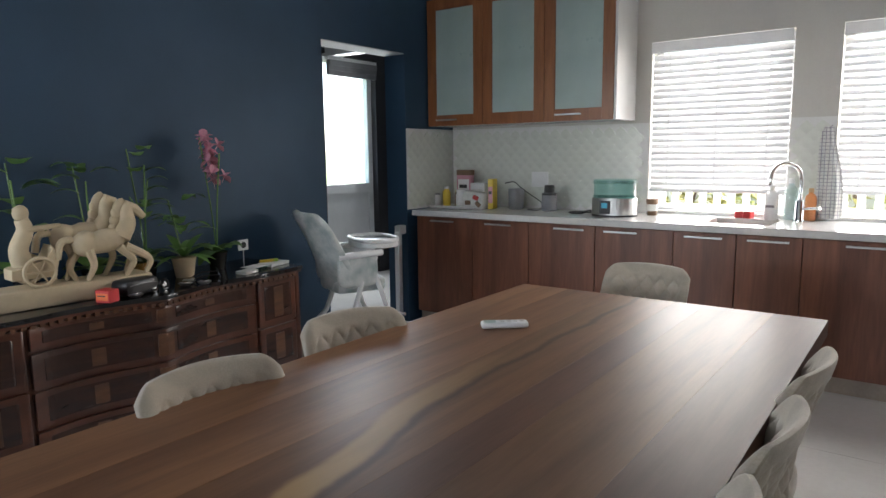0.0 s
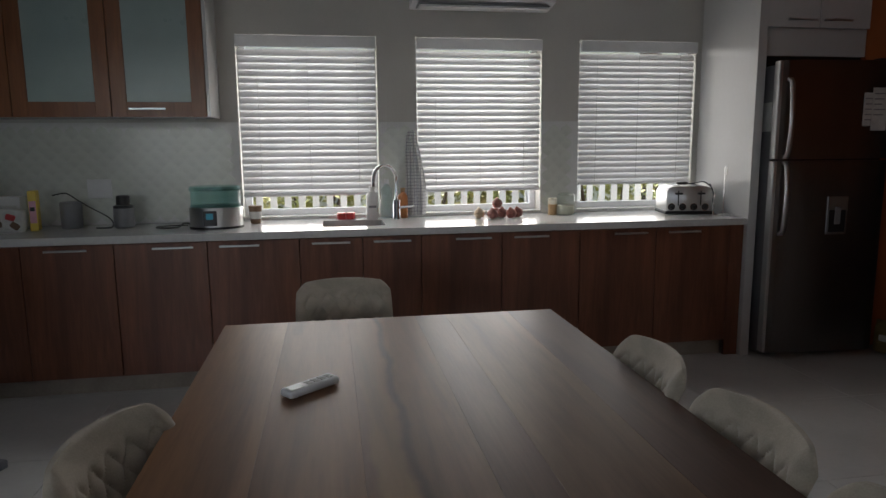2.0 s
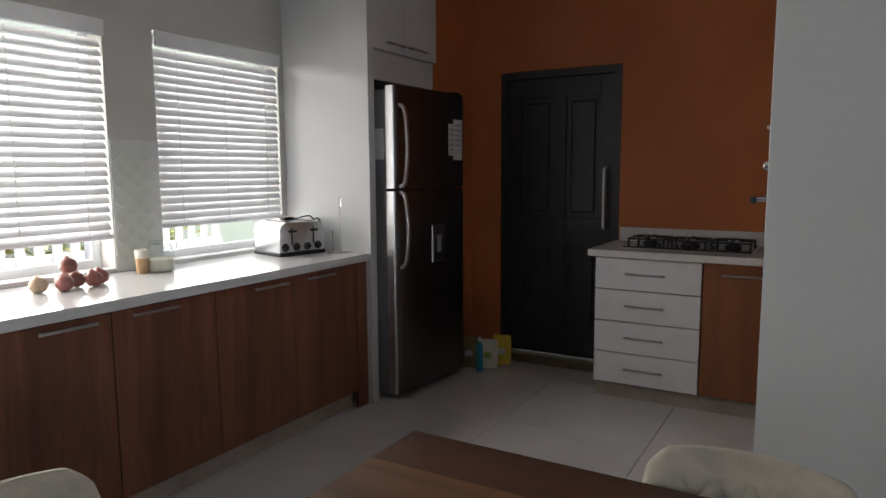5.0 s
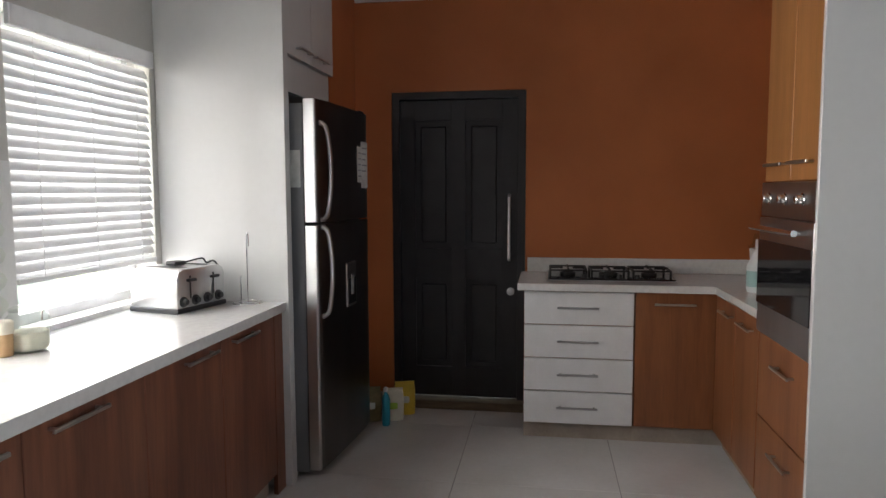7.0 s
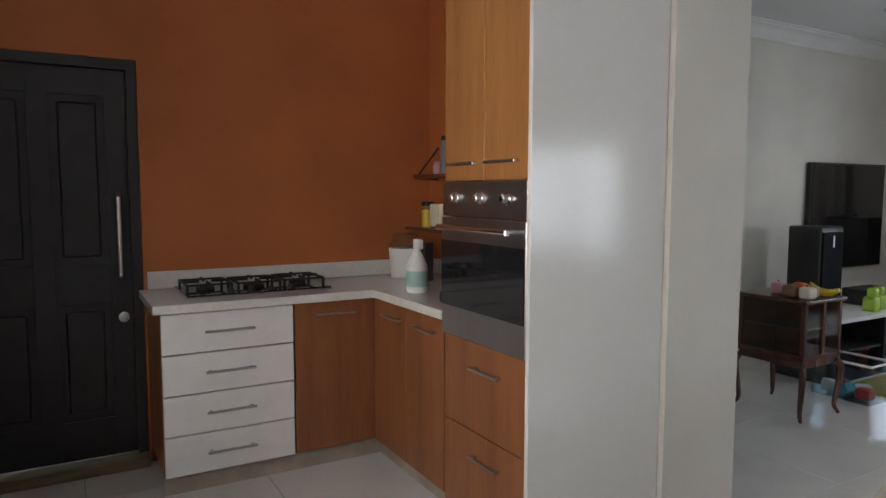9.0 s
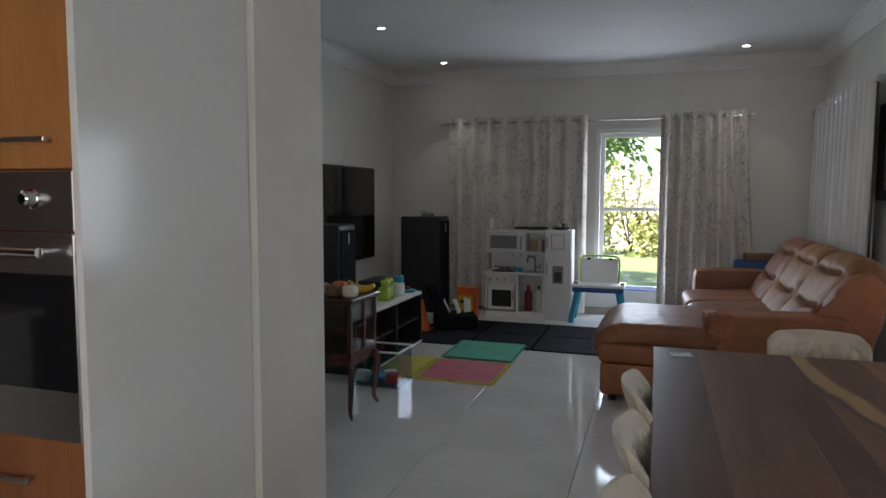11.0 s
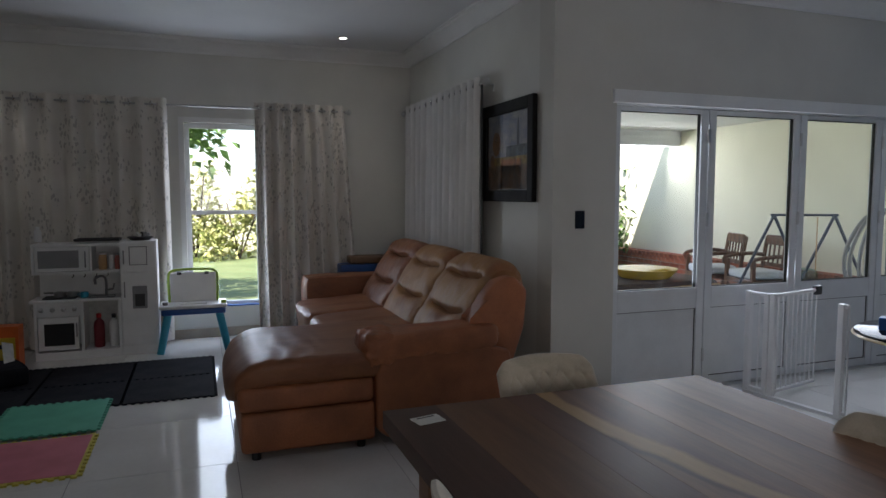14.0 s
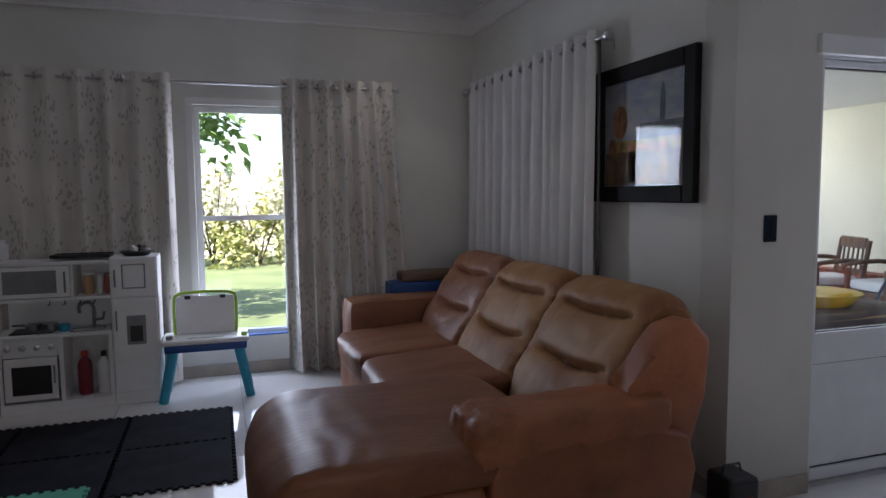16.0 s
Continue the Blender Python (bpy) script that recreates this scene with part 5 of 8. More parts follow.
cm = thing("coffee_machine", pose(5.04, -2.42, 0.920), "black coffee machine beside the oven", "kitchen appliance")
part("body", box(-0.08, 0.08, -0.15, 0.06, 0, 0.27, 0.015), M_BLACK, cm, smooth=True)
part("drip_tray", box(-0.08, 0.08, 0.061, 0.18, 0, 0.05, 0.01), M_BLACK, cm)
M_OLIVE = material("olive_printed_film", (0.20, 0.16, 0.07), 0.35, vary=0.3, scale=18, fine=60, second=(0.32, 0.26, 0.12))
for x, y, m, h, lab, ink in ((5.865, -0.285, M_FLOUR, 0.20, "cream stand-up pouch with green print on the floor", "green"), (5.985, -0.335, M_YELLOW, 0.21, "yellow packet standing on the floor", "pale"), (5.83, -0.15, M_OLIVE, 0.21, "olive brown printed packet on the floor", "pale")):
    p = thing("food_packet", pose(x, y, 0, 0, 0, -72), lab, "packet", "packets by the back door")
    bag = pillow(0.135, 0.07, h, 0.5, 10)
    for v in bag.verts:
        v.co.y *= 0.25 + 0.75 * (0.5 - v.co.z / h)
        v.co += Vector((0, 0.006 * noise.noise(v.co * 25), 0))
    part("bag", bag, m, p, smooth=True, m=pose(0, 0, h / 2))
    part("seal", box(-0.062, 0.062, -0.004, 0.004, h * 0.97, h * 1.05), m, p)
    part("print_panel", pillow(0.055, 0.012, h * 0.2, 0.5, 4), M_GREEN if ink == "green" else M_PAPER, p, m=pose(0, -0.024, h * 0.5, -6))
bottle(5.775, -0.262, 0.0, 0.025, 0.24, M_CYAN, M_WHITE, "blue plastic bottle on the floor by the fridge", 0.4)


# ---- blue wall: chest, statue, plants ----
M_CHEST = wood("inlaid_walnut_veneer", (0.125, 0.043, 0.023), (0.045, 0.018, 0.012), 0.3, along="y", rings=2.5, grain=1.0)
M_CHEST2 = wood("dark_burl_veneer", (0.06, 0.026, 0.018), (0.03, 0.014, 0.011), 0.25, along="y", rings=5.0, grain=1.0)
M_INLAY = wood("gilt_marquetry", (0.17, 0.075, 0.035), (0.08, 0.033, 0.018), 0.35, along="y", rings=6.0)
M_MARBLE = material("black_glass_top", (0.02, 0.02, 0.022), 0.07, vary=0.2, scale=6, fine=60, bump=0)


def chest():
    """A serpentine-fronted chest of drawers against the blue wall; local y runs along the wall, x is its depth."""
    c = thing("chest_of_drawers", pose(-0.045, -2.455, 0), "antique inlaid walnut chest of drawers with serpentine front", "chest of drawers")
    L = 0.90

    def front(v, grow=0.0):
        a = abs(v) / L
        return 0.56 - 0.06 * math.sin(a * math.pi * 1.5 - 0.4) - 0.16 * max(0.0, a - 0.62) * 2.2 + grow

    def outline(grow, l):
        n = 28
        return [(0.0, -l)] + [(front(-l + 2 * l * k / n, grow), -l + 2 * l * k / n) for k in range(n + 1)] + [(0.0, l)]
    part("carcass", prism(outline(-0.03, L - 0.02), 0.08, 0.70), M_CHEST, c, smooth=True)
    part("top", prism(outline(0.015, L), 0.715, 0.735, 0.004, 1), M_MARBLE, c, "black glass covered top", smooth=True)
    part("top_moulding", prism(outline(0.005, L - 0.005), 0.70, 0.7145, 0.004, 1), M_CHEST, c, smooth=True)
    part("base_moulding", prism(outline(-0.005, L - 0.01), 0.04, 0.08, 0.008, 2), M_CHEST, c, smooth=True)

    def slab(name, y0, y1, z0, z1, grow, mat, parent, label=""):
        n = 16
        ys = [y0 + (y1 - y0) * k / n for k in range(n + 1)]
        out = [(front(y, -0.06), y) for y in ys] + [(front(y, grow), y) for y in ys[::-1]]
        return part(name, prism(out[::-1], z0, z1, 0.003, 1), mat, parent, label, smooth=True)
    for z0, z1 in ((0.59, 0.69), (0.43, 0.575), (0.26, 0.415), (0.09, 0.245)):
        d = slab("drawer", -0.55, 0.55, z0, z1, -0.012, M_CHEST, c)
        slab("veneer_panel", -0.50, -0.06, z0 + 0.025, z1 - 0.025, -0.008, M_CHEST2, d, "dark burl panel")
        slab("veneer_panel", 0.06, 0.50, z0 + 0.025, z1 - 0.025, -0.008, M_CHEST2, d, "dark burl panel")
        slab("marquetry", -0.04, 0.04, z0 + 0.02, z1 - 0.02, -0.007, M_INLAY, d, "pale floral marquetry")
        for y in (-0.28, 0.28):
            slab("marquetry", y - 0.03, y + 0.03, z0 + 0.035, z1 - 0.035, -0.006, M_INLAY, d, "pale floral marquetry")
    beads = bmesh.new()
    for k in range(46):
        y = -0.83 + 1.66 * k / 45
        pillow(0.010, 0.024, 0.018, 0.8, 2, beads, pose(front(y, 0.0), y, 0.692))
    part("carved_frieze", beads, M_INLAY, c, "row of small carved and gilded ovals", smooth=True)
    for s in (-1, 1):
        a, b = sorted((s * 0.57, s * 0.85))
        for z0, z1 in ((0.44, 0.685), (0.20, 0.425), (0.09, 0.185)):
            d = slab("side_door", a, b, z0, z1, -0.014, M_CHEST, c)
            slab("veneer_panel", a + 0.04, b - 0.04, z0 + 0.03, z1 - 0.03, -0.010, M_CHEST2, d, "dark burl panel")
            slab("marquetry", (a + b) / 2 - 0.035, (a + b) / 2 + 0.035, z0 + 0.04, z1 - 0.04, -0.008, M_INLAY, d)
        part("corner_post", prism([(front(L - 0.03, -0.03) + 0.025 * math.cos(k * math.tau / 10), s * (L - 0.035) + 0.025 * math.sin(k * math.tau / 10)) for k in range(10)], 0.06, 0.70), M_CHEST, c, "carved corner post", smooth=True)
        for x in (0.05, front(L - 0.05, -0.06)):
            part("foot", lathe([(0.02, 0), (0.035, 0.01), (0.03, 0.025), (0.04, 0.045)], 12, m=pose(x, s * (L - 0.06), 0)), M_CHEST, c, smooth=True)


chest()
CT = 0.736
M_CREAM = material("cream_plaster", (0.62, 0.50, 0.33), 0.6, vary=0.08, scale=8, fine=30, bump=0.04)


def ball(bm, x, y, z, rx, ry, rz, m=None):
    own = bmesh.new()
    bmesh.ops.create_icosphere(own, subdivisions=2, radius=1)
    own.transform(Matrix.Translation((x, y, z)) @ (m or Matrix()) @ Matrix.Diagonal((rx, ry, rz, 1)))
    return absorb(bm, own)


def statue():
    """Two rearing horses with a chariot and a plain upright shape in it, all one cast piece; it runs along y."""
    bm = box(-0.085, 0.085, -0.33, 0.33, 0, 0.085, 0.012)
    for dx, dy, up in ((-0.035, 0.0, 0.03), (0.04, 0.06, 0.0)):
        ball(bm, dx, 0.08 + dy, 0.25 + up, 0.045, 0.115, 0.055, pose(0, 0, 0, 10))
        ball(bm, dx, 0.0 + dy, 0.245 + up, 0.045, 0.06, 0.06)
        tube(arc([(dx, 0.15 + dy, 0.26 + up), (dx, 0.185 + dy, 0.32 + up), (dx, 0.185 + dy, 0.375 + up), (dx, 0.205 + dy, 0.405 + up)]), 0.038, 10, bm, taper=[1.25 - 0.022 * k for k in range(25)])
        tube([(dx, 0.18 + dy, 0.40 + up), (dx, 0.225 + dy, 0.385 + up), (dx, 0.265 + dy, 0.345 + up)], 0.028, 8, bm, taper=[1, 0.85, 0.6])
        ball(bm, dx, 0.155 + dy, 0.385 + up, 0.016, 0.03, 0.055, pose(0, 0, 0, -20))
        for k in range(3):
            ball(bm, dx, 0.14 + dy - 0.008 * k, 0.37 + up - 0.035 * k, 0.014, 0.024, 0.028)
        for ly, a, b in ((0.13, 0.07, -0.04), (0.16, 0.12, 0.03), (-0.02, -0.05, 0.02), (0.0, 0.02, -0.05)):
            side = 0.025 if a > b else -0.025
            tube(arc([(dx + side, ly + dy, 0.22 + up), (dx + side, ly + a * 0.9 + dy, 0.15 + up), (dx + side, ly + a * 0.6 + b * 0.5 + dy, 0.085)], 5), 0.018, 8, bm, taper=[1.2 - 0.06 * k for k in range(11)])
        tube(arc([(dx, -0.055 + dy, 0.27 + up), (dx, -0.10 + dy, 0.26 + up), (dx, -0.12 + dy, 0.19 + up)], 5), 0.016, 8, bm)
    for sx in (-0.07, 0.07):
        wheel = [(sx, -0.14 + 0.06 * math.cos(k * math.tau / 20), 0.15 + 0.06 * math.sin(k * math.tau / 20)) for k in range(20)]
        tube(wheel, 0.008, 6, bm, closed=True)
        for k in range(6):
            rod((sx, -0.14, 0.15), (sx, -0.14 + 0.06 * math.cos(k * math.tau / 6), 0.15 + 0.06 * math.sin(k * math.tau / 6)), 0.004, seg=5, bm=bm)
    absorb(bm, prism([(-0.24, 0.12), (-0.07, 0.12), (-0.05, 0.2), (-0.08, 0.26), (-0.1, 0.19), (-0.24, 0.17)], -0.05, 0.05, 0.008, axis="x"))
    tube(arc([(0, -0.17, 0.15), (0, -0.19, 0.24), (0, -0.16, 0.32), (0, -0.17, 0.37)], 6), 0.036, 10, bm, taper=[1.2 - 0.025 * k for k in range(19)])
    ball(bm, 0, -0.17, 0.395, 0.03, 0.032, 0.036)
    rod((0.02, -0.16, 0.325), (0.02, -0.03, 0.335), 0.014, 0.010, 8, bm)
    ob = tagged(part("horse_statue", bm, M_CREAM, smooth=True), "cream plaster statue of two horses drawing a chariot, on the chest", "statue")
    ob.matrix_basis = pose(0.28, -2.745, CT, 0, 0, -4)
    return ob


statue()
M_LEAF = material("houseplant_leaf", (0.12, 0.24, 0.05), 0.4, vary=0.25, scale=12, fine=60, second=(0.10, 0.20, 0.05), tone=0.2)
M_PETAL = material("orchid_petal", (0.55, 0.20, 0.30), 0.55, vary=0.15, scale=30, fine=90, second=(0.62, 0.35, 0.38))
M_POT = material("dark_glazed_pot", (0.03, 0.03, 0.03), 0.25, vary=0.15)


def blade(bm, p, d, length, width, droop=0.4, fold=0.15):
    """One long leaf from p towards d, arching over, with a folded middle."""
    p, d = Vector(p), Vector(d).normalized()
    side = d.cross(Vector((0, 0, 1)))
    side = side.normalized() if side.length > 0.01 else Vector((1, 0, 0))
    n = 7
    rows = []
    for k in range(n + 1):
        s = k / n
        q = p + d * length * s + Vector((0, 0, -droop * length * s * s))
        w = width * math.sin(math.pi * min(0.97, 0.12 + s * 0.86)) * 0.5
        rows.append([bm.verts.new(q - side * w + Vector((0, 0, w * fold))), bm.verts.new(q), bm.verts.new(q + side * w + Vector((0, 0, w * fold)))])
    for a, b in zip(rows, rows[1:]):
        bm.faces.new((a[0], a[1], b[1], b[0]))
        bm.faces.new((a[1], a[2], b[2], b[1]))


def potted_plant(x, y, h, leaves, length, width, label, pot=0.05, flowers=0, stems=2, pot_mat=None):
    t = thing("potted_plant", pose(x, y, CT), label, "plant", "plants on the chest")
    part("pot", lathe([(pot * 0.75, 0), (pot, pot * 1.6), (pot * 1.06, pot * 1.7), (pot * 0.9, pot * 1.75)]), pot_mat or M_POT, t, smooth=True)
    z = pot * 1.7
    lb = bmesh.new()
    for k in range(leaves):
        a = k * 2.4 + x * 3
        up = random.uniform(0.3, 1.3)
        blade(lb, (0, 0, z), (math.cos(a), math.sin(a), up), length * random.uniform(0.7, 1.1), width * 2.1, random.uniform(0.2, 0.6))
    if not flowers:
        for k in range(leaves):
            s = random.uniform(0.4, 1.0)
            a = random.uniform(0, 6.28)
            blade(lb, (0.02 * math.cos(a), 0.03 * math.sin(a), z + (h - z) * s), (math.cos(a), math.sin(a), 0.6), length * 0.7, width * 2.1, 0.5)
    part("leaves", lb, M_LEAF, t, smooth=True)
    for k in range(stems):
        a = k * 2.2 + y
        part("stem", tube(arc([(0, 0, z * 0.9), (0.02 * math.cos(a), 0.02 * math.sin(a), h * 0.5), (0.05 * math.cos(a), 0.06 * math.sin(a), h * (1 - 0.12 * k))]), 0.004, 6), M_LEAF, t, smooth=True)
    if flowers:
        for k in range(flowers):
            fb = bmesh.new()
            a0 = random.uniform(0, 6.28)
            for j in range(5):
                a = a0 + j * math.tau / 5
                blade(fb, (0, 0, 0), (math.cos(a), 0.25, math.sin(a)), 0.05, 0.046, 0.1, 0.3)
            part("flower", fb, M_PETAL, t, m=pose(random.uniform(-0.05, 0.06), random.uniform(-0.05, 0.06), h - 0.035 * k * 0.6, random.uniform(-25, 25), 0, random.uniform(20, 120)))


potted_plant(0.13, -1.89, 0.72, 7, 0.22, 0.045, "pink flowering orchid in a black pot on the chest", 0.055, 12, 2)
potted_plant(0.20, -2.14, 0.40, 14, 0.26, 0.022, "spiky leaved plant in a round shell pot", 0.06, 0, 1, M_CREAM)
potted_plant(0.09, -2.28, 0.66, 10, 0.17, 0.035, "tall leafy bamboo stems in a glass vase", 0.05, 0, 4)
potted_plant(0.08, -2.55, 0.58, 9, 0.20, 0.04, "leafy green plant behind the horse statue", 0.05, 0, 3)
potted_plant(0.09, -2.85, 0.60, 7, 0.24, 0.05, "broad leaved green plant at the end of the chest", 0.05, 0, 2)
lab = thing("plant_label", pose(0.19, -1.76, CT), "white plant label on a stake with a black mark", "label")
part("stake", rod((0, 0, 0), (0, 0, 0.11), 0.003, seg=6), M_WHITE, lab)
part("plate", box(-0.003, 0.003, -0.035, 0.035, 0.09, 0.15, 0.002, 1), M_WHITE, lab)
part("mark", lathe([(0.018, 0), (0.018, 0.001)], 16, m=pose(0.0035, 0, 0.12, 0, 90)), M_BLACK, lab)
vase = thing("glass_vase", pose(0.16, -2.36, CT), "tall clear glass vase with amber water", "vase")
part("glass", lathe([(0.04, 0), (0.045, 0.02), (0.042, 0.26), (0.043, 0.27)]), M_JAR, vase, smooth=True)
part("water", lathe([(0.036, 0.008), (0.04, 0.02), (0.039, 0.10)]), coloured("amber_water", (0.25, 0.14, 0.04), 0.1), vase, smooth=True)
carton(0.46, -2.68, CT, 0.075, 0.06, 0.055, M_RED, "small red patterned box on the chest", 20, M_ORANGEP)
for x, y, rz in ((0.43, -2.42, 15), (0.40, -2.08, 60)):
    g = thing("sunglasses", pose(x, y, CT, 0, 0, rz), "black sunglasses lying on the chest", "sunglasses")
    for s in (-1, 1):
        part("lens", lathe([(0.026, 0), (0.028, 0.004), (0.02, 0.007)], 16, m=pose(0, s * 0.032, 0.026, 0, 75)), M_GLOSSBLACK, g, smooth=True)
        part("arm", tube([(0, s * 0.062, 0.03), (-0.07, s * 0.06, 0.03), (-0.12, s * 0.055, 0.012)], 0.003, 6), M_BLACK, g)
    part("bridge", tube([(0, -0.01, 0.034), (0.003, 0, 0.037), (0, 0.01, 0.034)], 0.003, 6), M_BLACK, g)
bag = thing("black_pouch", pose(0.40, -2.52, CT, 0, 0, 10), "soft black pouch lying on the chest", "pouch")
part("body", pillow(0.12, 0.19, 0.075, 0.75, 8), M_BLACK, bag, smooth=True, m=pose(0, 0, 0.0375))
part("zip", tube([(0.055, -0.07, 0.05), (0.06, 0, 0.055), (0.055, 0.07, 0.05)], 0.003, 6), M_GREY, bag)
for x, y, w, d, m, lb in ((0.30, -1.64, 0.10, 0.16, M_PAPER, "white notepad on the chest"), (0.33, -1.80, 0.09, 0.12, M_AQUA, "pale green card case on the chest"), (0.40, -1.90, 0.07, 0.10, M_PAPER, "white card lying on the chest")):
    n = thing("notepad", pose(x, y, CT, 0, 0, 12), lb, "notepad")
    part("block", box(-w / 2, w / 2, -d / 2, d / 2, 0, 0.014, 0.002, 1), m, n)
    part("cover", box(-w / 2, w / 2, -d / 2, d / 2, 0.0145, 0.0165), M_PAPER, n)
hl = thing("highlighter", pose(0.28, -1.66, CT + 0.017, 0, 0, 70), "yellow highlighter pen on the notepad", "pen")
part("barrel", rod((-0.05, 0, 0.008), (0.03, 0, 0.008), 0.008), M_YELLOW, hl, smooth=True)
part("cap", rod((0.03, 0, 0.008), (0.055, 0, 0.008), 0.009), M_GREEN, hl, smooth=True)
for x, y in ((0.42, -2.28), (0.46, -2.20), (0.36, -2.22), (0.47, -2.56)):
    k = thing("trinket", pose(x, y, CT), "small dark metal trinket dish on the chest", "trinket")
    part("dish", lathe([(0.02, 0), (0.035, 0.012), (0.03, 0.014)]), M_DARKSTEEL, k, smooth=True)
    part("coin", lathe([(0.012, 0.0145), (0.012, 0.018)], 12), M_CHROME, k)


# ---- high chair, doorway ----
M_HCFAB = material("patterned_grey_vinyl", (0.60, 0.62, 0.60), 0.5, vary=0.12, scale=14, fine=60, second=(0.33, 0.40, 0.40))


def high_chair():
    c = thing("high_chair", pose(0.37, -1.13, 0, 0, 0, 66), "white folding high chair with patterned grey seat and tray", "high chair")
    for s in (-1, 1):
        y = s * 0.215
        part("front_leg", tube([(0.08, y * 0.86, 0.74), (0.20, y, 0.35), (0.40, y * 1.12, 0.02)], 0.016), M_WHITE, c, smooth=True)
        part("rear_leg", tube([(0.08, y * 0.86, 0.74), (-0.06, y, 0.35), (-0.38, y * 1.12, 0.02)], 0.016), M_WHITE, c, smooth=True)
        part("foot", box(0.36, 0.44, y * 1.12 - 0.022, y * 1.12 + 0.022, 0, 0.04, 0.008), M_GREY, c)
        part("hub", lathe([(0.05, 0), (0.055, 0.02), (0.045, 0.035)], 18, m=pose(0.08, y * 0.80, 0.73, 90 if s < 0 else -90)), M_WHITE, c, smooth=True)
        part("armrest", tube(arc([(-0.12, s * 0.2, 0.75), (0.02, s * 0.22, 0.76), (0.16, s * 0.2, 0.76)]), 0.02), M_WHITE, c, smooth=True)
    part("rear_bar", tube([(-0.38, -0.24, 0.025), (-0.38, 0.24, 0.025)], 0.016), M_WHITE, c, smooth=True)
    part("front_bar", tube([(0.24, -0.225, 0.29), (0.24, 0.225, 0.29)], 0.012), M_BLUEP, c, smooth=True)
    part("footrest", box(0.20, 0.34, -0.14, 0.14, 0.32, 0.34, 0.008), M_GREY, c)
    sh = padded_shell(0.45, 0.50, 0.06, 0.10, 5.0, 0.0)
    part("backrest", sh, M_HCFAB, c, "padded patterned backrest", smooth=True, m=pose(-0.12, 0, 0.54, 0, 0, 90) @ pose(0, 0, 0, -9))
    part("seat", pillow(0.34, 0.36, 0.09, 0.6, 8), M_HCFAB, c, smooth=True, m=pose(0.04, 0, 0.56))
    for s in (-1, 1):
        part("side_wing", pillow(0.26, 0.045, 0.20, 0.7, 8), M_HCFAB, c, smooth=True, m=pose(0.0, s * 0.19, 0.66))
        part("strap", tube(arc([(-0.12, s * 0.07, 0.85), (-0.05, s * 0.08, 0.72), (0.03, s * 0.05, 0.62)]), 0.008, 6), M_BLACK, c, smooth=True)
    part("seat_trim", tube([(-0.12, -0.19, 0.78), (-0.19, 0, 0.79), (-0.12, 0.19, 0.78)], 0.006, 6), M_GREY, c)
    ring = lambda a, b: [(0.19 + a * math.copysign(abs(math.cos(k * math.tau / 32)) ** 0.7, math.cos(k * math.tau / 32)), b * math.copysign(abs(math.sin(k * math.tau / 32)) ** 0.7, math.sin(k * math.tau / 32))) for k in range(32)]  # noqa: E731
    tr = part("tray", prism(ring(0.135, 0.19), 0.78, 0.81, 0.008), M_WHITE, c, "white moulded tray", smooth=True)
    part("tray_rim", tube([(x, y, 0.825) for x, y in ring(0.13, 0.185)], 0.014, 8, closed=True), M_WHITE, tr, smooth=True)


high_chair()
post = thing("gate_post", pose(-0.09, -0.07, 0), "white metal stair gate post clamped in the doorway", "gate")
part("post", box(-0.022, 0.022, -0.022, 0.022, 0.03, 0.74, 0.006), M_WHITE, post)
part("clamp", box(-0.03, 0.03, -0.01, 0.068, 0.72, 0.79, 0.008), M_WHITE, post)
part("clamp", rod((0, 0, 0.06), (0, 0.066, 0.06), 0.014), M_WHITE, post)
part("floor_rail", box(-0.02, 0.02, -0.75, -0.022, 0.002, 0.03, 0.004), M_WHITE, post)
tagged(part("doorway_soffit", box(-0.249, -0.051, -0.868, -0.002, 2.113, 2.119), M_CEIL), kind="structure")

gd = thing("door_2", pose(-1.9, 1.22, 0), "white glazed back door with solid lower panel", "door", kind="structure")
bm = bmesh.new()
for q in ((-0.398, -0.33, 0.0, 2.376), (0.33, 0.398, 0.0, 2.376), (-0.33, 0.33, 2.30, 2.376), (-0.33, 0.33, 0.0, 0.06), (-0.33, 0.33, 0.93, 1.03)):
    box(-0.03, 0.03, *q, bm=bm)
part("frame", bm, M_ALU, gd)
part("lower_panel", box(-0.012, 0.012, -0.33, 0.33, 0.06, 0.93), M_ALU, gd)
part("pane", box(-0.003, 0.003, -0.33, 0.33, 1.03, 2.30), M_GLASS, gd).visible_shadow = False
rb = thing("roman_shade", pose(-1.78, 1.22, 2.16), "folded grey roman shade at the top of the door", "shade")
for k in range(3):
    part("fold", box(-0.01, 0.03 + 0.01 * k, -0.36, 0.36, 0.05 * k, 0.05 * k + 0.055, 0.006), M_GREY, rb)
part("head_rail", box(-0.015, 0.03, -0.37, 0.37, 0.156, 0.19), M_WHITE, rb)


# ---- living room: openings ----
window_frame("window_4", 2.98, 3.70, 0.30, 2.13, -9.10)
tagged(part("window_reveal_trim", box(2.99, 3.69, -9.06, -9.0, 0.301, 0.312), M_BLUEP), kind="structure")
tagged(part("window_architrave", prism([(2.93, 0.27), (2.93, 2.18), (3.75, 2.18), (3.75, 0.27), (3.70, 0.27), (3.70, 2.13), (2.98, 2.13), (2.98, 0.27)], -8.994, -8.97, axis="y"), M_CORNICE), kind="structure")
w5 = thing("window_5", pose(1.28, -8.095, 0.30), "white aluminium window behind the side curtains", "window", kind="structure")
bm = bmesh.new()
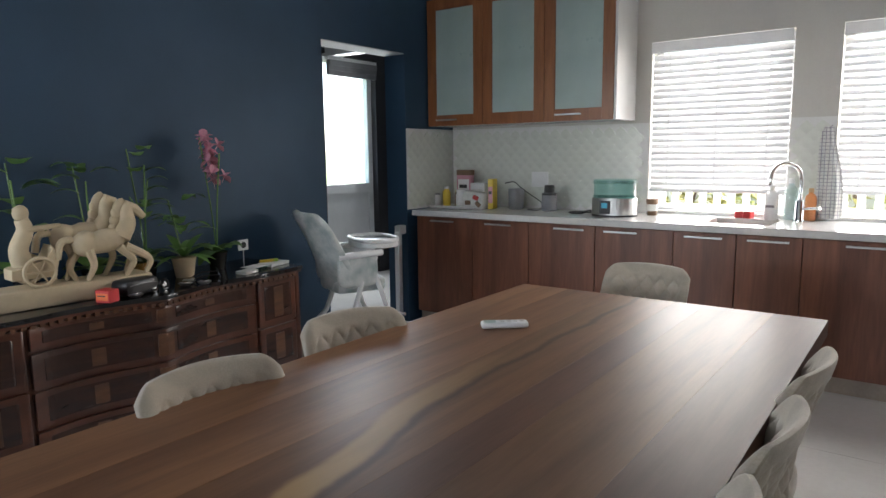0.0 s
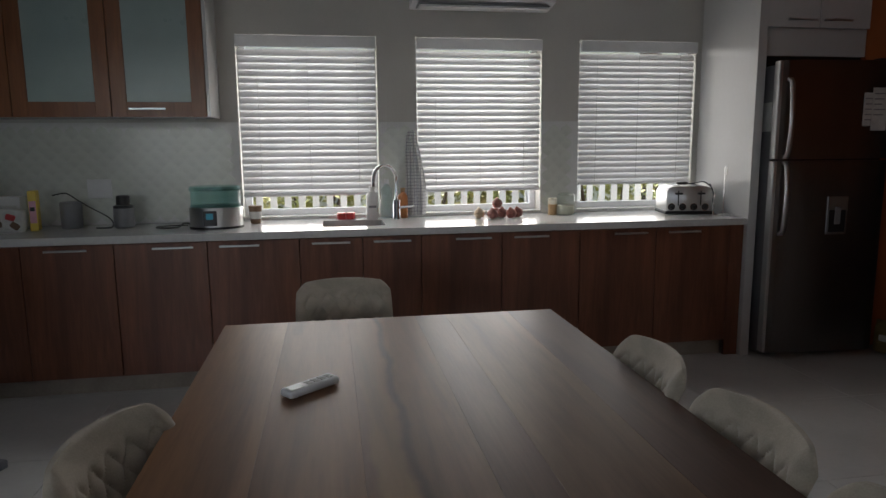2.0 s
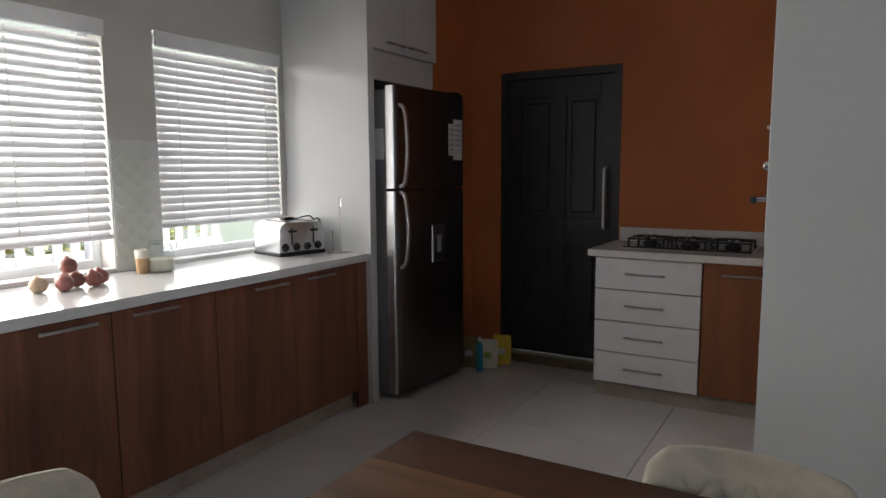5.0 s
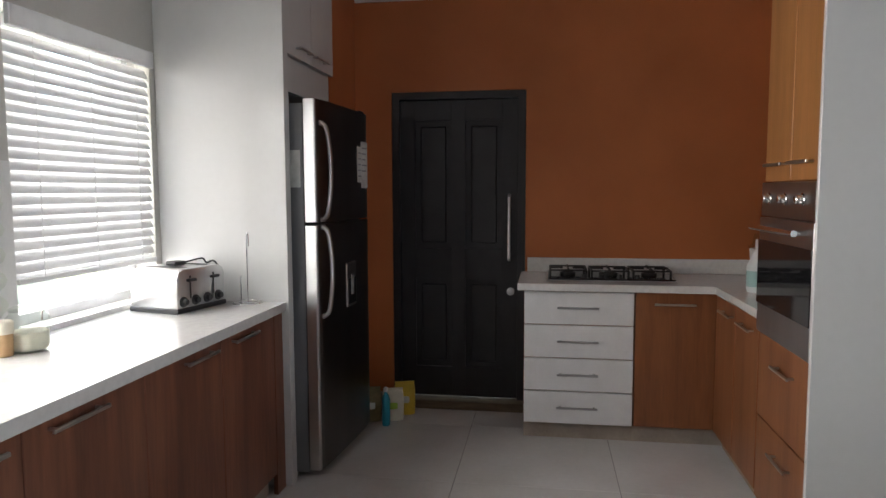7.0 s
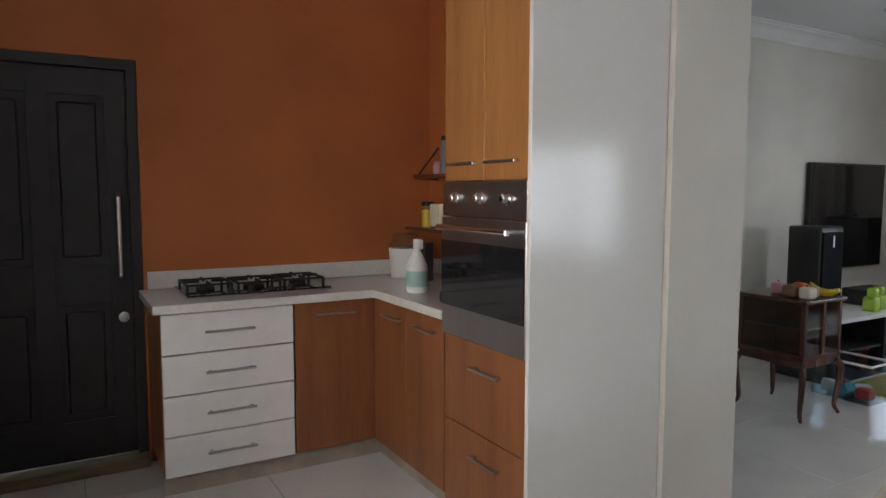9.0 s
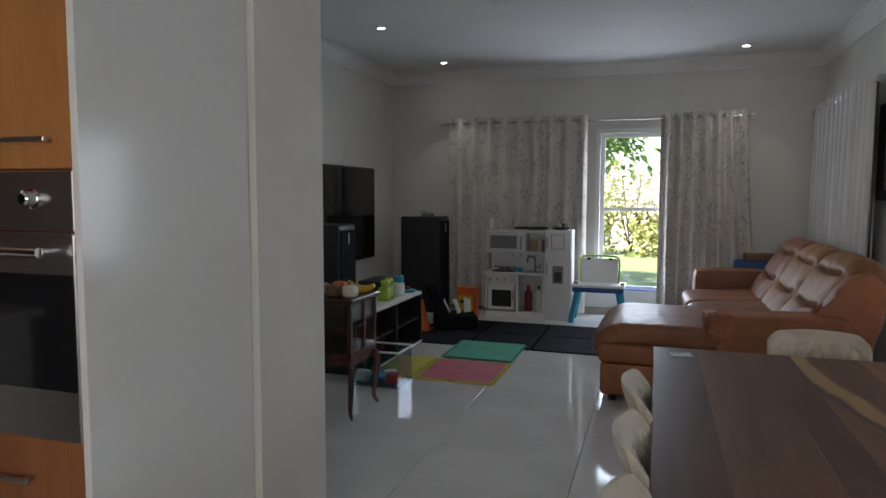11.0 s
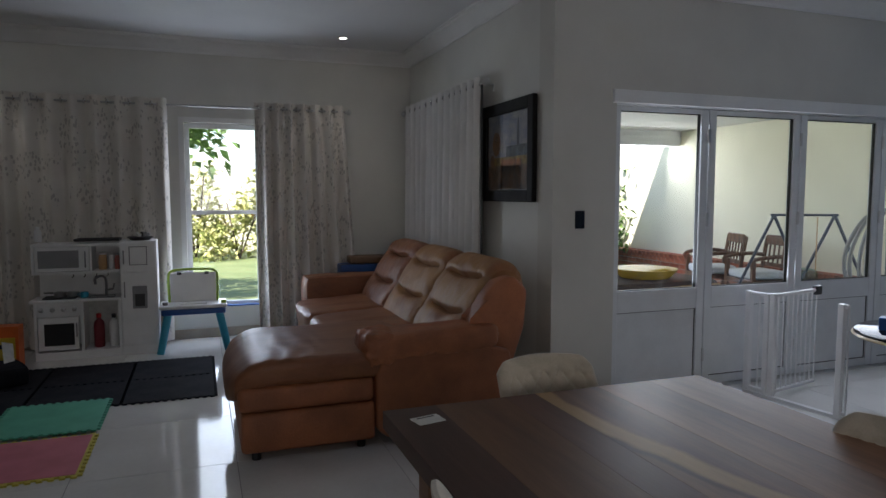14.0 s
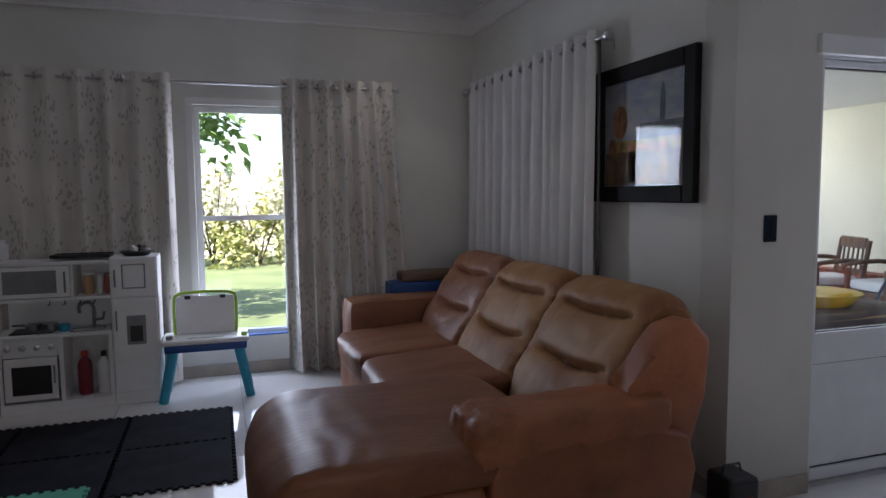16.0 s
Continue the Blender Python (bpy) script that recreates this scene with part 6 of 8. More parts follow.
for q in ((-0.448, -0.40, 0.002, 1.818), (0.40, 0.448, 0.002, 1.818), (-0.40, 0.40, 0.002, 0.05), (-0.40, 0.40, 1.77, 1.818), (-0.40, 0.40, 0.92, 0.96)):
    box(-0.03, 0.03, *q, bm=bm)
part("window_frame", bm, M_ALU, w5)
part("pane", box(-0.003, 0.003, -0.40, 0.40, 0.05, 1.77), M_GLASS, w5).visible_shadow = False


def folding_doors():
    """White aluminium stacking doors: glass above, flat panel below."""
    d = thing("door_3", pose(-0.05, -5.92, 0), "white aluminium folding doors with glazed upper halves, closed", "door", kind="structure")
    xs = (0.968, 0.15, -0.725, -1.60, -2.095)
    part("head_frame", box(-2.098, 0.968, -0.045, 0.045, 2.042, 2.068), M_ALU, d)
    part("track", box(-2.098, 0.968, -0.045, 0.045, -0.004, 0.018), M_STEEL, d)
    for b, a in zip(xs, xs[1:]):
        w = b - a
        bm = bmesh.new()
        t = 0.068
        for q in ((a + 0.003, a + t, 0.02, 2.038), (b - t, b - 0.003, 0.02, 2.038), (a + t, b - t, 0.02, 0.08), (a + t, b - t, 0.60, 0.752), (a + t, b - t, 2.006, 2.038)):
            box(q[0], q[1], -0.025, 0.025, q[2], q[3], 0.002, 1, bm)
        leaf = part("leaf", bm, M_ALU, d)
        part("lower_panel", box(a + t, b - t, -0.008, 0.008, 0.08, 0.60), M_ALU, leaf)
        for q in ((a + t, b - t, 0.080, 0.086), (a + t, b - t, 0.594, 0.600), (a + t, a + t + 0.005, 0.086, 0.594), (b - t - 0.005, b - t, 0.086, 0.594),
                  (a + t, b - t, 0.752, 0.758), (a + t, b - t, 2.000, 2.006), (a + t, a + t + 0.005, 0.758, 2.0), (b - t - 0.005, b - t, 0.758, 2.0)):
            part("gasket", box(q[0], q[1], -0.012, 0.012, q[2], q[3]), M_BLACK, leaf, "thin black rubber gasket")
        p = part("pane", box(a + t, b - t, -0.004, 0.004, 0.758, 2.0), M_GLASS, leaf)
        p.visible_shadow = False
        for z in (0.25, 1.25, 1.85):
            part("hinge", box(a - 0.012, a + 0.012, 0.026, 0.036, z - 0.05, z + 0.05, 0.003, 1), M_STEEL, leaf)


folding_doors()
tagged(part("door_head_trim", box(-2.2, 0.958, -5.844, -5.815, 2.045, 2.134, 0.004, 1), M_CORNICE), kind="structure")
sw = thing("light_switch", pose(1.195, -5.845, 1.265), "black glossy light switch plate on the beige wall", "switch")
part("plate", box(-0.037, 0.037, 0, 0.008, -0.06, 0.06, 0.003, 1), M_GLOSSBLACK, sw)
part("rocker", box(-0.025, 0.0, 0.0085, 0.012, -0.04, 0.04, 0.002, 1), M_GLOSSBLACK, sw)

# cornice: a stepped cove run round the living room and dining area
PROFILE = [(0, -0.135), (0.012, -0.135), (0.016, -0.115), (0.03, -0.105), (0.05, -0.07), (0.085, -0.035), (0.10, -0.03), (0.105, -0.012), (0.125, -0.010), (0.125, 0.0), (0, 0.0)]


def cornice(x0, y0, x1, y1, nx, ny, top=H):
    """A run of cornice from one corner to the next; nx, ny: the way into the room."""
    bm = bmesh.new()
    ends = []
    for (x, y), s in (((x0, y0), 0), ((x1, y1), 1)):
        ends.append([bm.verts.new((x + nx * a, y + ny * a, top - 0.001 + z)) for a, z in PROFILE])
    n = len(PROFILE)
    for k in range(n):
        bm.faces.new((ends[0][k], ends[0][(k + 1) % n], ends[1][(k + 1) % n], ends[1][k]))
    bm.faces.new(ends[0])
    bm.faces.new(ends[1][::-1])
    bmesh.ops.recalc_face_normals(bm, faces=bm.faces[:])
    tagged(part("cornice", bm, M_CORNICE, smooth=True), kind="structure")


for run in ((1.401, -8.994, 6.309, -8.994, 0, 1), (6.309, -8.99, 6.309, -3.241, -1, 0), (1.401, -8.99, 1.401, -5.845, 1, 0), (-2.4, -5.844, 1.525, -5.844, 0, 1),
            (4.272, -3.241, 6.31, -3.241, 0, -1), (-0.049, -3.7, -0.049, 0.64, 1, 0), (6.199, -2.77, 6.199, 0.02, -1, 0, 2.80), (4.95, -2.776, 6.19, -2.776, 0, 1, 2.80)):
    cornice(*run)

M_LAMP = glow("lamp_glass", (1, 0.97, 0.9), 14)
for x, y in ((5.43, -8.38), (5.49, -6.69), (2.24, -8.43), (2.25, -6.66)):
    l = thing("downlight", pose(x, y, H), "small round recessed ceiling downlight, lit", "downlight", "living room downlights")
    part("rim", lathe([(0.048, -0.002), (0.046, -0.008), (0.034, -0.008), (0.032, -0.003)], 24), M_CHROME, l, smooth=True)
    part("lamp", lathe([(0.030, -0.006), (0.030, -0.004)], 20), M_LAMP, l)
    lm = new("downlight_beam", bpy.data.lights.new("downlight_beam", "SPOT"))
    lm.data.energy, lm.data.spot_size, lm.data.color, lm.data.shadow_soft_size = 1.6, radians(80), (1, 0.96, 0.90), 0.03
    lm.matrix_world = look((x, y, H - 0.02), (x, y, 0))

# skirting
for x0, x1, y0, y1 in ((1.402, 6.308, -8.994, -8.98), (1.402, 1.416, -8.975, -5.847), (6.295, 6.308, -8.975, -3.25), (0.925, 1.40, -5.844, -5.83), (-0.049, -0.035, -3.69, -0.88)):
    tagged(part("skirting", box(x0, x1, y0, y1, 0.0, 0.095, 0.003, 1), M_SKIRT), kind="structure")


# ---- curtains ----
def printed_cloth(name, base, ink):
    """Woven curtain cloth with a vertical silky stripe and scattered grey leaf sprigs."""
    m = material(name, base, 0.75, vary=0.06, scale=3, fine=300, bump=0.08, sheen=0.2)
    n, l = m.node_tree.nodes, m.node_tree.links
    tc = n["Texture Coordinate"]
    mp, vo, lt, ns, gt, mul, mx = (n.new("ShaderNodeMapping"), n.new("ShaderNodeTexVoronoi"), n.new("ShaderNodeMath"), n.new("ShaderNodeTexNoise"),
                                   n.new("ShaderNodeMath"), n.new("ShaderNodeMath"), n.new("ShaderNodeMix"))
    ns.inputs["Scale"].default_value = 5.0
    l.new(tc.outputs["Object"], ns.inputs["Vector"])
    gt.operation, gt.inputs[1].default_value = "GREATER_THAN", 0.50
    l.new(ns.outputs[0], gt.inputs[0])
    l.new(tc.outputs["Object"], mp.inputs[0])
    mp.inputs["Scale"].default_value = (7.5, 0.8, 3.2)
    mp.inputs["Rotation"].default_value = (0, 0.65, 0)
    mp2, vo2, lt2, either = n.new("ShaderNodeMapping"), n.new("ShaderNodeTexVoronoi"), n.new("ShaderNodeMath"), n.new("ShaderNodeMath")
    l.new(tc.outputs["Object"], mp2.inputs[0])
    mp2.inputs["Scale"].default_value, mp2.inputs["Rotation"].default_value = (7.5, 0.8, 3.2), (0, -0.65, 0)
    for m_, v_, t_ in ((mp, vo, lt), (mp2, vo2, lt2)):
        l.new(m_.outputs[0], v_.inputs["Vector"])
        t_.operation, t_.inputs[1].default_value = "LESS_THAN", 0.30
        l.new(v_.outputs["Distance"], t_.inputs[0])
    either.operation = "MAXIMUM"
    l.new(lt.outputs[0], either.inputs[0])
    l.new(lt2.outputs[0], either.inputs[1])
    mul.operation = "MULTIPLY"
    l.new(either.outputs[0], mul.inputs[0])
    l.new(gt.outputs[0], mul.inputs[1])
    sc = n.new("ShaderNodeMath")
    sc.operation, sc.inputs[1].default_value = "MULTIPLY", 0.5
    l.new(mul.outputs[0], sc.inputs[0])
    mx.data_type = "RGBA"
    l.new(n["Principled BSDF"].inputs["Base Color"].links[0].from_socket, mx.inputs[6])
    mx.inputs[7].default_value = (*ink, 1)
    l.new(sc.outputs[0], mx.inputs[0])
    l.new(mx.outputs[2], n["Principled BSDF"].inputs["Base Color"])
    return m


M_CURTAIN = printed_cloth("leaf_print_curtain", (0.68, 0.64, 0.59), (0.20, 0.185, 0.17))
M_SHEER = material("plain_white_curtain", (0.70, 0.69, 0.68), 0.8, vary=0.05, scale=3, fine=300, bump=0.08, sheen=0.2)


def curtain(name, m, width, z0, z1, folds, depth, mat, label, flare=0.0, seed=0, rings=True, lean=0.0):
    """An eyelet curtain: deep soft folds, thickness and a hem. Local x along the rod, y off the wall."""
    c = thing(name, m, label, "curtain", "living room curtains")
    rnd = random.Random(seed)
    nx, nz = folds * 14, 26
    phase = [rnd.uniform(-0.5, 0.5) for _ in range(folds + 2)]
    bm = bmesh.new()
    grid = []
    for j in range(nz + 1):
        v = j / nz
        row = []
        for i in range(nx + 1):
            u = i / nx
            k = u * folds
            ph = phase[int(k)] * (1 - (k % 1)) + phase[int(k) + 1] * (k % 1)
            amp = depth * (0.55 + 0.45 * v) * (1 + 0.35 * ph)
            x = u * width * (1 + flare * v) + 0.02 * v * ph + lean * (1 - u) ** 2 * v
            y = amp * math.sin(k * math.tau + ph * 0.9 * v) + 0.25 * amp * math.sin(k * math.tau * 2.3 + 5 * v + seed) * v
            row.append((x, y, z1 - v * (z1 - z0)))
        grid.append(row)
    for off in (0.0, 0.005):
        vs = [[bm.verts.new((x, y + off, z)) for x, y, z in r] for r in grid]
        for a, b in zip(vs, vs[1:]):
            for i in range(nx):
                f = (a[i], a[i + 1], b[i + 1], b[i])
                bm.faces.new(f if off == 0.0 else f[::-1])
    bmesh.ops.recalc_face_normals(bm, faces=bm.faces[:])
    part("cloth", bm, mat, c, smooth=True)
    if rings:
        ring = None
        for k in range(folds * 2):
            x = width * (k + 0.5) / (folds * 2)
            pm = pose(x, 0.0, z1 - 0.055, 90, 0, 90 + (25 if k % 2 else -25))
            if ring is None:
                ring = part("eyelet", lathe([(0.030, -0.004), (0.030, 0.004), (0.022, 0.004), (0.022, -0.004)], 16), M_CHROME, c, smooth=True, m=pm)
            else:
                share(ring, "eyelet", c, pm)
    return c


def rail(m, length, label):
    r = thing("curtain_rail", m, label, "curtain rail", "curtain rails")
    part("pole", rod((0, 0, 0), (length, 0, 0), 0.011), M_DARKSTEEL, r, smooth=True)
    for x, s in ((0, -1), (length, 1)):
        part("finial", lathe([(0.012, 0), (0.02, 0.01), (0.016, 0.02), (0.03, 0.035), (0.03, 0.05), (0.016, 0.062)], 16, m=pose(x, 0, 0, 0, 90 * s)), M_STEEL, r, smooth=True)
        part("bracket", tube([(x - s * 0.06, 0, 0), (x - s * 0.06, -0.10, 0.0), (x - s * 0.06, -0.10, -0.05)], 0.008, 8), M_STEEL, r)


rail(pose(2.14, -8.865, 2.275), 3.43, "dark metal curtain rail with round finials on the end wall")
curtain("curtain", pose(3.84, -8.87, 0), 1.67, 0.03, 2.335, 9, 0.08, M_CURTAIN, "grey leaf-print eyelet curtain, drawn, behind the toy kitchen", 0.0, 3)
curtain("curtain", pose(2.16, -8.87, 0), 0.88, 0.02, 2.335, 7, 0.07, M_CURTAIN, "grey leaf-print eyelet curtain beside the window", 0.0, 8, lean=-0.16)
rail(pose(1.51, -6.72, 2.28, 0, 0, -90), 2.10, "dark metal curtain rail on the picture wall")
curtain("curtain", pose(1.51, -6.80, 0, 0, 0, -90), 0.54, 0.03, 2.335, 4, 0.06, M_SHEER, "plain white eyelet curtain beside the picture", 0.0, 5)
curtain("curtain", pose(1.51, -7.315, 0, 0, 0, -90), 1.47, 0.03, 2.335, 9, 0.055, M_SHEER, "plain white eyelet curtain in the room corner", 0.0, 6)

wand = thing("curtain_wand", pose(1.51, -6.765, 0.34), "thin dark curtain drawing rod hanging beside the white curtain", "curtain rod")
part("rod", rod((0, 0, 0), (0, 0, 1.93), 0.009, seg=8), M_BLACK, wand, smooth=True)
part("clip", box(-0.006, 0.006, -0.006, 0.006, 1.928, 1.95), M_STEEL, wand)

# ---- picture ----
pic = thing("framed_picture", pose(1.402, -6.495, 1.38), "painting of a city tower and balloon in a wide black frame", "picture")
bm = bmesh.new()
for q in ((-0.44, -0.355, 0, 0.735), (0.355, 0.44, 0, 0.735), (-0.355, 0.355, 0, 0.085), (-0.355, 0.355, 0.65, 0.735)):
    box(0.002, 0.04, *q, 0.006, 1, bm)
part("frame", bm, material("black_wood_frame", (0.010, 0.009, 0.009), 0.6, vary=0.1, spec=0.15), pic, "wide black wooden frame")
M_CANVAS = material("painted_sky", (0.20, 0.24, 0.33), 0.6, vary=0.2, scale=5, fine=40, second=(0.38, 0.36, 0.34), stretch=(1, 1, 2.5))
part("canvas", box(0.006, 0.014, -0.354, 0.354, 0.086, 0.649), M_CANVAS, pic)
for nm, y0, y1, z0, z1, c in (("painted_ground", -0.34, 0.34, 0.09, 0.27, (0.20, 0.11, 0.05)), ("painted_street", -0.12, 0.22, 0.10, 0.31, (0.50, 0.17, 0.03)), ("painted_field", -0.30, 0.34, 0.27, 0.33, (0.42, 0.28, 0.06)),
                              ("painted_skyline", -0.02, 0.33, 0.33, 0.41, (0.10, 0.14, 0.17)), ("painted_tower", 0.15, 0.19, 0.33, 0.55, (0.08, 0.11, 0.15))):
    part(nm, box(0.0145, 0.0152 + 0.0004 * (len(nm) - 12), y0, y1, z0, z1), material(nm, c, 0.6, vary=0.35, scale=14, fine=50), pic)
part("painted_spire", prism([(0.15, 0.55), (0.19, 0.55), (0.17, 0.61)], 0.0145, 0.0158, axis="x"), material("spire_paint", (0.08, 0.11, 0.15), 0.6), pic)
for y, z, r in ((-0.20, 0.44, 0.085), (-0.27, 0.30, 0.05)):
    part("painted_balloon", prism([(y + r * 0.8 * math.cos(k * math.tau / 20), z + r * (1.15 if math.sin(k * math.tau / 20) < 0 else 1) * math.sin(k * math.tau / 20)) for k in range(20)], 0.0145, 0.0164, axis="x"), material("balloon_paint", (0.34, 0.16, 0.06), 0.6, vary=0.35, scale=18), pic)
part("glazing", box(0.022, 0.025, -0.354, 0.354, 0.086, 0.649), M_GLASS, pic)

# ---- sofa ----


def wrinkled(bm, amount, scale, seed):
    for v in bm.verts:
        p = v.co * scale + Vector((seed, seed * 2, 0))
        v.co += v.co.normalized() * amount * (noise.noise(p) + 0.5 * noise.noise(p * 2.7))
    return bm


def reclined_back(w, seed):
    """One reclining back: a closed, stuffed profile with two smiling creases across its front."""
    prof = arc([(0.60, 0.40), (0.54, 0.56), (0.45, 0.70), (0.37, 0.83), (0.28, 0.96), (0.16, 1.02), (0.05, 0.96), (0.02, 0.80), (0.08, 0.50), (0.16, 0.22), (0.45, 0.22)], 14)
    n, nu, front_n = len(prof), 44, 70
    mid = sum(prof, Vector((0, 0))) / n
    bm = bmesh.new()
    rings = []
    for i in range(nu + 1):
        u = i / nu * 2 - 1
        ring = []
        for k, p in enumerate(prof):
            s = k / front_n
            q = Vector((p.x, 0, p.y))
            c = Vector((mid.x, 0, mid.y))
            shrink = 1 - 0.16 * abs(u) ** 10 - 0.03 * abs(u) ** 3
            q = c + (q - c) * shrink
            if s < 1.05:
                nrm = Vector((0.86, 0, 0.5))
                d = 0.0
                for centre in (0.36, 0.70):
                    x = (s - centre - 0.05 * u * u + 0.02 * noise.noise(Vector((u * 2, seed, centre)))) / 0.020
                    d -= 0.055 * math.exp(-x * x) * max(0.0, 1 - abs(u / 0.80) ** 6) + 0.008 * math.exp(-x * x / 9)
                d += 0.007 * abs(math.sin(math.pi * (s - 0.02) * 2.94)) + 0.010 * noise.noise(Vector((u * 3, s * 6, seed)))
                d += 0.005 * noise.noise(Vector((u * 14, s * 9, seed)))
                q += nrm * d
            ring.append(bm.verts.new((q.x, u * w / 2 * (1 - 0.01 * math.sin(k)), q.z)))
        rings.append(ring)
    for a_, b_ in zip(rings, rings[1:]):
        for k in range(n):
            bm.faces.new((a_[k], a_[(k + 1) % n], b_[(k + 1) % n], b_[k]))
    bm.faces.new(rings[0])
    bm.faces.new(rings[-1][::-1])
    bmesh.ops.recalc_face_normals(bm, faces=bm.faces[:])
    return bm


def sofa():
    """A reclining sofa along the picture wall with a chaise at its near end; local origin at that end's outer back corner."""
    s = thing("sofa", pose(1.60, -5.55, 0), "tan leather reclining sofa with chaise and pillowed backs", "sofa")
    side = [(0.26, 0.05), (1.00, 0.05), (1.06, 0.10), (1.07, 0.42), (1.03, 0.52), (0.90, 0.555), (0.45, 0.56), (0.24, 0.50), (0.20, 0.36)]
    part("side_panel", prism(side, -0.17, 0.0, 0.02, 3, axis="y"), M_LEATHER, s, "smooth tan leather side panel", smooth=True)
    arm = pillow(0.82, 0.29, 0.16, 0.75, 22)
    part("armrest", wrinkled(wrinkled(arm, 0.010, 7, 1), 0.007, 16, 5), M_LEATHER, s, "padded wrinkled armrest", smooth=True, m=pose(0.70, -0.13, 0.578, 0, 2))
    part("armrest_front", wrinkled(wrinkled(pillow(0.20, 0.29, 0.21, 0.85, 18), 0.014, 9, 4), 0.012, 22, 6), M_LEATHER, s, "gathered armrest front", smooth=True, m=pose(1.04, -0.13, 0.560))
    part("chaise_base", box(1.07, 1.80, -1.00, -0.012, 0.05, 0.27, 0.025, 3), M_LEATHER, s, smooth=True)
    part("chaise_band", wrinkled(box(1.075, 1.815, -1.005, -0.006, 0.272, 0.41, 0.035, 3), 0.004, 4, 2), M_LEATHER, s, smooth=True)
    ch = pillow(1.12, 0.99, 0.16, 0.6, 44, square=5)
    for v in ch.verts:
        if v.co.z > 0:
            v.co.z += 0.004 * math.sin(v.co.x * 60 + 5 * noise.noise(v.co * 4)) * (0.6 + noise.noise(v.co * 2.3)) * (0.4 + max(0, v.co.x)) + 0.005 * noise.noise(v.co * 3)
        if v.co.x > 0.34:
            v.co.z -= 0.13 * ((v.co.x - 0.34) / 0.22) ** 2
            v.co.x += 0.02
    part("chaise_cushion", ch, M_LEATHER3, s, "creased chaise cushion", smooth=True, m=pose(1.29, -0.50, 0.475))
    part("seat_base", box(0.30, 1.04, -3.05, -1.0, 0.05, 0.30, 0.03, 3), M_LEATHER, s, smooth=True)
    for k in range(2):
        y = -1.40 - 0.80 * k
        c = pillow(0.86, 0.79, 0.20, 0.65, 14, square=5)
        part("seat_cushion", wrinkled(c, 0.016, 5, 3 + k), M_LEATHER3, s, smooth=True, m=pose(0.76, y, 0.395, 0, 3))
        part("footrest_panel", pillow(0.12, 0.78, 0.30, 0.6, 8), M_LEATHER, s, smooth=True, m=pose(1.10, y, 0.22))
    # the farthest back takes the darker leather as painted shade
    for k, (y0, y1) in enumerate(((-0.20, -1.0), (-1.0, -1.80), (-1.80, -2.60))):
        part("backrest", reclined_back(abs(y1 - y0) - 0.004, k), M_LEATHER2 if k < 2 else M_LEATHER3, s, "pillowed leather backrest with deep creases", smooth=True, m=pose(0, (y0 + y1) / 2, 0))
    wing = [(0.54, 0.56), (0.45, 0.68), (0.38, 0.82), (0.30, 0.91), (0.18, 0.94), (0.09, 0.85), (0.11, 0.62), (0.22, 0.30), (0.44, 0.30)]
    part("back_wing", prism(wing, -0.20, -0.06, 0.03, 3, axis="y"), M_LEATHER, s, "outer wing of the backrest", smooth=True)
    # darker leather here too: the far arm's shade is in its colour
    part("far_arm", wrinkled(pillow(0.92, 0.32, 0.62, 0.45, 12, square=6), 0.01, 4, 8), M_LEATHER3, s, smooth=True, m=pose(0.62, -2.78, 0.36))
    for x, y in ((1.72, -0.08), (1.72, -0.92), (1.14, -0.08), (0.34, -0.1), (0.95, -2.85), (0.35, -2.85)):
        part("foot", rod((x, y, 0), (x, y, 0.055), 0.025), M_BLACK, s)


sofa()
sd = thing("side_box", pose(1.9, -8.725, 0), "dark blue storage box with folded blanket behind the sofa arm", "box")
part("body", box(-0.3, 0.35, -0.13, 0.10, 0, 0.72, 0.01), M_BLUEP, sd)
part("blanket", box(-0.22, 0.25, -0.12, 0.09, 0.722, 0.80, 0.02, 3), M_BROWN, sd, smooth=True)
bx = thing("black_case", pose(1.50, -5.70, 0), "small black and red case on the floor behind the sofa", "case")
part("body", box(-0.08, 0.07, -0.08, 0.08, 0, 0.24, 0.02, 3), M_BLACK, bx)
part("badge", box(-0.04, 0.03, 0.081, 0.086, 0.08, 0.16, 0.002, 1), M_RED, bx, "red plastic badge")
part("wheel", rod((0.02, -0.075, 0.03), (0.02, 0.085, 0.03), 0.03), M_RED, bx)
part("handle", tube([(-0.05, 0, 0.238), (-0.04, 0, 0.275), (0.04, 0, 0.275), (0.05, 0, 0.238)], 0.006, 6), M_BLACK, bx)

# ---- mats ----
M_FOAMB = material("black_foam_mat", (0.014, 0.015, 0.02), 0.9, spec=0.15, vary=0.12, fine=220, bump=0.15)
M_FOAMG = material("green_foam_mat", (0.08, 0.36, 0.24), 0.7, vary=0.06, fine=220, bump=0.12)
M_FOAMP = material("pink_foam_mat", (0.55, 0.16, 0.20), 0.7, vary=0.06, fine=220, bump=0.12)
M_FOAMY = material("yellow_foam_mat", (0.58, 0.50, 0.08), 0.7, vary=0.06, fine=220, bump=0.12)


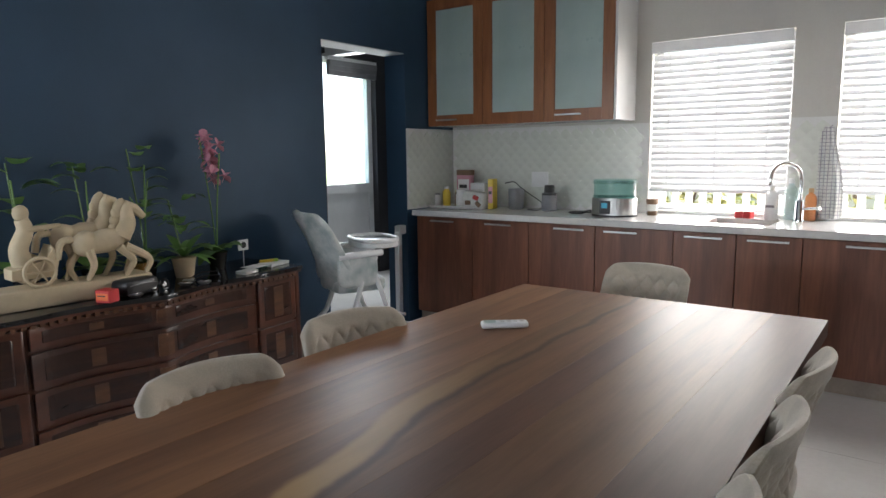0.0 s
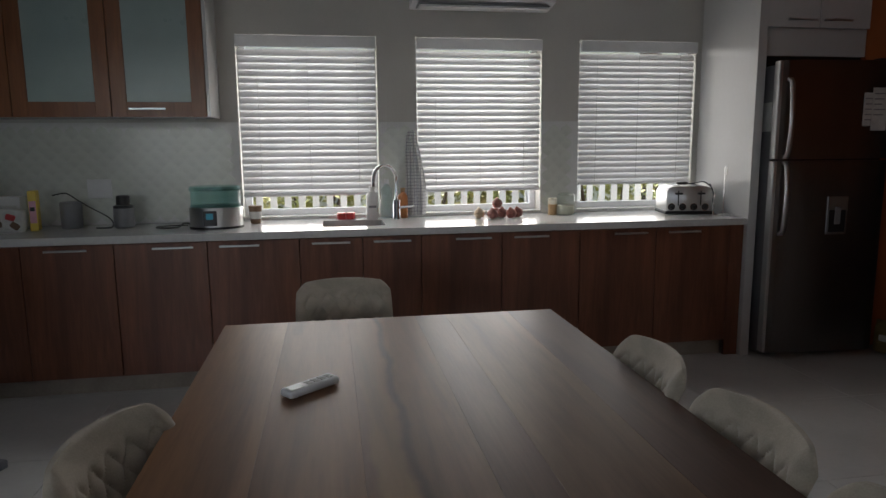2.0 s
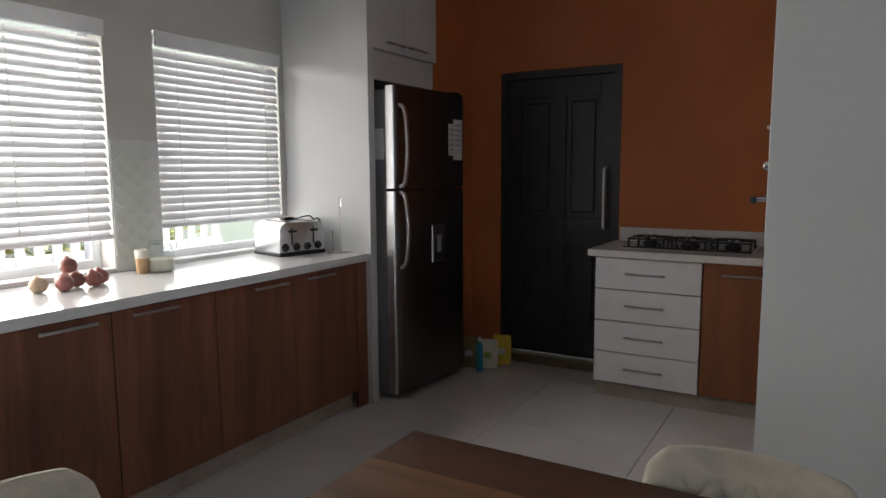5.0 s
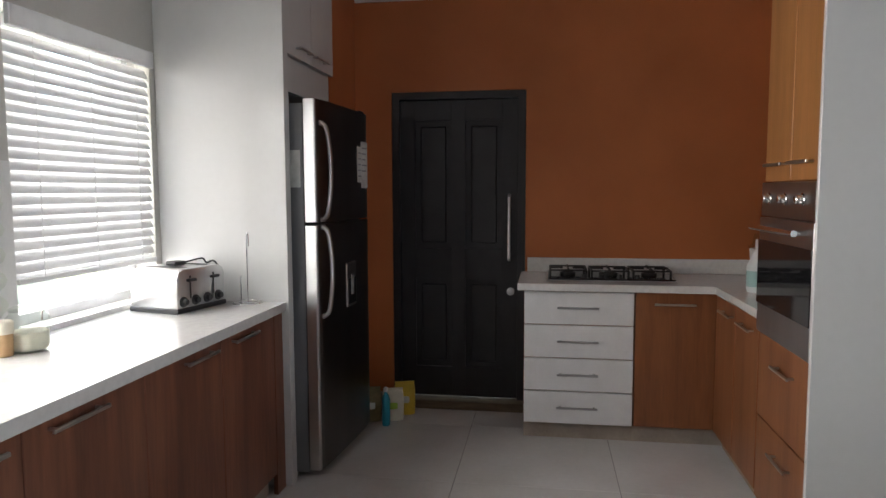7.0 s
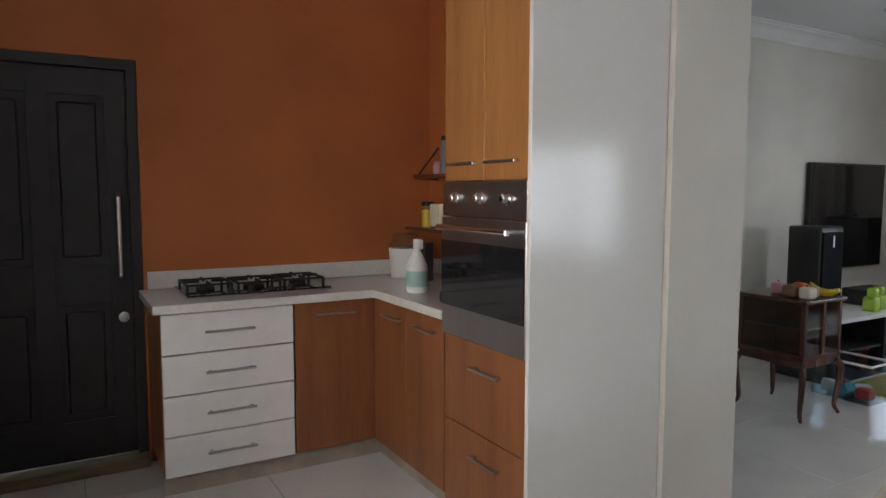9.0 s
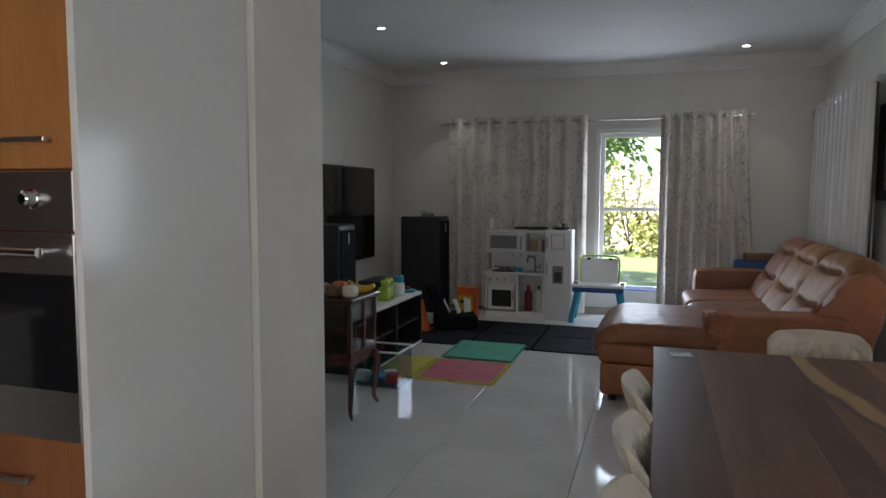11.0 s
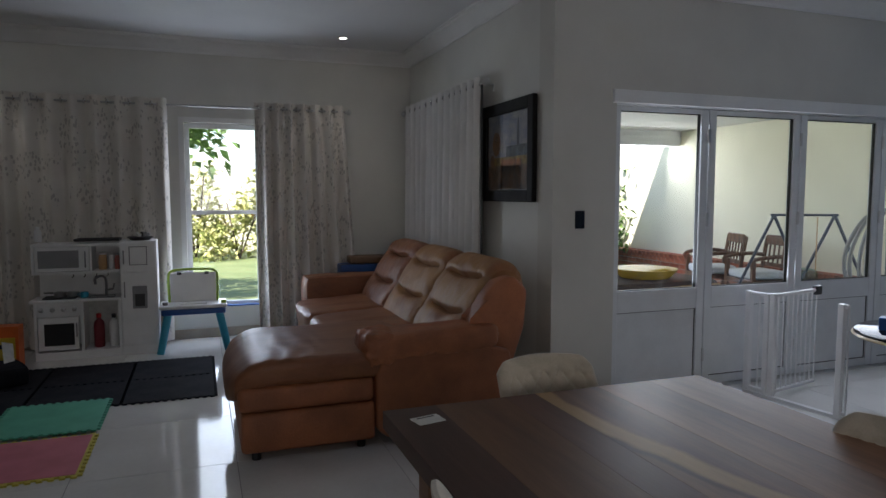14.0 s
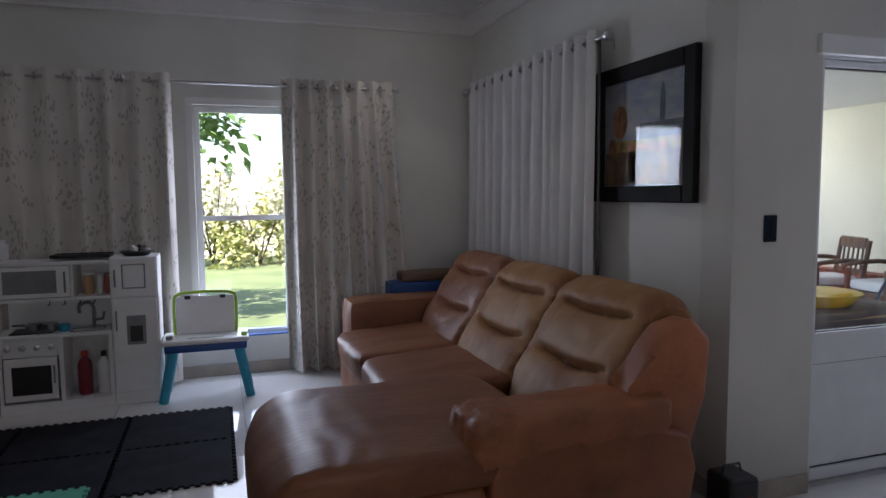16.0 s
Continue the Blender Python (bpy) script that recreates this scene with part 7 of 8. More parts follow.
def foam_mat(x0, x1, y0, y1, mat, label, edge=None, z=0.001):
    """A jigsaw-edged foam mat; edge: a second colour for the toothed border."""
    def toothed(o, tooth):
        pts = []
        sides = (((x0, y0), (x1, y0), (0, -1)), ((x1, y0), (x1, y1), (1, 0)), ((x1, y1), (x0, y1), (0, 1)), ((x0, y1), (x0, y0), (-1, 0)))
        for (ax, ay), (bx_, by), (nx, ny) in sides:
            n = max(4, int(math.hypot(bx_ - ax, by - ay) / 0.05))
            for k in range(n):
                for f, out in ((0.0, 0), (0.30, 0), (0.22, 1), (0.78, 1), (0.70, 0)):
                    u = (k + f) / n
                    q = tooth * out - o
                    pts.append((ax + (bx_ - ax) * u + nx * q - (x0 + x1) / 2, ay + (by - ay) * u + ny * q - (y0 + y1) / 2))
        return pts
    t = thing("foam_mat", pose((x0 + x1) / 2, (y0 + y1) / 2, z), label, "play mat", "foam play mats")
    w, d = (x1 - x0) / 2, (y1 - y0) / 2
    if edge:
        part("border", prism(toothed(0.012, 0.022), 0, 0.010), edge, t)
        part("pad", box(-w + 0.022, w - 0.022, -d + 0.022, d - 0.022, 0.0102, 0.0125), mat, t)
    else:
        part("pad", prism(toothed(0.012, 0.022), 0, 0.011), mat, t)


for i in range(3):
    for j in range(2):
        foam_mat(3.50 + 0.615 * i, 4.115 + 0.615 * i, -8.12 + 0.615 * j, -7.505 + 0.615 * j, M_FOAMB, "black jigsaw foam mat on the tiled floor")
foam_mat(4.185, 4.795, -7.02, -6.37, M_FOAMG, "green jigsaw foam mat with toothed edge", z=0.013)
foam_mat(4.185, 4.795, -6.335, -5.69, M_FOAMP, "pink jigsaw foam mat with yellow toothed edge", M_FOAMY, z=0.001)
foam_mat(4.83, 5.44, -6.335, -5.69, M_FOAMY, "yellow jigsaw foam mat on the tiles", z=0.001)


# ---- toy kitchen ----
def toy_kitchen():
    k = thing("toy_kitchen", pose(3.95, -8.445, 0), "white wooden toy kitchen with oven, sink and fridge", "toy kitchen")
    W, D = 0.98, 0.30
    tall = part("fridge_unit", box(0.0, 0.30, -D, 0, 0, 1.02, 0.004, 1), M_WHITE, k)
    d = part("fridge_door", box(0.01, 0.29, 0.001, 0.016, 0.09, 0.74, 0.003, 1), M_WHITE, tall)
    part("handle", box(0.262, 0.272, 0.018, 0.035, 0.52, 0.66, 0.003, 1), M_GREY, d)
    part("ice_dispenser", box(0.085, 0.205, 0.0165, 0.024, 0.42, 0.62, 0.003, 1), M_GREY, d, "grey toy ice dispenser")
    part("dispenser_recess", box(0.105, 0.185, 0.0242, 0.0262, 0.44, 0.55), M_BLACK, d)
    d = part("freezer_door", box(0.01, 0.29, 0.001, 0.016, 0.75, 1.01, 0.003, 1), M_WHITE, tall)
    part("handle", box(0.262, 0.272, 0.018, 0.035, 0.82, 0.94, 0.003, 1), M_GREY, d)
    part("door_moulding", tube([(0.08, 0.018, 0.81), (0.22, 0.018, 0.81), (0.22, 0.018, 0.97), (0.08, 0.018, 0.97)], 0.006, 6, closed=True), M_GREY, d)
    for nm, q in (("plinth", (0.302, W, -D, 0.0, 0.0, 0.07)), ("side_panel", (0.302, 0.325, -D + 0.0125, 0, 0.0705, 0.50)), ("divider", (0.60, 0.625, -D + 0.0125, 0, 0.0705, 0.50)), ("side_panel", (W - 0.02, W, -D + 0.0125, 0, 0.0705, 0.50)),
                  ("back_panel", (0.302, W, -D, -D + 0.012, 0.0705, 1.0)), ("shelf", (0.302, W, -D + 0.0125, 0.0, 0.745, 0.765)), ("top_panel", (0.302, W, -D + 0.0125, 0, 0.985, 1.005)),
                  ("side_panel", (W - 0.02, W, -D + 0.0125, 0, 0.7655, 0.9845)), ("divider", (0.52, 0.535, -D + 0.0125, 0, 0.7655, 0.9845)), ("inner_back", (0.6255, W - 0.0205, -D + 0.0125, -0.01, 0.38, 0.50))):
        part(nm, box(*q), M_WHITE, k)
    part("worktop", box(0.302, W + 0.03, -D + 0.014, 0.015, 0.502, 0.525, 0.004, 1), M_WHITE, k)
    part("shelf_backing", box(0.326, 0.599, -D + 0.014, -D + 0.018, 0.07, 0.50), M_PAPER, k)
    ov = part("oven_door", box(0.64, W - 0.03, -0.008, 0.010, 0.09, 0.375, 0.003, 1), M_WHITE, k)
    part("oven_window", box(0.675, W - 0.075, 0.0105, 0.013, 0.13, 0.32), M_BLACK, ov)
    part("handle", box(0.65, 0.66, 0.012, 0.028, 0.2, 0.32, 0.002, 1), M_GREY, ov)
    for i in range(4):
        part("knob", lathe([(0.02, 0), (0.018, 0.02), (0.012, 0.024)], 14, m=pose(0.67 + 0.085 * i, -0.009, 0.44, -90)), M_STEEL, k, smooth=True)
    mw = part("microwave", box(0.54, W - 0.025, -D + 0.02, -0.004, 0.77, 0.98, 0.004, 1), M_WHITE, k)
    part("microwave_window", box(0.62, W - 0.05, -0.0035, 0.0, 0.80, 0.95), M_GREY, mw)
    part("handle", box(0.565, 0.575, -0.003, 0.016, 0.80, 0.94, 0.002, 1), M_GREY, mw)
    part("hob_plate", box(0.66, 0.92, -0.22, -0.03, 0.5255, 0.535, 0.003, 1), M_BLACK, k)
    part("tap", tube(arc([(0.44, -0.2, 0.525), (0.44, -0.2, 0.66), (0.47, -0.18, 0.70), (0.52, -0.16, 0.68), (0.52, -0.16, 0.63)]), 0.011, 8), M_GREY, k, smooth=True)
    part("tap_lever", tube([(0.44, -0.2, 0.57), (0.38, -0.18, 0.58), (0.37, -0.18, 0.63)], 0.009, 8), M_GREY, k, smooth=True)
    part("sink_rim", tube([(0.36, -0.15, 0.527), (0.56, -0.15, 0.527), (0.56, -0.03, 0.527), (0.36, -0.03, 0.527)], 0.006, 6, closed=True), M_GREY, k)
    for i in range(4):
        part("hook", tube([(0.40 + i * 0.09, -0.03, 0.745), (0.40 + i * 0.09, -0.03, 0.72), (0.41 + i * 0.09, -0.02, 0.715)], 0.004, 6), M_BLACK, k)


toy_kitchen()
for x, y, m in ((4.80, -8.49, M_DARKSTEEL), (4.70, -8.50, M_STEEL)):
    p = thing("toy_pan", pose(x - 0.05, y - 0.095, 0.535), "small steel toy pan on the toy hob", "toy pan")
    part("pan", lathe([(0.045, 0), (0.05, 0.04), (0.046, 0.042)]), m, p, smooth=True)
    part("handle", tube([(0.05, 0, 0.035), (0.12, 0.02, 0.04)], 0.006, 6), M_BLACK, p)
tc_ = thing("toy_cup", pose(4.55, -8.535, 0.526), "blue toy jug beside the toy sink", "toy")
part("jug", lathe([(0.03, 0), (0.035, 0.03), (0.03, 0.05)]), M_CYAN, tc_, smooth=True)
part("handle", tube([(0.03, 0, 0.01), (0.055, 0, 0.03), (0.03, 0, 0.045)], 0.004, 6), M_CYAN, tc_)
bottle(4.45, -8.575, 0.071, 0.045, 0.30, coloured("wine_red_plastic", (0.20, 0.02, 0.03)), M_RED, "red spray cleaner bottle on the toy kitchen shelf", 0.4)
bottle(4.33, -8.575, 0.071, 0.04, 0.29, M_WHITE, M_BLACK, "white bottle with black cap on the toy kitchen shelf", 0.4)
bottle(4.4, -8.575, 0.766, 0.035, 0.15, M_CORK, M_WHITE, "toy food tin on the toy kitchen shelf", 0.9, "toy_tin")
bottle(4.33, -8.575, 0.766, 0.02, 0.13, M_WHITE, M_WHITE, "small white toy shaker on the shelf", 0.8, "toy_shaker")
bottle(4.28, -8.575, 0.766, 0.025, 0.14, coloured("brick_red_tin", (0.35, 0.09, 0.07)), M_GREY, "small red toy tin on the shelf", 0.8, "toy_tin")
tr = thing("black_tray", pose(4.43, -8.595, 1.021), "flat black tray on top of the toy kitchen", "tray")
part("base", box(-0.18, 0.18, -0.1, 0.1, 0, 0.012, 0.004), M_BLACK, tr)
part("rim", tube([(-0.18, -0.1, 0.016), (0.18, -0.1, 0.016), (0.18, 0.1, 0.016), (-0.18, 0.1, 0.016)], 0.006, 6, closed=True), M_BLACK, tr)
tr = thing("toy_basket", pose(4.09, -8.575, 1.021), "dark tray of loose odds and ends on the toy kitchen", "tray")
part("dish", lathe([(0.08, 0), (0.11, 0.03), (0.10, 0.032)]), M_BLACK, tr, smooth=True)
for i in range(6):
    part("scrap", pillow(0.06, 0.03, 0.025, 0.7, 3), (M_PAPER, M_GREY, M_BLACK)[i % 3], tr, m=pose(random.uniform(-0.06, 0.06), random.uniform(-0.05, 0.05), 0.045, 0, 20 * i, 50 * i))
bottle(4.9, -8.595, 1.021, 0.03, 0.13, M_WHITE, M_WHITE, "white plastic bottle on the toy kitchen", 0.5)


def easel_table():
    t = thing("activity_table", pose(3.65, -8.515, 0), "blue plastic activity table with fold-up white drawing board", "activity table")
    part("top", box(-0.29, 0.29, -0.17, 0.17, 0.40, 0.435, 0.014, 3), M_WHITE, t, smooth=True)
    part("apron", box(-0.275, 0.275, -0.155, 0.155, 0.345, 0.40, 0.012, 2), M_BLUEP, t, smooth=True)
    for sx in (-1, 1):
        for sy in (-1, 1):
            part("leg", rod((sx * 0.22, sy * 0.11, 0.35), (sx * 0.29, sy * 0.15, 0.0), 0.035, 0.032), M_CYAN, t, "bright blue leg", smooth=True)
    bd = part("drawing_board", box(-0.20, 0.20, -0.01, 0.01, 0.0, 0.27, 0.004, 1), M_WHITE, t, "white drawing board", m=pose(0, -0.06, 0.436, 8))
    part("board_frame", tube(arc([(-0.21, 0, 0.0), (-0.215, 0, 0.22), (-0.19, 0, 0.285), (-0.1, 0, 0.30), (0.1, 0, 0.30), (0.19, 0, 0.285), (0.215, 0, 0.22), (0.21, 0, 0.0)], 4), 0.012, 8), M_GREEN, bd, "lime green frame", smooth=True)
    for x in (-0.12, 0.12):
        part("clip", box(x - 0.02, x + 0.02, 0.011, 0.025, 0.25, 0.275, 0.003, 1), M_BLACK, bd)
    part("pen_tray", box(-0.12, 0.12, 0.05, 0.12, 0.436, 0.445, 0.003, 1), M_WHITE, t)
    for x in (-0.26, 0.24):
        part("paint_pot", lathe([(0.022, 0.435), (0.024, 0.46), (0.02, 0.462)], 12, m=pose(x, 0.1, 0)), M_GREEN if x < 0 else M_GREY, t)


easel_table()

# ---- TV corner ----
tv = thing("television", pose(6.25, -7.615, 0.67), "large black flat television on the side wall", "television")
part("panel", box(0.0, 0.05, -0.65, 0.65, 0, 0.79 + 0.26, 0.008), M_BLACK, tv)
part("screen", box(-0.004, -0.001, -0.635, 0.635, 0.02, 1.03), M_GLOSSBLACK, tv)


def loudspeaker(x, y, w, d, h, label):
    s = thing("loudspeaker", pose(x, y, 0), label, "loudspeaker", "black loudspeakers")
    part("cabinet", box(-w / 2, w / 2, -d / 2, d / 2, 0.02, h, 0.02, 3), M_BLACK, s, smooth=True)
    part("grille", box(-w / 2 - 0.012, -w / 2 - 0.001, -d / 2 + 0.02, d / 2 - 0.02, 0.06, h - 0.05, 0.004, 1), M_FOAMB, s)
    part("plinth", box(-w / 2 - 0.01, w / 2 + 0.01, -d / 2 - 0.01, d / 2 + 0.01, 0, 0.02), M_GLOSSBLACK, s)
    part("badge", box(-w / 2 - 0.016, -w / 2 - 0.0125, -0.01, 0.01, h - 0.18, h - 0.08), M_STEEL, s)


loudspeaker(5.75, -8.645, 0.50, 0.36, 1.15, "tall black cabinet loudspeaker in the room corner")
loudspeaker(5.9, -6.495, 0.30, 0.34, 1.14, "black tower loudspeaker beside the television stand")
ctl = thing("game_controller", pose(5.69, -8.595, 1.151), "grey game controller lying on the loudspeaker", "controller")
part("body", pillow(0.14, 0.06, 0.04, 0.8, 6), M_GREY, ctl, smooth=True, m=pose(0, 0, 0.02))
part("cable", tube(arc([(0, 0.02, 0.03), (0.04, 0.05, 0.07), (0.1, 0.03, 0.05), (0.06, -0.03, 0.02)]), 0.004, 6), M_BLACK, ctl, smooth=True)
part("grip", pillow(0.05, 0.09, 0.04, 0.8, 5), M_GREY, ctl, smooth=True, m=pose(0.06, -0.02, 0.02))
pp = thing("paper_stack", pose(5.87, -8.595, 1.151), "white papers on the loudspeaker", "papers")
part("sheets", box(-0.1, 0.1, -0.08, 0.08, 0, 0.012, 0.002, 1), M_PAPER, pp)

stn = thing("tv_stand", pose(5.17, -7.115, 0), "low television stand with white top and open black shelves", "tv stand")
part("top", box(0, 0.52, 0.22, 1.5, 0.47, 0.50, 0.003, 1), M_WHITE, stn)
part("shelf", box(0.02, 0.50, 0.24, 1.48, 0.24, 0.26), M_BLACK, stn)
part("back", box(0.49, 0.51, 0.24, 1.48, 0.03, 0.468), M_BLACK, stn)
for y in (0.22, 0.84, 1.46):
    part("upright", box(0.03, 0.50, y + 0.005, y + 0.03, 0.03, 0.468), M_BLACK, stn)
    part("front_post", box(0.0, 0.028, y + 0.005, y + 0.03, 0.0, 0.468), M_BLACK, stn)
part("base", box(0.0, 0.52, 0.22, 1.5, 0.0, 0.03), M_BLACK, stn)
part("base_edge", box(-0.004, -0.001, 0.22, 1.5, 0.008, 0.03), M_WHITE, stn)
dec = thing("media_box", pose(5.5, -6.66, 0.501), "black media player box on the stand", "media player")
part("case", box(-0.15, 0.12, -0.2, 0.22, 0.0, 0.13, 0.006), M_BLACK, dec)
part("front_strip", box(-0.153, -0.15, -0.18, 0.2, 0.05, 0.06), M_GREY, dec)
for x, y, m, lb in ((5.33, -6.15, M_GREEN, "lime green toy figure on the stand"), (5.33, -6.48, M_WHITE, "white and blue toy on the stand"), (5.36, -6.30, M_GREEN, "green toy animal on the stand")):
    t = thing("toy", pose(x - 0.05, y - 0.095, 0.501), lb, "toy")
    part("body", pillow(0.10, 0.10, 0.12, 0.9, 6), m, t, smooth=True, m=pose(0, 0, 0.06))
    part("head", pillow(0.07, 0.07, 0.07, 0.9, 5), M_CYAN if m is M_WHITE else m, t, smooth=True, m=pose(-0.01, 0, 0.15))
    part("foot", box(-0.05, 0.05, -0.04, 0.04, 0, 0.01), m, t)
t = thing("toy", pose(5.27, -6.79, 0.501), "flat blue toy plate on the stand", "toy")
part("plate", lathe([(0.06, 0), (0.08, 0.02), (0.07, 0.022)]), M_CYAN, t, smooth=True)
part("knob", lathe([(0.02, 0.022), (0.015, 0.05)]), M_RED, t, smooth=True)
bx = thing("red_box", pose(5.4, -6.295, 0.031), "dark red box on the lower shelf of the stand", "box")
part("body", box(-0.12, 0.12, -0.15, 0.15, 0, 0.16, 0.006), coloured("deep_red_card", (0.16, 0.02, 0.02)), bx)
part("lid", box(-0.125, 0.125, -0.155, 0.155, 0.161, 0.185, 0.004, 1), M_RED, bx)

cone = thing("traffic_cone", pose(5.37, -7.46, 0.0), "small orange plastic toy cone on the floor", "cone")
part("cone", lathe([(0.085, 0.018), (0.02, 0.31), (0.014, 0.315)], 20), M_ORANGEP, cone, smooth=True)
part("base", box(-0.11, 0.11, -0.11, 0.11, 0.0, 0.018, 0.006), M_ORANGEP, cone)
sc = thing("folded_seat", pose(5.08, -7.715, 0.012, 0, 0, 25), "black fabric floor seat with white papers in it", "seat")
part("base", pillow(0.46, 0.40, 0.14, 0.5, 8), M_FOAMB, sc, smooth=True, m=pose(0, 0, 0.07))
part("back", pillow(0.12, 0.42, 0.50, 0.5, 8), M_FOAMB, sc, smooth=True, m=pose(0.20, 0, 0.27, 0, 25))
for i in range(4):
    part("paper", box(-0.05, 0.05, -0.002, 0.002, 0, 0.18), M_PAPER, sc, m=pose(-0.14 + 0.09 * i, -0.05 + 0.06 * (i % 2), 0.12, 25, 15 * i - 20, 30 + 25 * i))
carton(5.1, -8.275, 0.0, 0.22, 0.14, 0.36, M_ORANGEP, "orange and yellow printed toy box beside the toy kitchen", 176, M_YELLOW)


def display_cabinet():
    c = thing("display_cabinet", pose(4.84, -5.055, 0), "antique dark wood display cabinet with glass sides and cabriole legs", "cabinet")
    W, D = 0.46, 0.40
    wd = wood("dark_mahogany", (0.10, 0.035, 0.02), (0.05, 0.018, 0.012), 0.25, along="z", rings=3)
    part("top", box(-0.02, W + 0.02, -0.02, D + 0.02, 0.745, 0.77, 0.008, 2), wd, c)
    part("floor_board", box(0, W, 0, D, 0.38, 0.42, 0.006, 1), wd, c)
    part("apron", box(0.01, W - 0.01, 0.01, D - 0.01, 0.34, 0.38), wd, c)
    for x in (0.0, W - 0.03):
        for y in (0.0, D - 0.03):
            part("corner_post", box(x, x + 0.03, y, y + 0.03, 0.42, 0.745, 0.003, 1), wd, c)
            ox, oy = (-1 if x == 0 else 1), (-1 if y == 0 else 1)
            cx, cy = x + 0.015, y + 0.015
            part("leg", tube(arc([(cx, cy, 0.36), (cx + ox * 0.02, cy + oy * 0.02, 0.30), (cx + ox * 0.008, cy + oy * 0.008, 0.15), (cx, cy, 0.06), (cx + ox * 0.02, cy + oy * 0.02, 0.008)], 5), 0.019, 8, taper=[1.3 - 0.038 * k for k in range(21)]), wd, c, "curved cabriole leg", smooth=True)
    part("back_panel", box(0.032, W - 0.032, 0.004, 0.016, 0.42, 0.745), wd, c)
    part("glass_pane", box(0.032, W - 0.032, D - 0.01, D - 0.004, 0.42, 0.745), M_JAR, c)
    part("glass_pane", box(0.004, 0.01, 0.032, D - 0.032, 0.42, 0.745), M_JAR, c)
    part("side_panel", box(W - 0.016, W - 0.004, 0.032, D - 0.032, 0.42, 0.745), wd, c)
    part("inner_shelf", box(0.03, W - 0.03, 0.03, D - 0.03, 0.57, 0.58), wd, c)
    part("door_bar", box(-0.004, 0.003, D / 2 - 0.012, D / 2 + 0.012, 0.42, 0.745), wd, c)


display_cabinet()
for x, y, m, lb, s in ((4.95, -4.86, M_YELLOW, "yellow toy banana on the display cabinet", 1), (5.08, -4.80, M_ORANGEP, "orange toy fruit on the display cabinet", 0), (4.96, -4.72, M_CORK, "peach toy fruit on the display cabinet", 0), (5.16, -4.70, M_PINK, "pink soft toy on the display cabinet", 0), (4.93, -4.64, M_FLOUR, "cream toy egg on the display cabinet", 0), (5.05, -4.65, M_BROWN, "brown toy animal on the display cabinet", 0)):
    t = thing("toy_fruit", pose(x - 0.05, y - 0.095, 0.771), lb, "toy")
    if s:
        part("fruit", tube(arc([(-0.09, 0, 0.05), (-0.03, 0, 0.025), (0.04, 0, 0.03), (0.10, 0, 0.07)]), 0.024, 8, taper=[0.5 + 0.5 * math.sin(math.pi * k / 24) for k in range(25)]), m, t, smooth=True)
    else:
        part("fruit", pillow(0.09, 0.08, 0.075, 0.95, 6), m, t, smooth=True, m=pose(0, 0, 0.0375))
    part("stalk", rod((0.0, 0, 0.03 + 0.03 * (1 - s)), (0.01, 0, 0.05 + 0.04 * (1 - s)), 0.005, seg=6), M_BROWN, t)
bn = thing("storage_bin", pose(5.01, -5.515, 0.0), "clear plastic storage bin of toys on the floor", "storage bin")
bm = bmesh.new()
for q in ((-0.2, 0.2, -0.14, 0.14, 0, 0.004), (-0.2, -0.196, -0.14, 0.14, 0.004, 0.27), (0.196, 0.2, -0.14, 0.14, 0.004, 0.27), (-0.196, 0.196, -0.14, -0.136, 0.004, 0.27), (-0.196, 0.196, 0.136, 0.14, 0.004, 0.27)):
    box(*q, bm=bm)
part("tub", bm, glass("bin_plastic", (0.82, 0.88, 0.90), 0.08), bn)
part("rim", tube([(-0.205, -0.145, 0.27), (0.205, -0.145, 0.27), (0.205, 0.145, 0.27), (-0.205, 0.145, 0.27)], 0.009, 6, closed=True), M_WHITE, bn)
for i in range(5):
    part("toy_inside", pillow(0.11, 0.09, 0.08, 0.8, 5), (M_RED, M_WHITE, M_CYAN, M_BROWN, M_PAPER)[i], bn, smooth=True, m=pose(-0.12 + 0.06 * i, 0.04 * (-1) ** i, 0.055, 20 * i, 0, 40 * i))

# ---- patio side: stair gate, round table ----
M_GATE = material("white_enamel", (0.76, 0.76, 0.77), 0.3, vary=0.03)


def gate(m, w, label, h=0.74):
    g = thing("safety_gate", m, label, "safety gate", "white safety gates")
    part("top_rail", box(0, w, -0.012, 0.012, h - 0.024, h, 0.004, 1), M_GATE, g)
    part("bottom_rail", box(0, w, -0.012, 0.012, 0.03, 0.054, 0.004, 1), M_GATE, g)
    part("post", box(-0.022, 0.022, -0.02, 0.02, 0.0, h + 0.004, 0.005, 1), M_GATE, g)
    n = max(2, int(w / 0.062))
    first = None
    for k in range(1, n + 1):
        if first is None:
            first = part("bar", rod((0, 0, 0.05), (0, 0, h - 0.02), 0.006, seg=8), M_GATE, g, m=pose(w * k / n, 0, 0))
        else:
            share(first, "bar", g, pose(w * k / n, 0, 0))
    return g


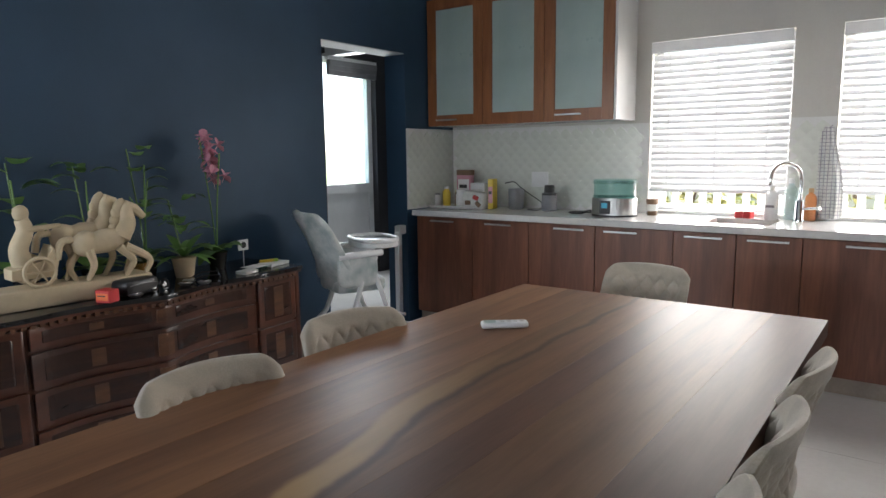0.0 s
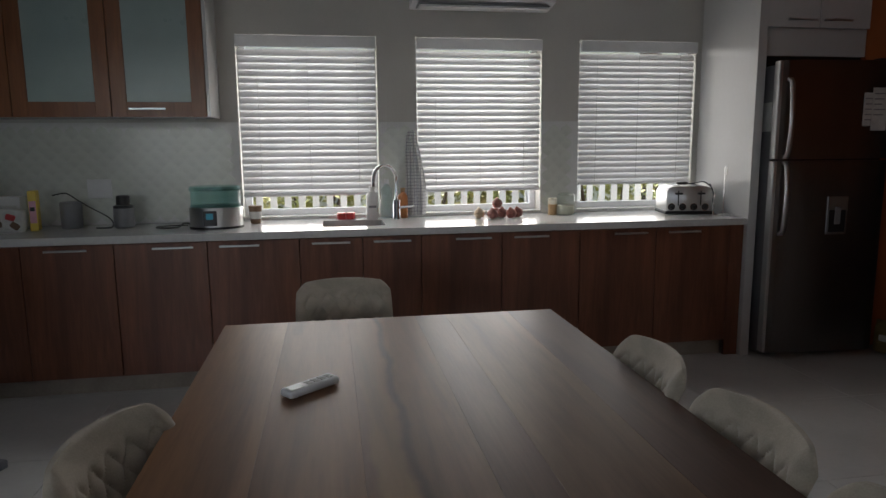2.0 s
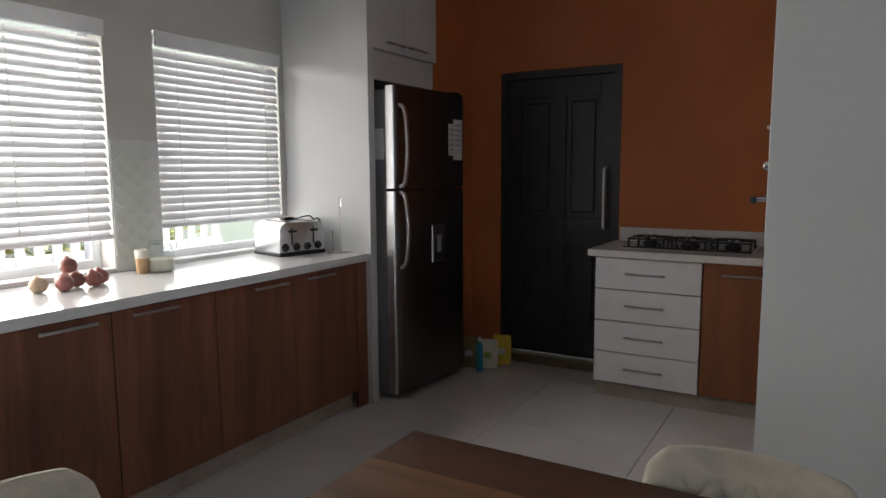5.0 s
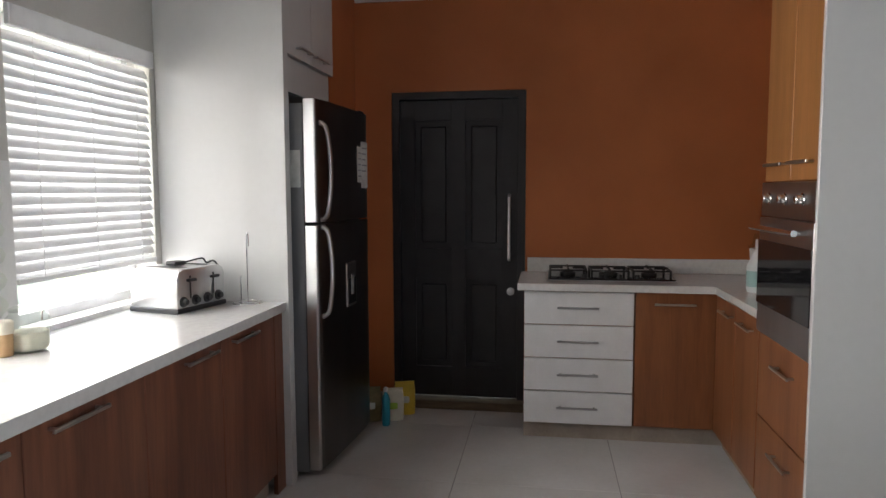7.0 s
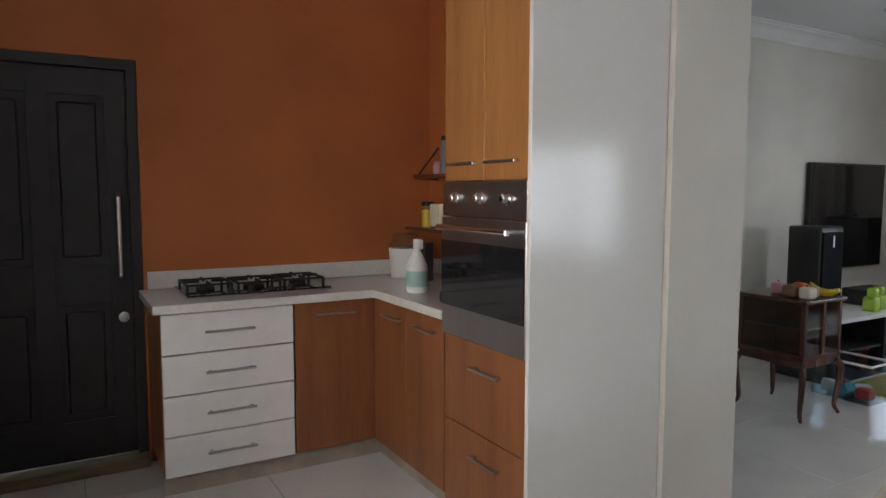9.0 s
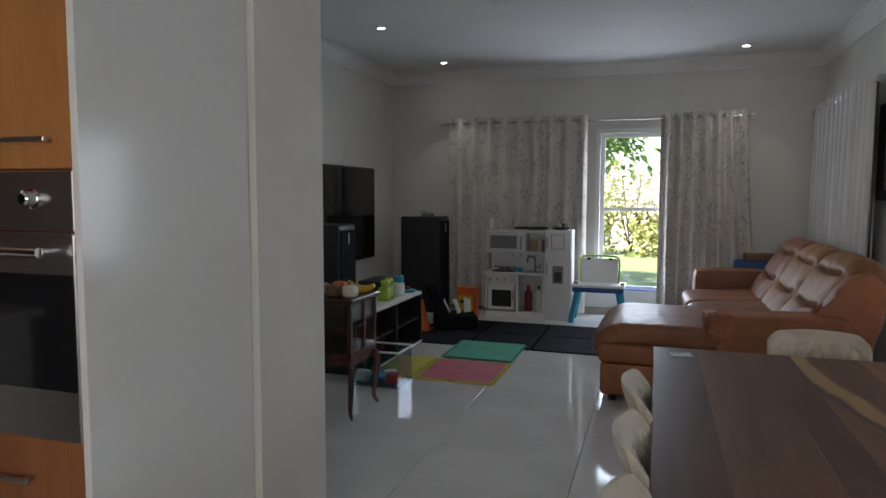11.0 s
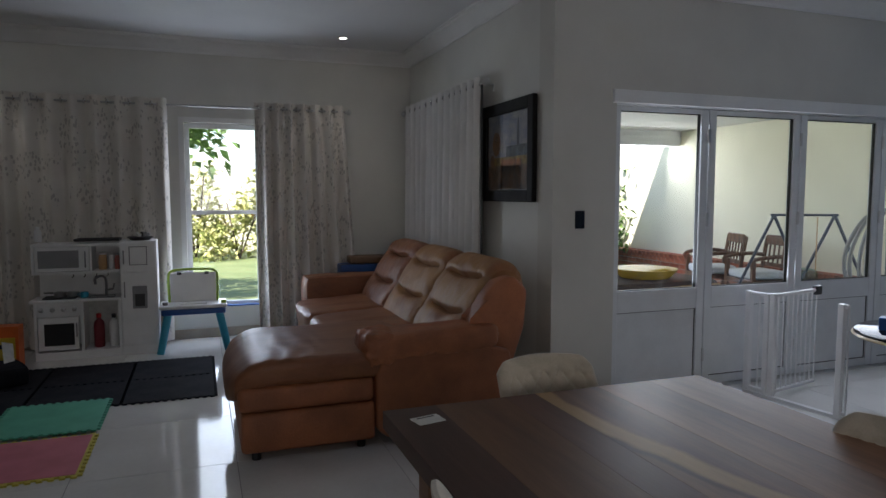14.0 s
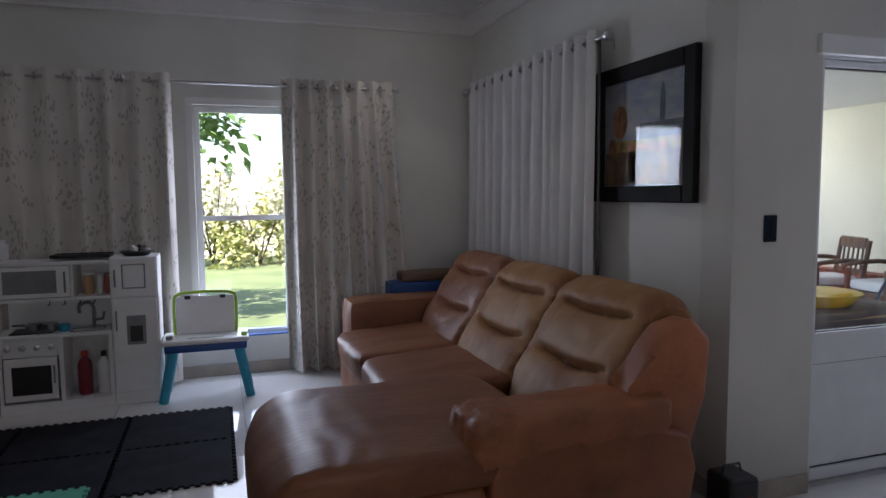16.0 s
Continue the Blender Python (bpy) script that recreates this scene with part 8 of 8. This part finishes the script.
gate(pose(-0.14, -5.70, 0, 0, 0, 97), 0.17, "white barred safety gate panel near the folding doors")
g2 = gate(pose(-0.175, -5.515, 0, 0, 0, 193), 0.56, "white barred safety gate standing open before the folding doors")
part("latch", box(0.52, 0.60, -0.02, 0.02, 0.69, 0.76, 0.01), M_BLACK, g2, "black plastic latch")
part("corner_post", box(-0.026, 0.026, 0.025, 0.06, 0.0, 0.74, 0.005, 1), M_GATE, g2)
gate(pose(-0.23, -5.03, 0, 0, 0, 97), 0.045, "white gate side post with bars beside the round table")
tagged(part("gate_threshold", prism([(-0.15, -5.70), (-0.11, -5.70), (-0.21, -5.03), (-0.25, -5.03)], 0.001, 0.022), M_GATE), "white metal threshold bar of the safety gate", "gate bar")

rt = thing("round_table", pose(-0.47, -4.56, 0), "small round dark table with glossy top and gold rim", "table")
part("tabletop", lathe([(0.43, 0.585), (0.46, 0.60), (0.46, 0.62), (0.44, 0.63)], 40), M_GLOSSBLACK, rt, smooth=True)
part("rim", tube([(0.46 * math.cos(k * math.tau / 40), 0.46 * math.sin(k * math.tau / 40), 0.598) for k in range(40)], 0.010, 6, closed=True), coloured("gold_rim", (0.55, 0.42, 0.2), 0.3), rt, smooth=True)
part("column", lathe([(0.06, 0.03), (0.035, 0.12), (0.05, 0.3), (0.035, 0.5), (0.09, 0.585)], 16), M_CHEST, rt, smooth=True)
for k in range(3):
    a = k * math.tau / 3
    part("foot", tube(arc([(0, 0, 0.12), (0.15 * math.cos(a), 0.15 * math.sin(a), 0.08), (0.28 * math.cos(a), 0.28 * math.sin(a), 0.015)], 5), 0.022, 8), M_CHEST, rt, smooth=True)
bkt = thing("red_bucket", pose(-0.55, -4.81, 0.631), "red plastic bucket on the round table", "bucket")
part("bucket", lathe([(0.09, 0), (0.12, 0.26), (0.125, 0.27), (0.115, 0.272)], 24), M_RED, bkt, smooth=True)
part("rim", tube([(0.122 * math.cos(k * math.tau / 24), 0.122 * math.sin(k * math.tau / 24), 0.27) for k in range(24)], 0.006, 6, closed=True), M_RED, bkt)
cbx = thing("blue_box", pose(-0.25, -4.75, 0.631, 0, 0, 30), "small blue and white box on the round table", "box")
part("body", box(-0.05, 0.05, -0.04, 0.04, 0, 0.075, 0.006), M_BLUEP, cbx)
part("panel", box(-0.04, 0.04, -0.0415, -0.0405, 0.015, 0.06), M_AQUA, cbx)


# ---- outside ----
M_GRASS = material("lawn", (0.11, 0.15, 0.055), 0.9, vary=0.25, scale=1.5, fine=90, bump=0.5, second=(0.17, 0.20, 0.085))
M_RENDER = material("cream_garden_wall", (0.80, 0.775, 0.64), 0.85, vary=0.06, scale=0.8, fine=60, bump=0.1)
M_BRICK = material("red_brick", (0.34, 0.12, 0.07), 0.8, vary=0.2, scale=15, fine=80, bump=0.2, tone=0.2)
M_MORTAR = material("mortar", (0.30, 0.26, 0.23), 0.9, vary=0.12, fine=120)
M_PAVE = material("patio_paving", (0.42, 0.30, 0.23), 0.7, vary=0.15, scale=4, fine=60, bump=0.15)
M_FOL = material("garden_foliage", (0.07, 0.15, 0.025), 0.55, vary=0.25, scale=3, fine=30, second=(0.14, 0.22, 0.04))
M_FOL2 = material("pale_shrub_foliage", (0.30, 0.33, 0.10), 0.5, vary=0.2, scale=3, fine=30, second=(0.40, 0.36, 0.14))
M_BARK = material("bark", (0.12, 0.085, 0.06), 0.9, vary=0.3, scale=8, fine=60, bump=0.5, stretch=(1, 1, 0.2))
tagged(part("ground", box(-300, 300, -300, 300, -0.4, -0.13), M_GRASS), kind="structure")
tagged(part("patio_floor", box(-4.2, 1.14, -11.4, -6.05, -0.129, -0.03), M_PAVE), kind="structure")
tagged(part("patio_roof", box(-4.3, 1.15, -11.3, -6.05, 2.46, 2.60), M_CEIL), kind="structure")
tagged(part("patio_beam", box(-3.89, 1.15, -11.3, -11.05, 2.22, 2.459), M_CEIL), kind="structure")
# unseen overhang, added to keep sun off the upper kitchen windows
tagged(part("eave", box(-2.6, 6.9, 0.86, 1.0, 2.35, 2.55), M_CEIL), kind="structure")
tagged(part("garden_wall", box(-4.1, -3.9, -24, -6.06, -0.13, 2.455), M_RENDER), kind="structure")


def brick_planter():
    p = tagged(thing("brick_planter", pose(-3.70, -6.07, -0.03), "low red brick planter along the garden wall", "planter"), kind="structure")
    part("core", box(-0.19, -0.012, -9.0, 0.0, 0.0, 0.40), M_MORTAR, p)
    first = None
    for r in range(5):
        for k in range(39):
            y = -0.115 - k * 0.23 - (0.115 if r % 2 else 0)
            if y < -8.9:
                continue
            m = pose(-0.055, y, 0.042 + r * 0.083)
            if first is None:
                first = part("brick", box(-0.05, 0.05, -0.108, 0.108, -0.036, 0.036, 0.004, 1), M_BRICK, p, m=m)
            else:
                share(first, "brick", p, m)
    cap = None
    for k in range(76):
        m = pose(-0.10, -0.06 - k * 0.118, 0.44)
        if cap is None:
            cap = part("coping_brick", box(-0.11, 0.11, -0.054, 0.054, -0.034, 0.034, 0.004, 1), M_BRICK, p, m=m)
        else:
            share(cap, "coping_brick", p, m)


brick_planter()
M_TEAK = wood("weathered_teak", (0.17, 0.085, 0.05), (0.09, 0.045, 0.03), 0.45, along="z", rings=3)
M_CUSH = material("pale_cushion", (0.60, 0.62, 0.64), 0.85, vary=0.06, fine=200, bump=0.1)


def garden_chair(m):
    c = thing("garden_armchair", m, "carved teak garden armchair with pale cushion on the patio", "chair", "patio armchairs")
    for sx in (-0.27, 0.27):
        part("front_leg", box(sx - 0.025, sx + 0.025, -0.27, -0.22, 0, 0.62, 0.004, 1), M_TEAK, c)
        part("back_leg", tube([(sx, 0.25, 0.0), (sx, 0.25, 0.42), (sx, 0.33, 0.90)], 0.026, 6), M_TEAK, c)
        part("armrest", tube(arc([(sx, 0.28, 0.66), (sx, 0.1, 0.68), (sx * 1.08, -0.18, 0.66), (sx * 1.08, -0.28, 0.62), (sx * 1.04, -0.26, 0.55)], 5), 0.026, 8), M_TEAK, c, "scrolled wooden arm", smooth=True)
    part("seat_frame", box(-0.27, 0.27, -0.27, 0.27, 0.33, 0.39, 0.004, 1), M_TEAK, c)
    part("cushion", pillow(0.52, 0.52, 0.11, 0.6, 8), M_CUSH, c, smooth=True, m=pose(0, -0.01, 0.445))
    part("back_rail", box(-0.25, 0.25, 0.30, 0.33, 0.80, 0.93, 0.01, 1), M_TEAK, c)
    part("back_rail_low", box(-0.25, 0.25, 0.27, 0.30, 0.52, 0.57), M_TEAK, c)
    for k in range(5):
        part("back_slat", rod((-0.18 + 0.09 * k, 0.285, 0.55), (-0.18 + 0.09 * k, 0.315, 0.81), 0.012, seg=8), M_TEAK, c)
    return c


a0 = garden_chair(pose(-3.05, -9.30, -0.03, 0, 0, 70))
copy_thing(a0, pose(-3.15, -8.62, -0.03, 0, 0, 80))
M_SLATE = coloured("dark_slate_enamel", (0.035, 0.045, 0.075), 0.35)
swg = thing("swing_frame", pose(0, 0, -0.03), "child's swing on a dark slate blue tubular A-frame", "swing")
for x, y, lean in ((-2.75, -8.0, 0.0), (-3.35, -7.7, 0.0)):
    for dx, dy in ((0.42, -0.30), (-0.42, 0.30)):
        part("frame_leg", tube([(x, y, 1.22), (x + dx, y + dy, 0.0)], 0.018, 8), M_SLATE, swg, smooth=True)
part("top_bar", tube([(-2.72, -8.02, 1.22), (-3.38, -7.68, 1.22)], 0.014, 8), M_SLATE, swg, smooth=True)
for t in (0.3, 0.7):
    x, y = -2.72 - 0.66 * t, -8.02 + 0.34 * t
    part("rope", rod((x, y, 1.2), (x, y, 0.5), 0.007, seg=6), M_CORK, swg)
part("swing_seat", pillow(0.30, 0.26, 0.30, 0.85, 6), M_AQUA, swg, "pale blue swing seat", smooth=True, m=pose(-3.05, -7.85, 0.45))
egg = thing("hanging_chair", pose(-3.25, -7.0, -0.03), "grey wicker egg chair on the patio", "chair")
for k in range(7):
    a = -60 + 20 * k
    part("rib", tube(arc([(0, 0, 0.25), (0.32 * math.cos(radians(a)), 0.32 * math.sin(radians(a)), 0.5), (0.36 * math.cos(radians(a)), 0.36 * math.sin(radians(a)), 0.85), (0.2 * math.cos(radians(a)), 0.2 * math.sin(radians(a)), 1.2), (0, 0, 1.3)], 5), 0.02, 6), M_GREY, egg, smooth=True)
part("stand", lathe([(0.3, 0), (0.3, 0.03), (0.03, 0.05), (0.03, 0.26)], 20), M_GREY, egg, smooth=True)
cou = thing("patio_daybed", pose(0.42, -6.66, 0.0), "brown cushioned patio daybed outside the folding doors", "daybed")
part("base", box(-0.85, 0.85, -0.36, 0.36, 0.0, 0.56, 0.02), M_BROWN, cou)
part("cushion", pillow(1.72, 0.74, 0.18, 0.4, 8, square=6), coloured("dark_taupe_fabric", (0.12, 0.09, 0.08), 0.9), cou, smooth=True, m=pose(0, 0, 0.65))
part("piping", tube([(-0.84, 0.36, 0.70), (0.84, 0.36, 0.70)], 0.01, 6), M_CORK, cou)
yt = thing("yellow_tray", pose(0.10, -6.60, 0.745), "bright yellow plastic sand tray on the daybed", "toy")
part("shell", lathe([(0.20, 0), (0.26, 0.06), (0.27, 0.075), (0.22, 0.077)], 20), M_YELLOW, yt, smooth=True)
part("handle", tube([(0.1, 0.2, 0.07), (0.0, 0.26, 0.09), (-0.1, 0.2, 0.07)], 0.01, 6), M_YELLOW, yt)


def foliage(count, size, place, rnd):
    """Many small bent leaves, placed by place(rnd) -> point."""
    verts, faces = [], []
    for _ in range(count):
        p = Vector(place(rnd))
        d = Vector((rnd.uniform(-1, 1), rnd.uniform(-1, 1), rnd.uniform(-0.6, 0.8))).normalized()
        s = d.cross(Vector((rnd.uniform(-1, 1), rnd.uniform(-1, 1), 1))).normalized()
        l, w = size * rnd.uniform(0.6, 1.3), size * rnd.uniform(0.2, 0.38)
        k = len(verts)
        mid = p + d * l * 0.5
        verts += [p, mid + s * w, p + d * l - Vector((0, 0, l * 0.3)), mid - s * w]
        faces.append((k, k + 1, k + 2, k + 3))
    bm = bmesh.new()
    vs = [bm.verts.new(v) for v in verts]
    for f in faces:
        bm.faces.new([vs[i] for i in f])
    return bm


def shrub(name, x, y, z, sx, sy, h, count, size, mat, seed, label, square=2.0):
    """A shrub: a few woody stems and an uneven crown of clumped leaves."""
    rnd = random.Random(seed)
    t = thing(name, pose(x, y, z), label, name.split("_")[-1])
    clumps = [(rnd.uniform(-0.8, 0.8) * sx, rnd.uniform(-0.8, 0.8) * sy, h * rnd.uniform(0.15, 0.88), rnd.uniform(0.25, 0.5)) for _ in range(16)]

    def place(r):
        cx, cy, cz, k = r.choice(clumps)
        return (cx + r.gauss(0, 0.5) * sx * k, cy + r.gauss(0, 0.5) * sy * k, min(h, max(0.02, cz + r.gauss(0, 0.5) * h * 0.30)))
    part("crown", foliage(count, size, place, rnd), mat, t)
    for k in range(4):
        a = k * 1.6 + seed
        part("stem", tube(arc([(0, 0, 0), (0.3 * sx * math.cos(a), 0.3 * sy * math.sin(a), h * 0.4), (0.6 * sx * math.cos(a), 0.6 * sy * math.sin(a), h * 0.85)], 4), 0.02, 6), M_BARK, t)


shrub("tall_hedge", -3.05, -12.6, -0.13, 0.75, 0.9, 2.0, 2600, 0.13, M_FOL, 4, "tall dark green clipped hedge by the garden wall")
shrub("garden_shrub", -2.2, -11.9, -0.13, 0.5, 0.5, 1.0, 800, 0.16, M_FOL, 5, "leafy green shrub at the patio edge")
for i, (x, y, h) in enumerate(((1.5, -19.5, 2.2), (2.7, -18.8, 1.6), (3.7, -19.6, 2.4), (4.8, -18.9, 1.7), (6.0, -19.6, 2.3), (7.4, -19.0, 1.8), (0.2, -19.3, 2.0))):
    shrub("garden_shrub", x, y, -0.13, 0.9, 0.7, h, 1100, 0.17, M_FOL2, 11 + i, "sunlit pale green shrub at the end of the lawn")
tagged(part("garden_wall_far", box(-8, 16, -21.2, -21.0, -0.13, 1.7), M_RENDER), kind="structure")
tree = thing("garden_tree", pose(4.6, -12.0, -0.13), "tree with drooping green leaves beside the lawn", "tree")
part("trunk", tube(arc([(0.6, 0, 0), (0.55, 0.1, 1.2), (0.45, 0.0, 2.4), (0.2, 0.1, 3.4)]), 0.11, 10, taper=[1.2 - 0.025 * k for k in range(25)]), M_BARK, tree, smooth=True)
for q in ((-0.9, 0.5, 2.7), (1.2, 0.3, 3.0), (0.2, -0.9, 3.2)):
    part("limb", tube(arc([(0.45, 0.0, 2.3), (q[0] * 0.6 + 0.2, q[1] * 0.5, 2.9), q]), 0.045, 8, taper=[1.2 - 0.05 * k for k in range(17)]), M_BARK, tree, smooth=True)
rt_ = random.Random(9)
cl = [(rt_.uniform(-1.3, 1.6), rt_.uniform(-1.0, 1.0), rt_.uniform(2.5, 4.0)) for _ in range(20)] + [(-0.95, 0.5, 2.35), (-0.85, 0.4, 2.6), (-1.0, 0.6, 2.75)]
part("crown", foliage(2600, 0.16, lambda r: [c + r.gauss(0, 0.22) for c in r.choice(cl)], rt_), M_FOL, tree)

# north side: picket fence and shrubs under the kitchen windows
fence = thing("picket_fence", pose(0.6, 2.3, -0.13), "white picket fence outside the kitchen windows", "fence")
pk0 = None
for k in range(42):
    m = pose(k * 0.125, 0, 0)
    if pk0 is None:
        pk0 = part("picket", prism([(-0.03, 0.0), (0.03, 0.0), (0.03, 1.12), (0.0, 1.18), (-0.03, 1.12)], -0.01, 0.01, axis="y"), M_WHITE, fence, m=m)
    else:
        share(pk0, "picket", fence, m)
for z in (0.3, 0.9):
    part("rail", box(-0.05, 5.2, 0.011, 0.04, z, z + 0.06), M_WHITE, fence)
for i in range(5):
    shrub("garden_shrub", 1.0 + i * 1.05, 3.1 + 0.2 * (i % 2), -0.13, 0.7, 0.4, 1.45, 900, 0.12, M_FOL2, 31 + i, "bright green shrub behind the picket fence")
tagged(part("neighbour_wall", box(-1.5, 9, 4.6, 4.8, -0.13, 3.2), M_RENDER), kind="structure")

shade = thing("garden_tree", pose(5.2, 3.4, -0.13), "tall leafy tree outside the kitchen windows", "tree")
part("trunk", tube(arc([(0.9, 0.3, 0), (0.8, 0.2, 2.0), (0.5, 0.0, 3.8), (0.3, -0.2, 5.2)]), 0.13, 10, taper=[1.2 - 0.025 * k for k in range(25)]), M_BARK, shade, smooth=True)
for q in ((1.0, -1.0, 4.7), (-1.4, -1.0, 4.7), (0.2, 0.6, 5.4)):
    part("limb", tube(arc([(0.6, 0.05, 3.3), (q[0] * 0.6 + 0.2, q[1] * 0.5, 4.2), q]), 0.05, 8, taper=[1.2 - 0.05 * k for k in range(17)]), M_BARK, shade, smooth=True)
rs = random.Random(21)
cs = [(0.95 + rs.uniform(-0.35, 0.5), -1.05 + rs.uniform(-0.5, 0.4), 4.75 + rs.uniform(-0.6, 0.5)) for _ in range(12)] + [(-1.5 + rs.uniform(-0.55, 0.4), -1.05 + rs.uniform(-0.5, 0.4), 4.75 + rs.uniform(-0.6, 0.5)) for _ in range(12)]
part("crown", foliage(3400, 0.17, lambda r: [c + r.gauss(0, 0.2) for c in r.choice(cs)], rs), M_FOL, shade)
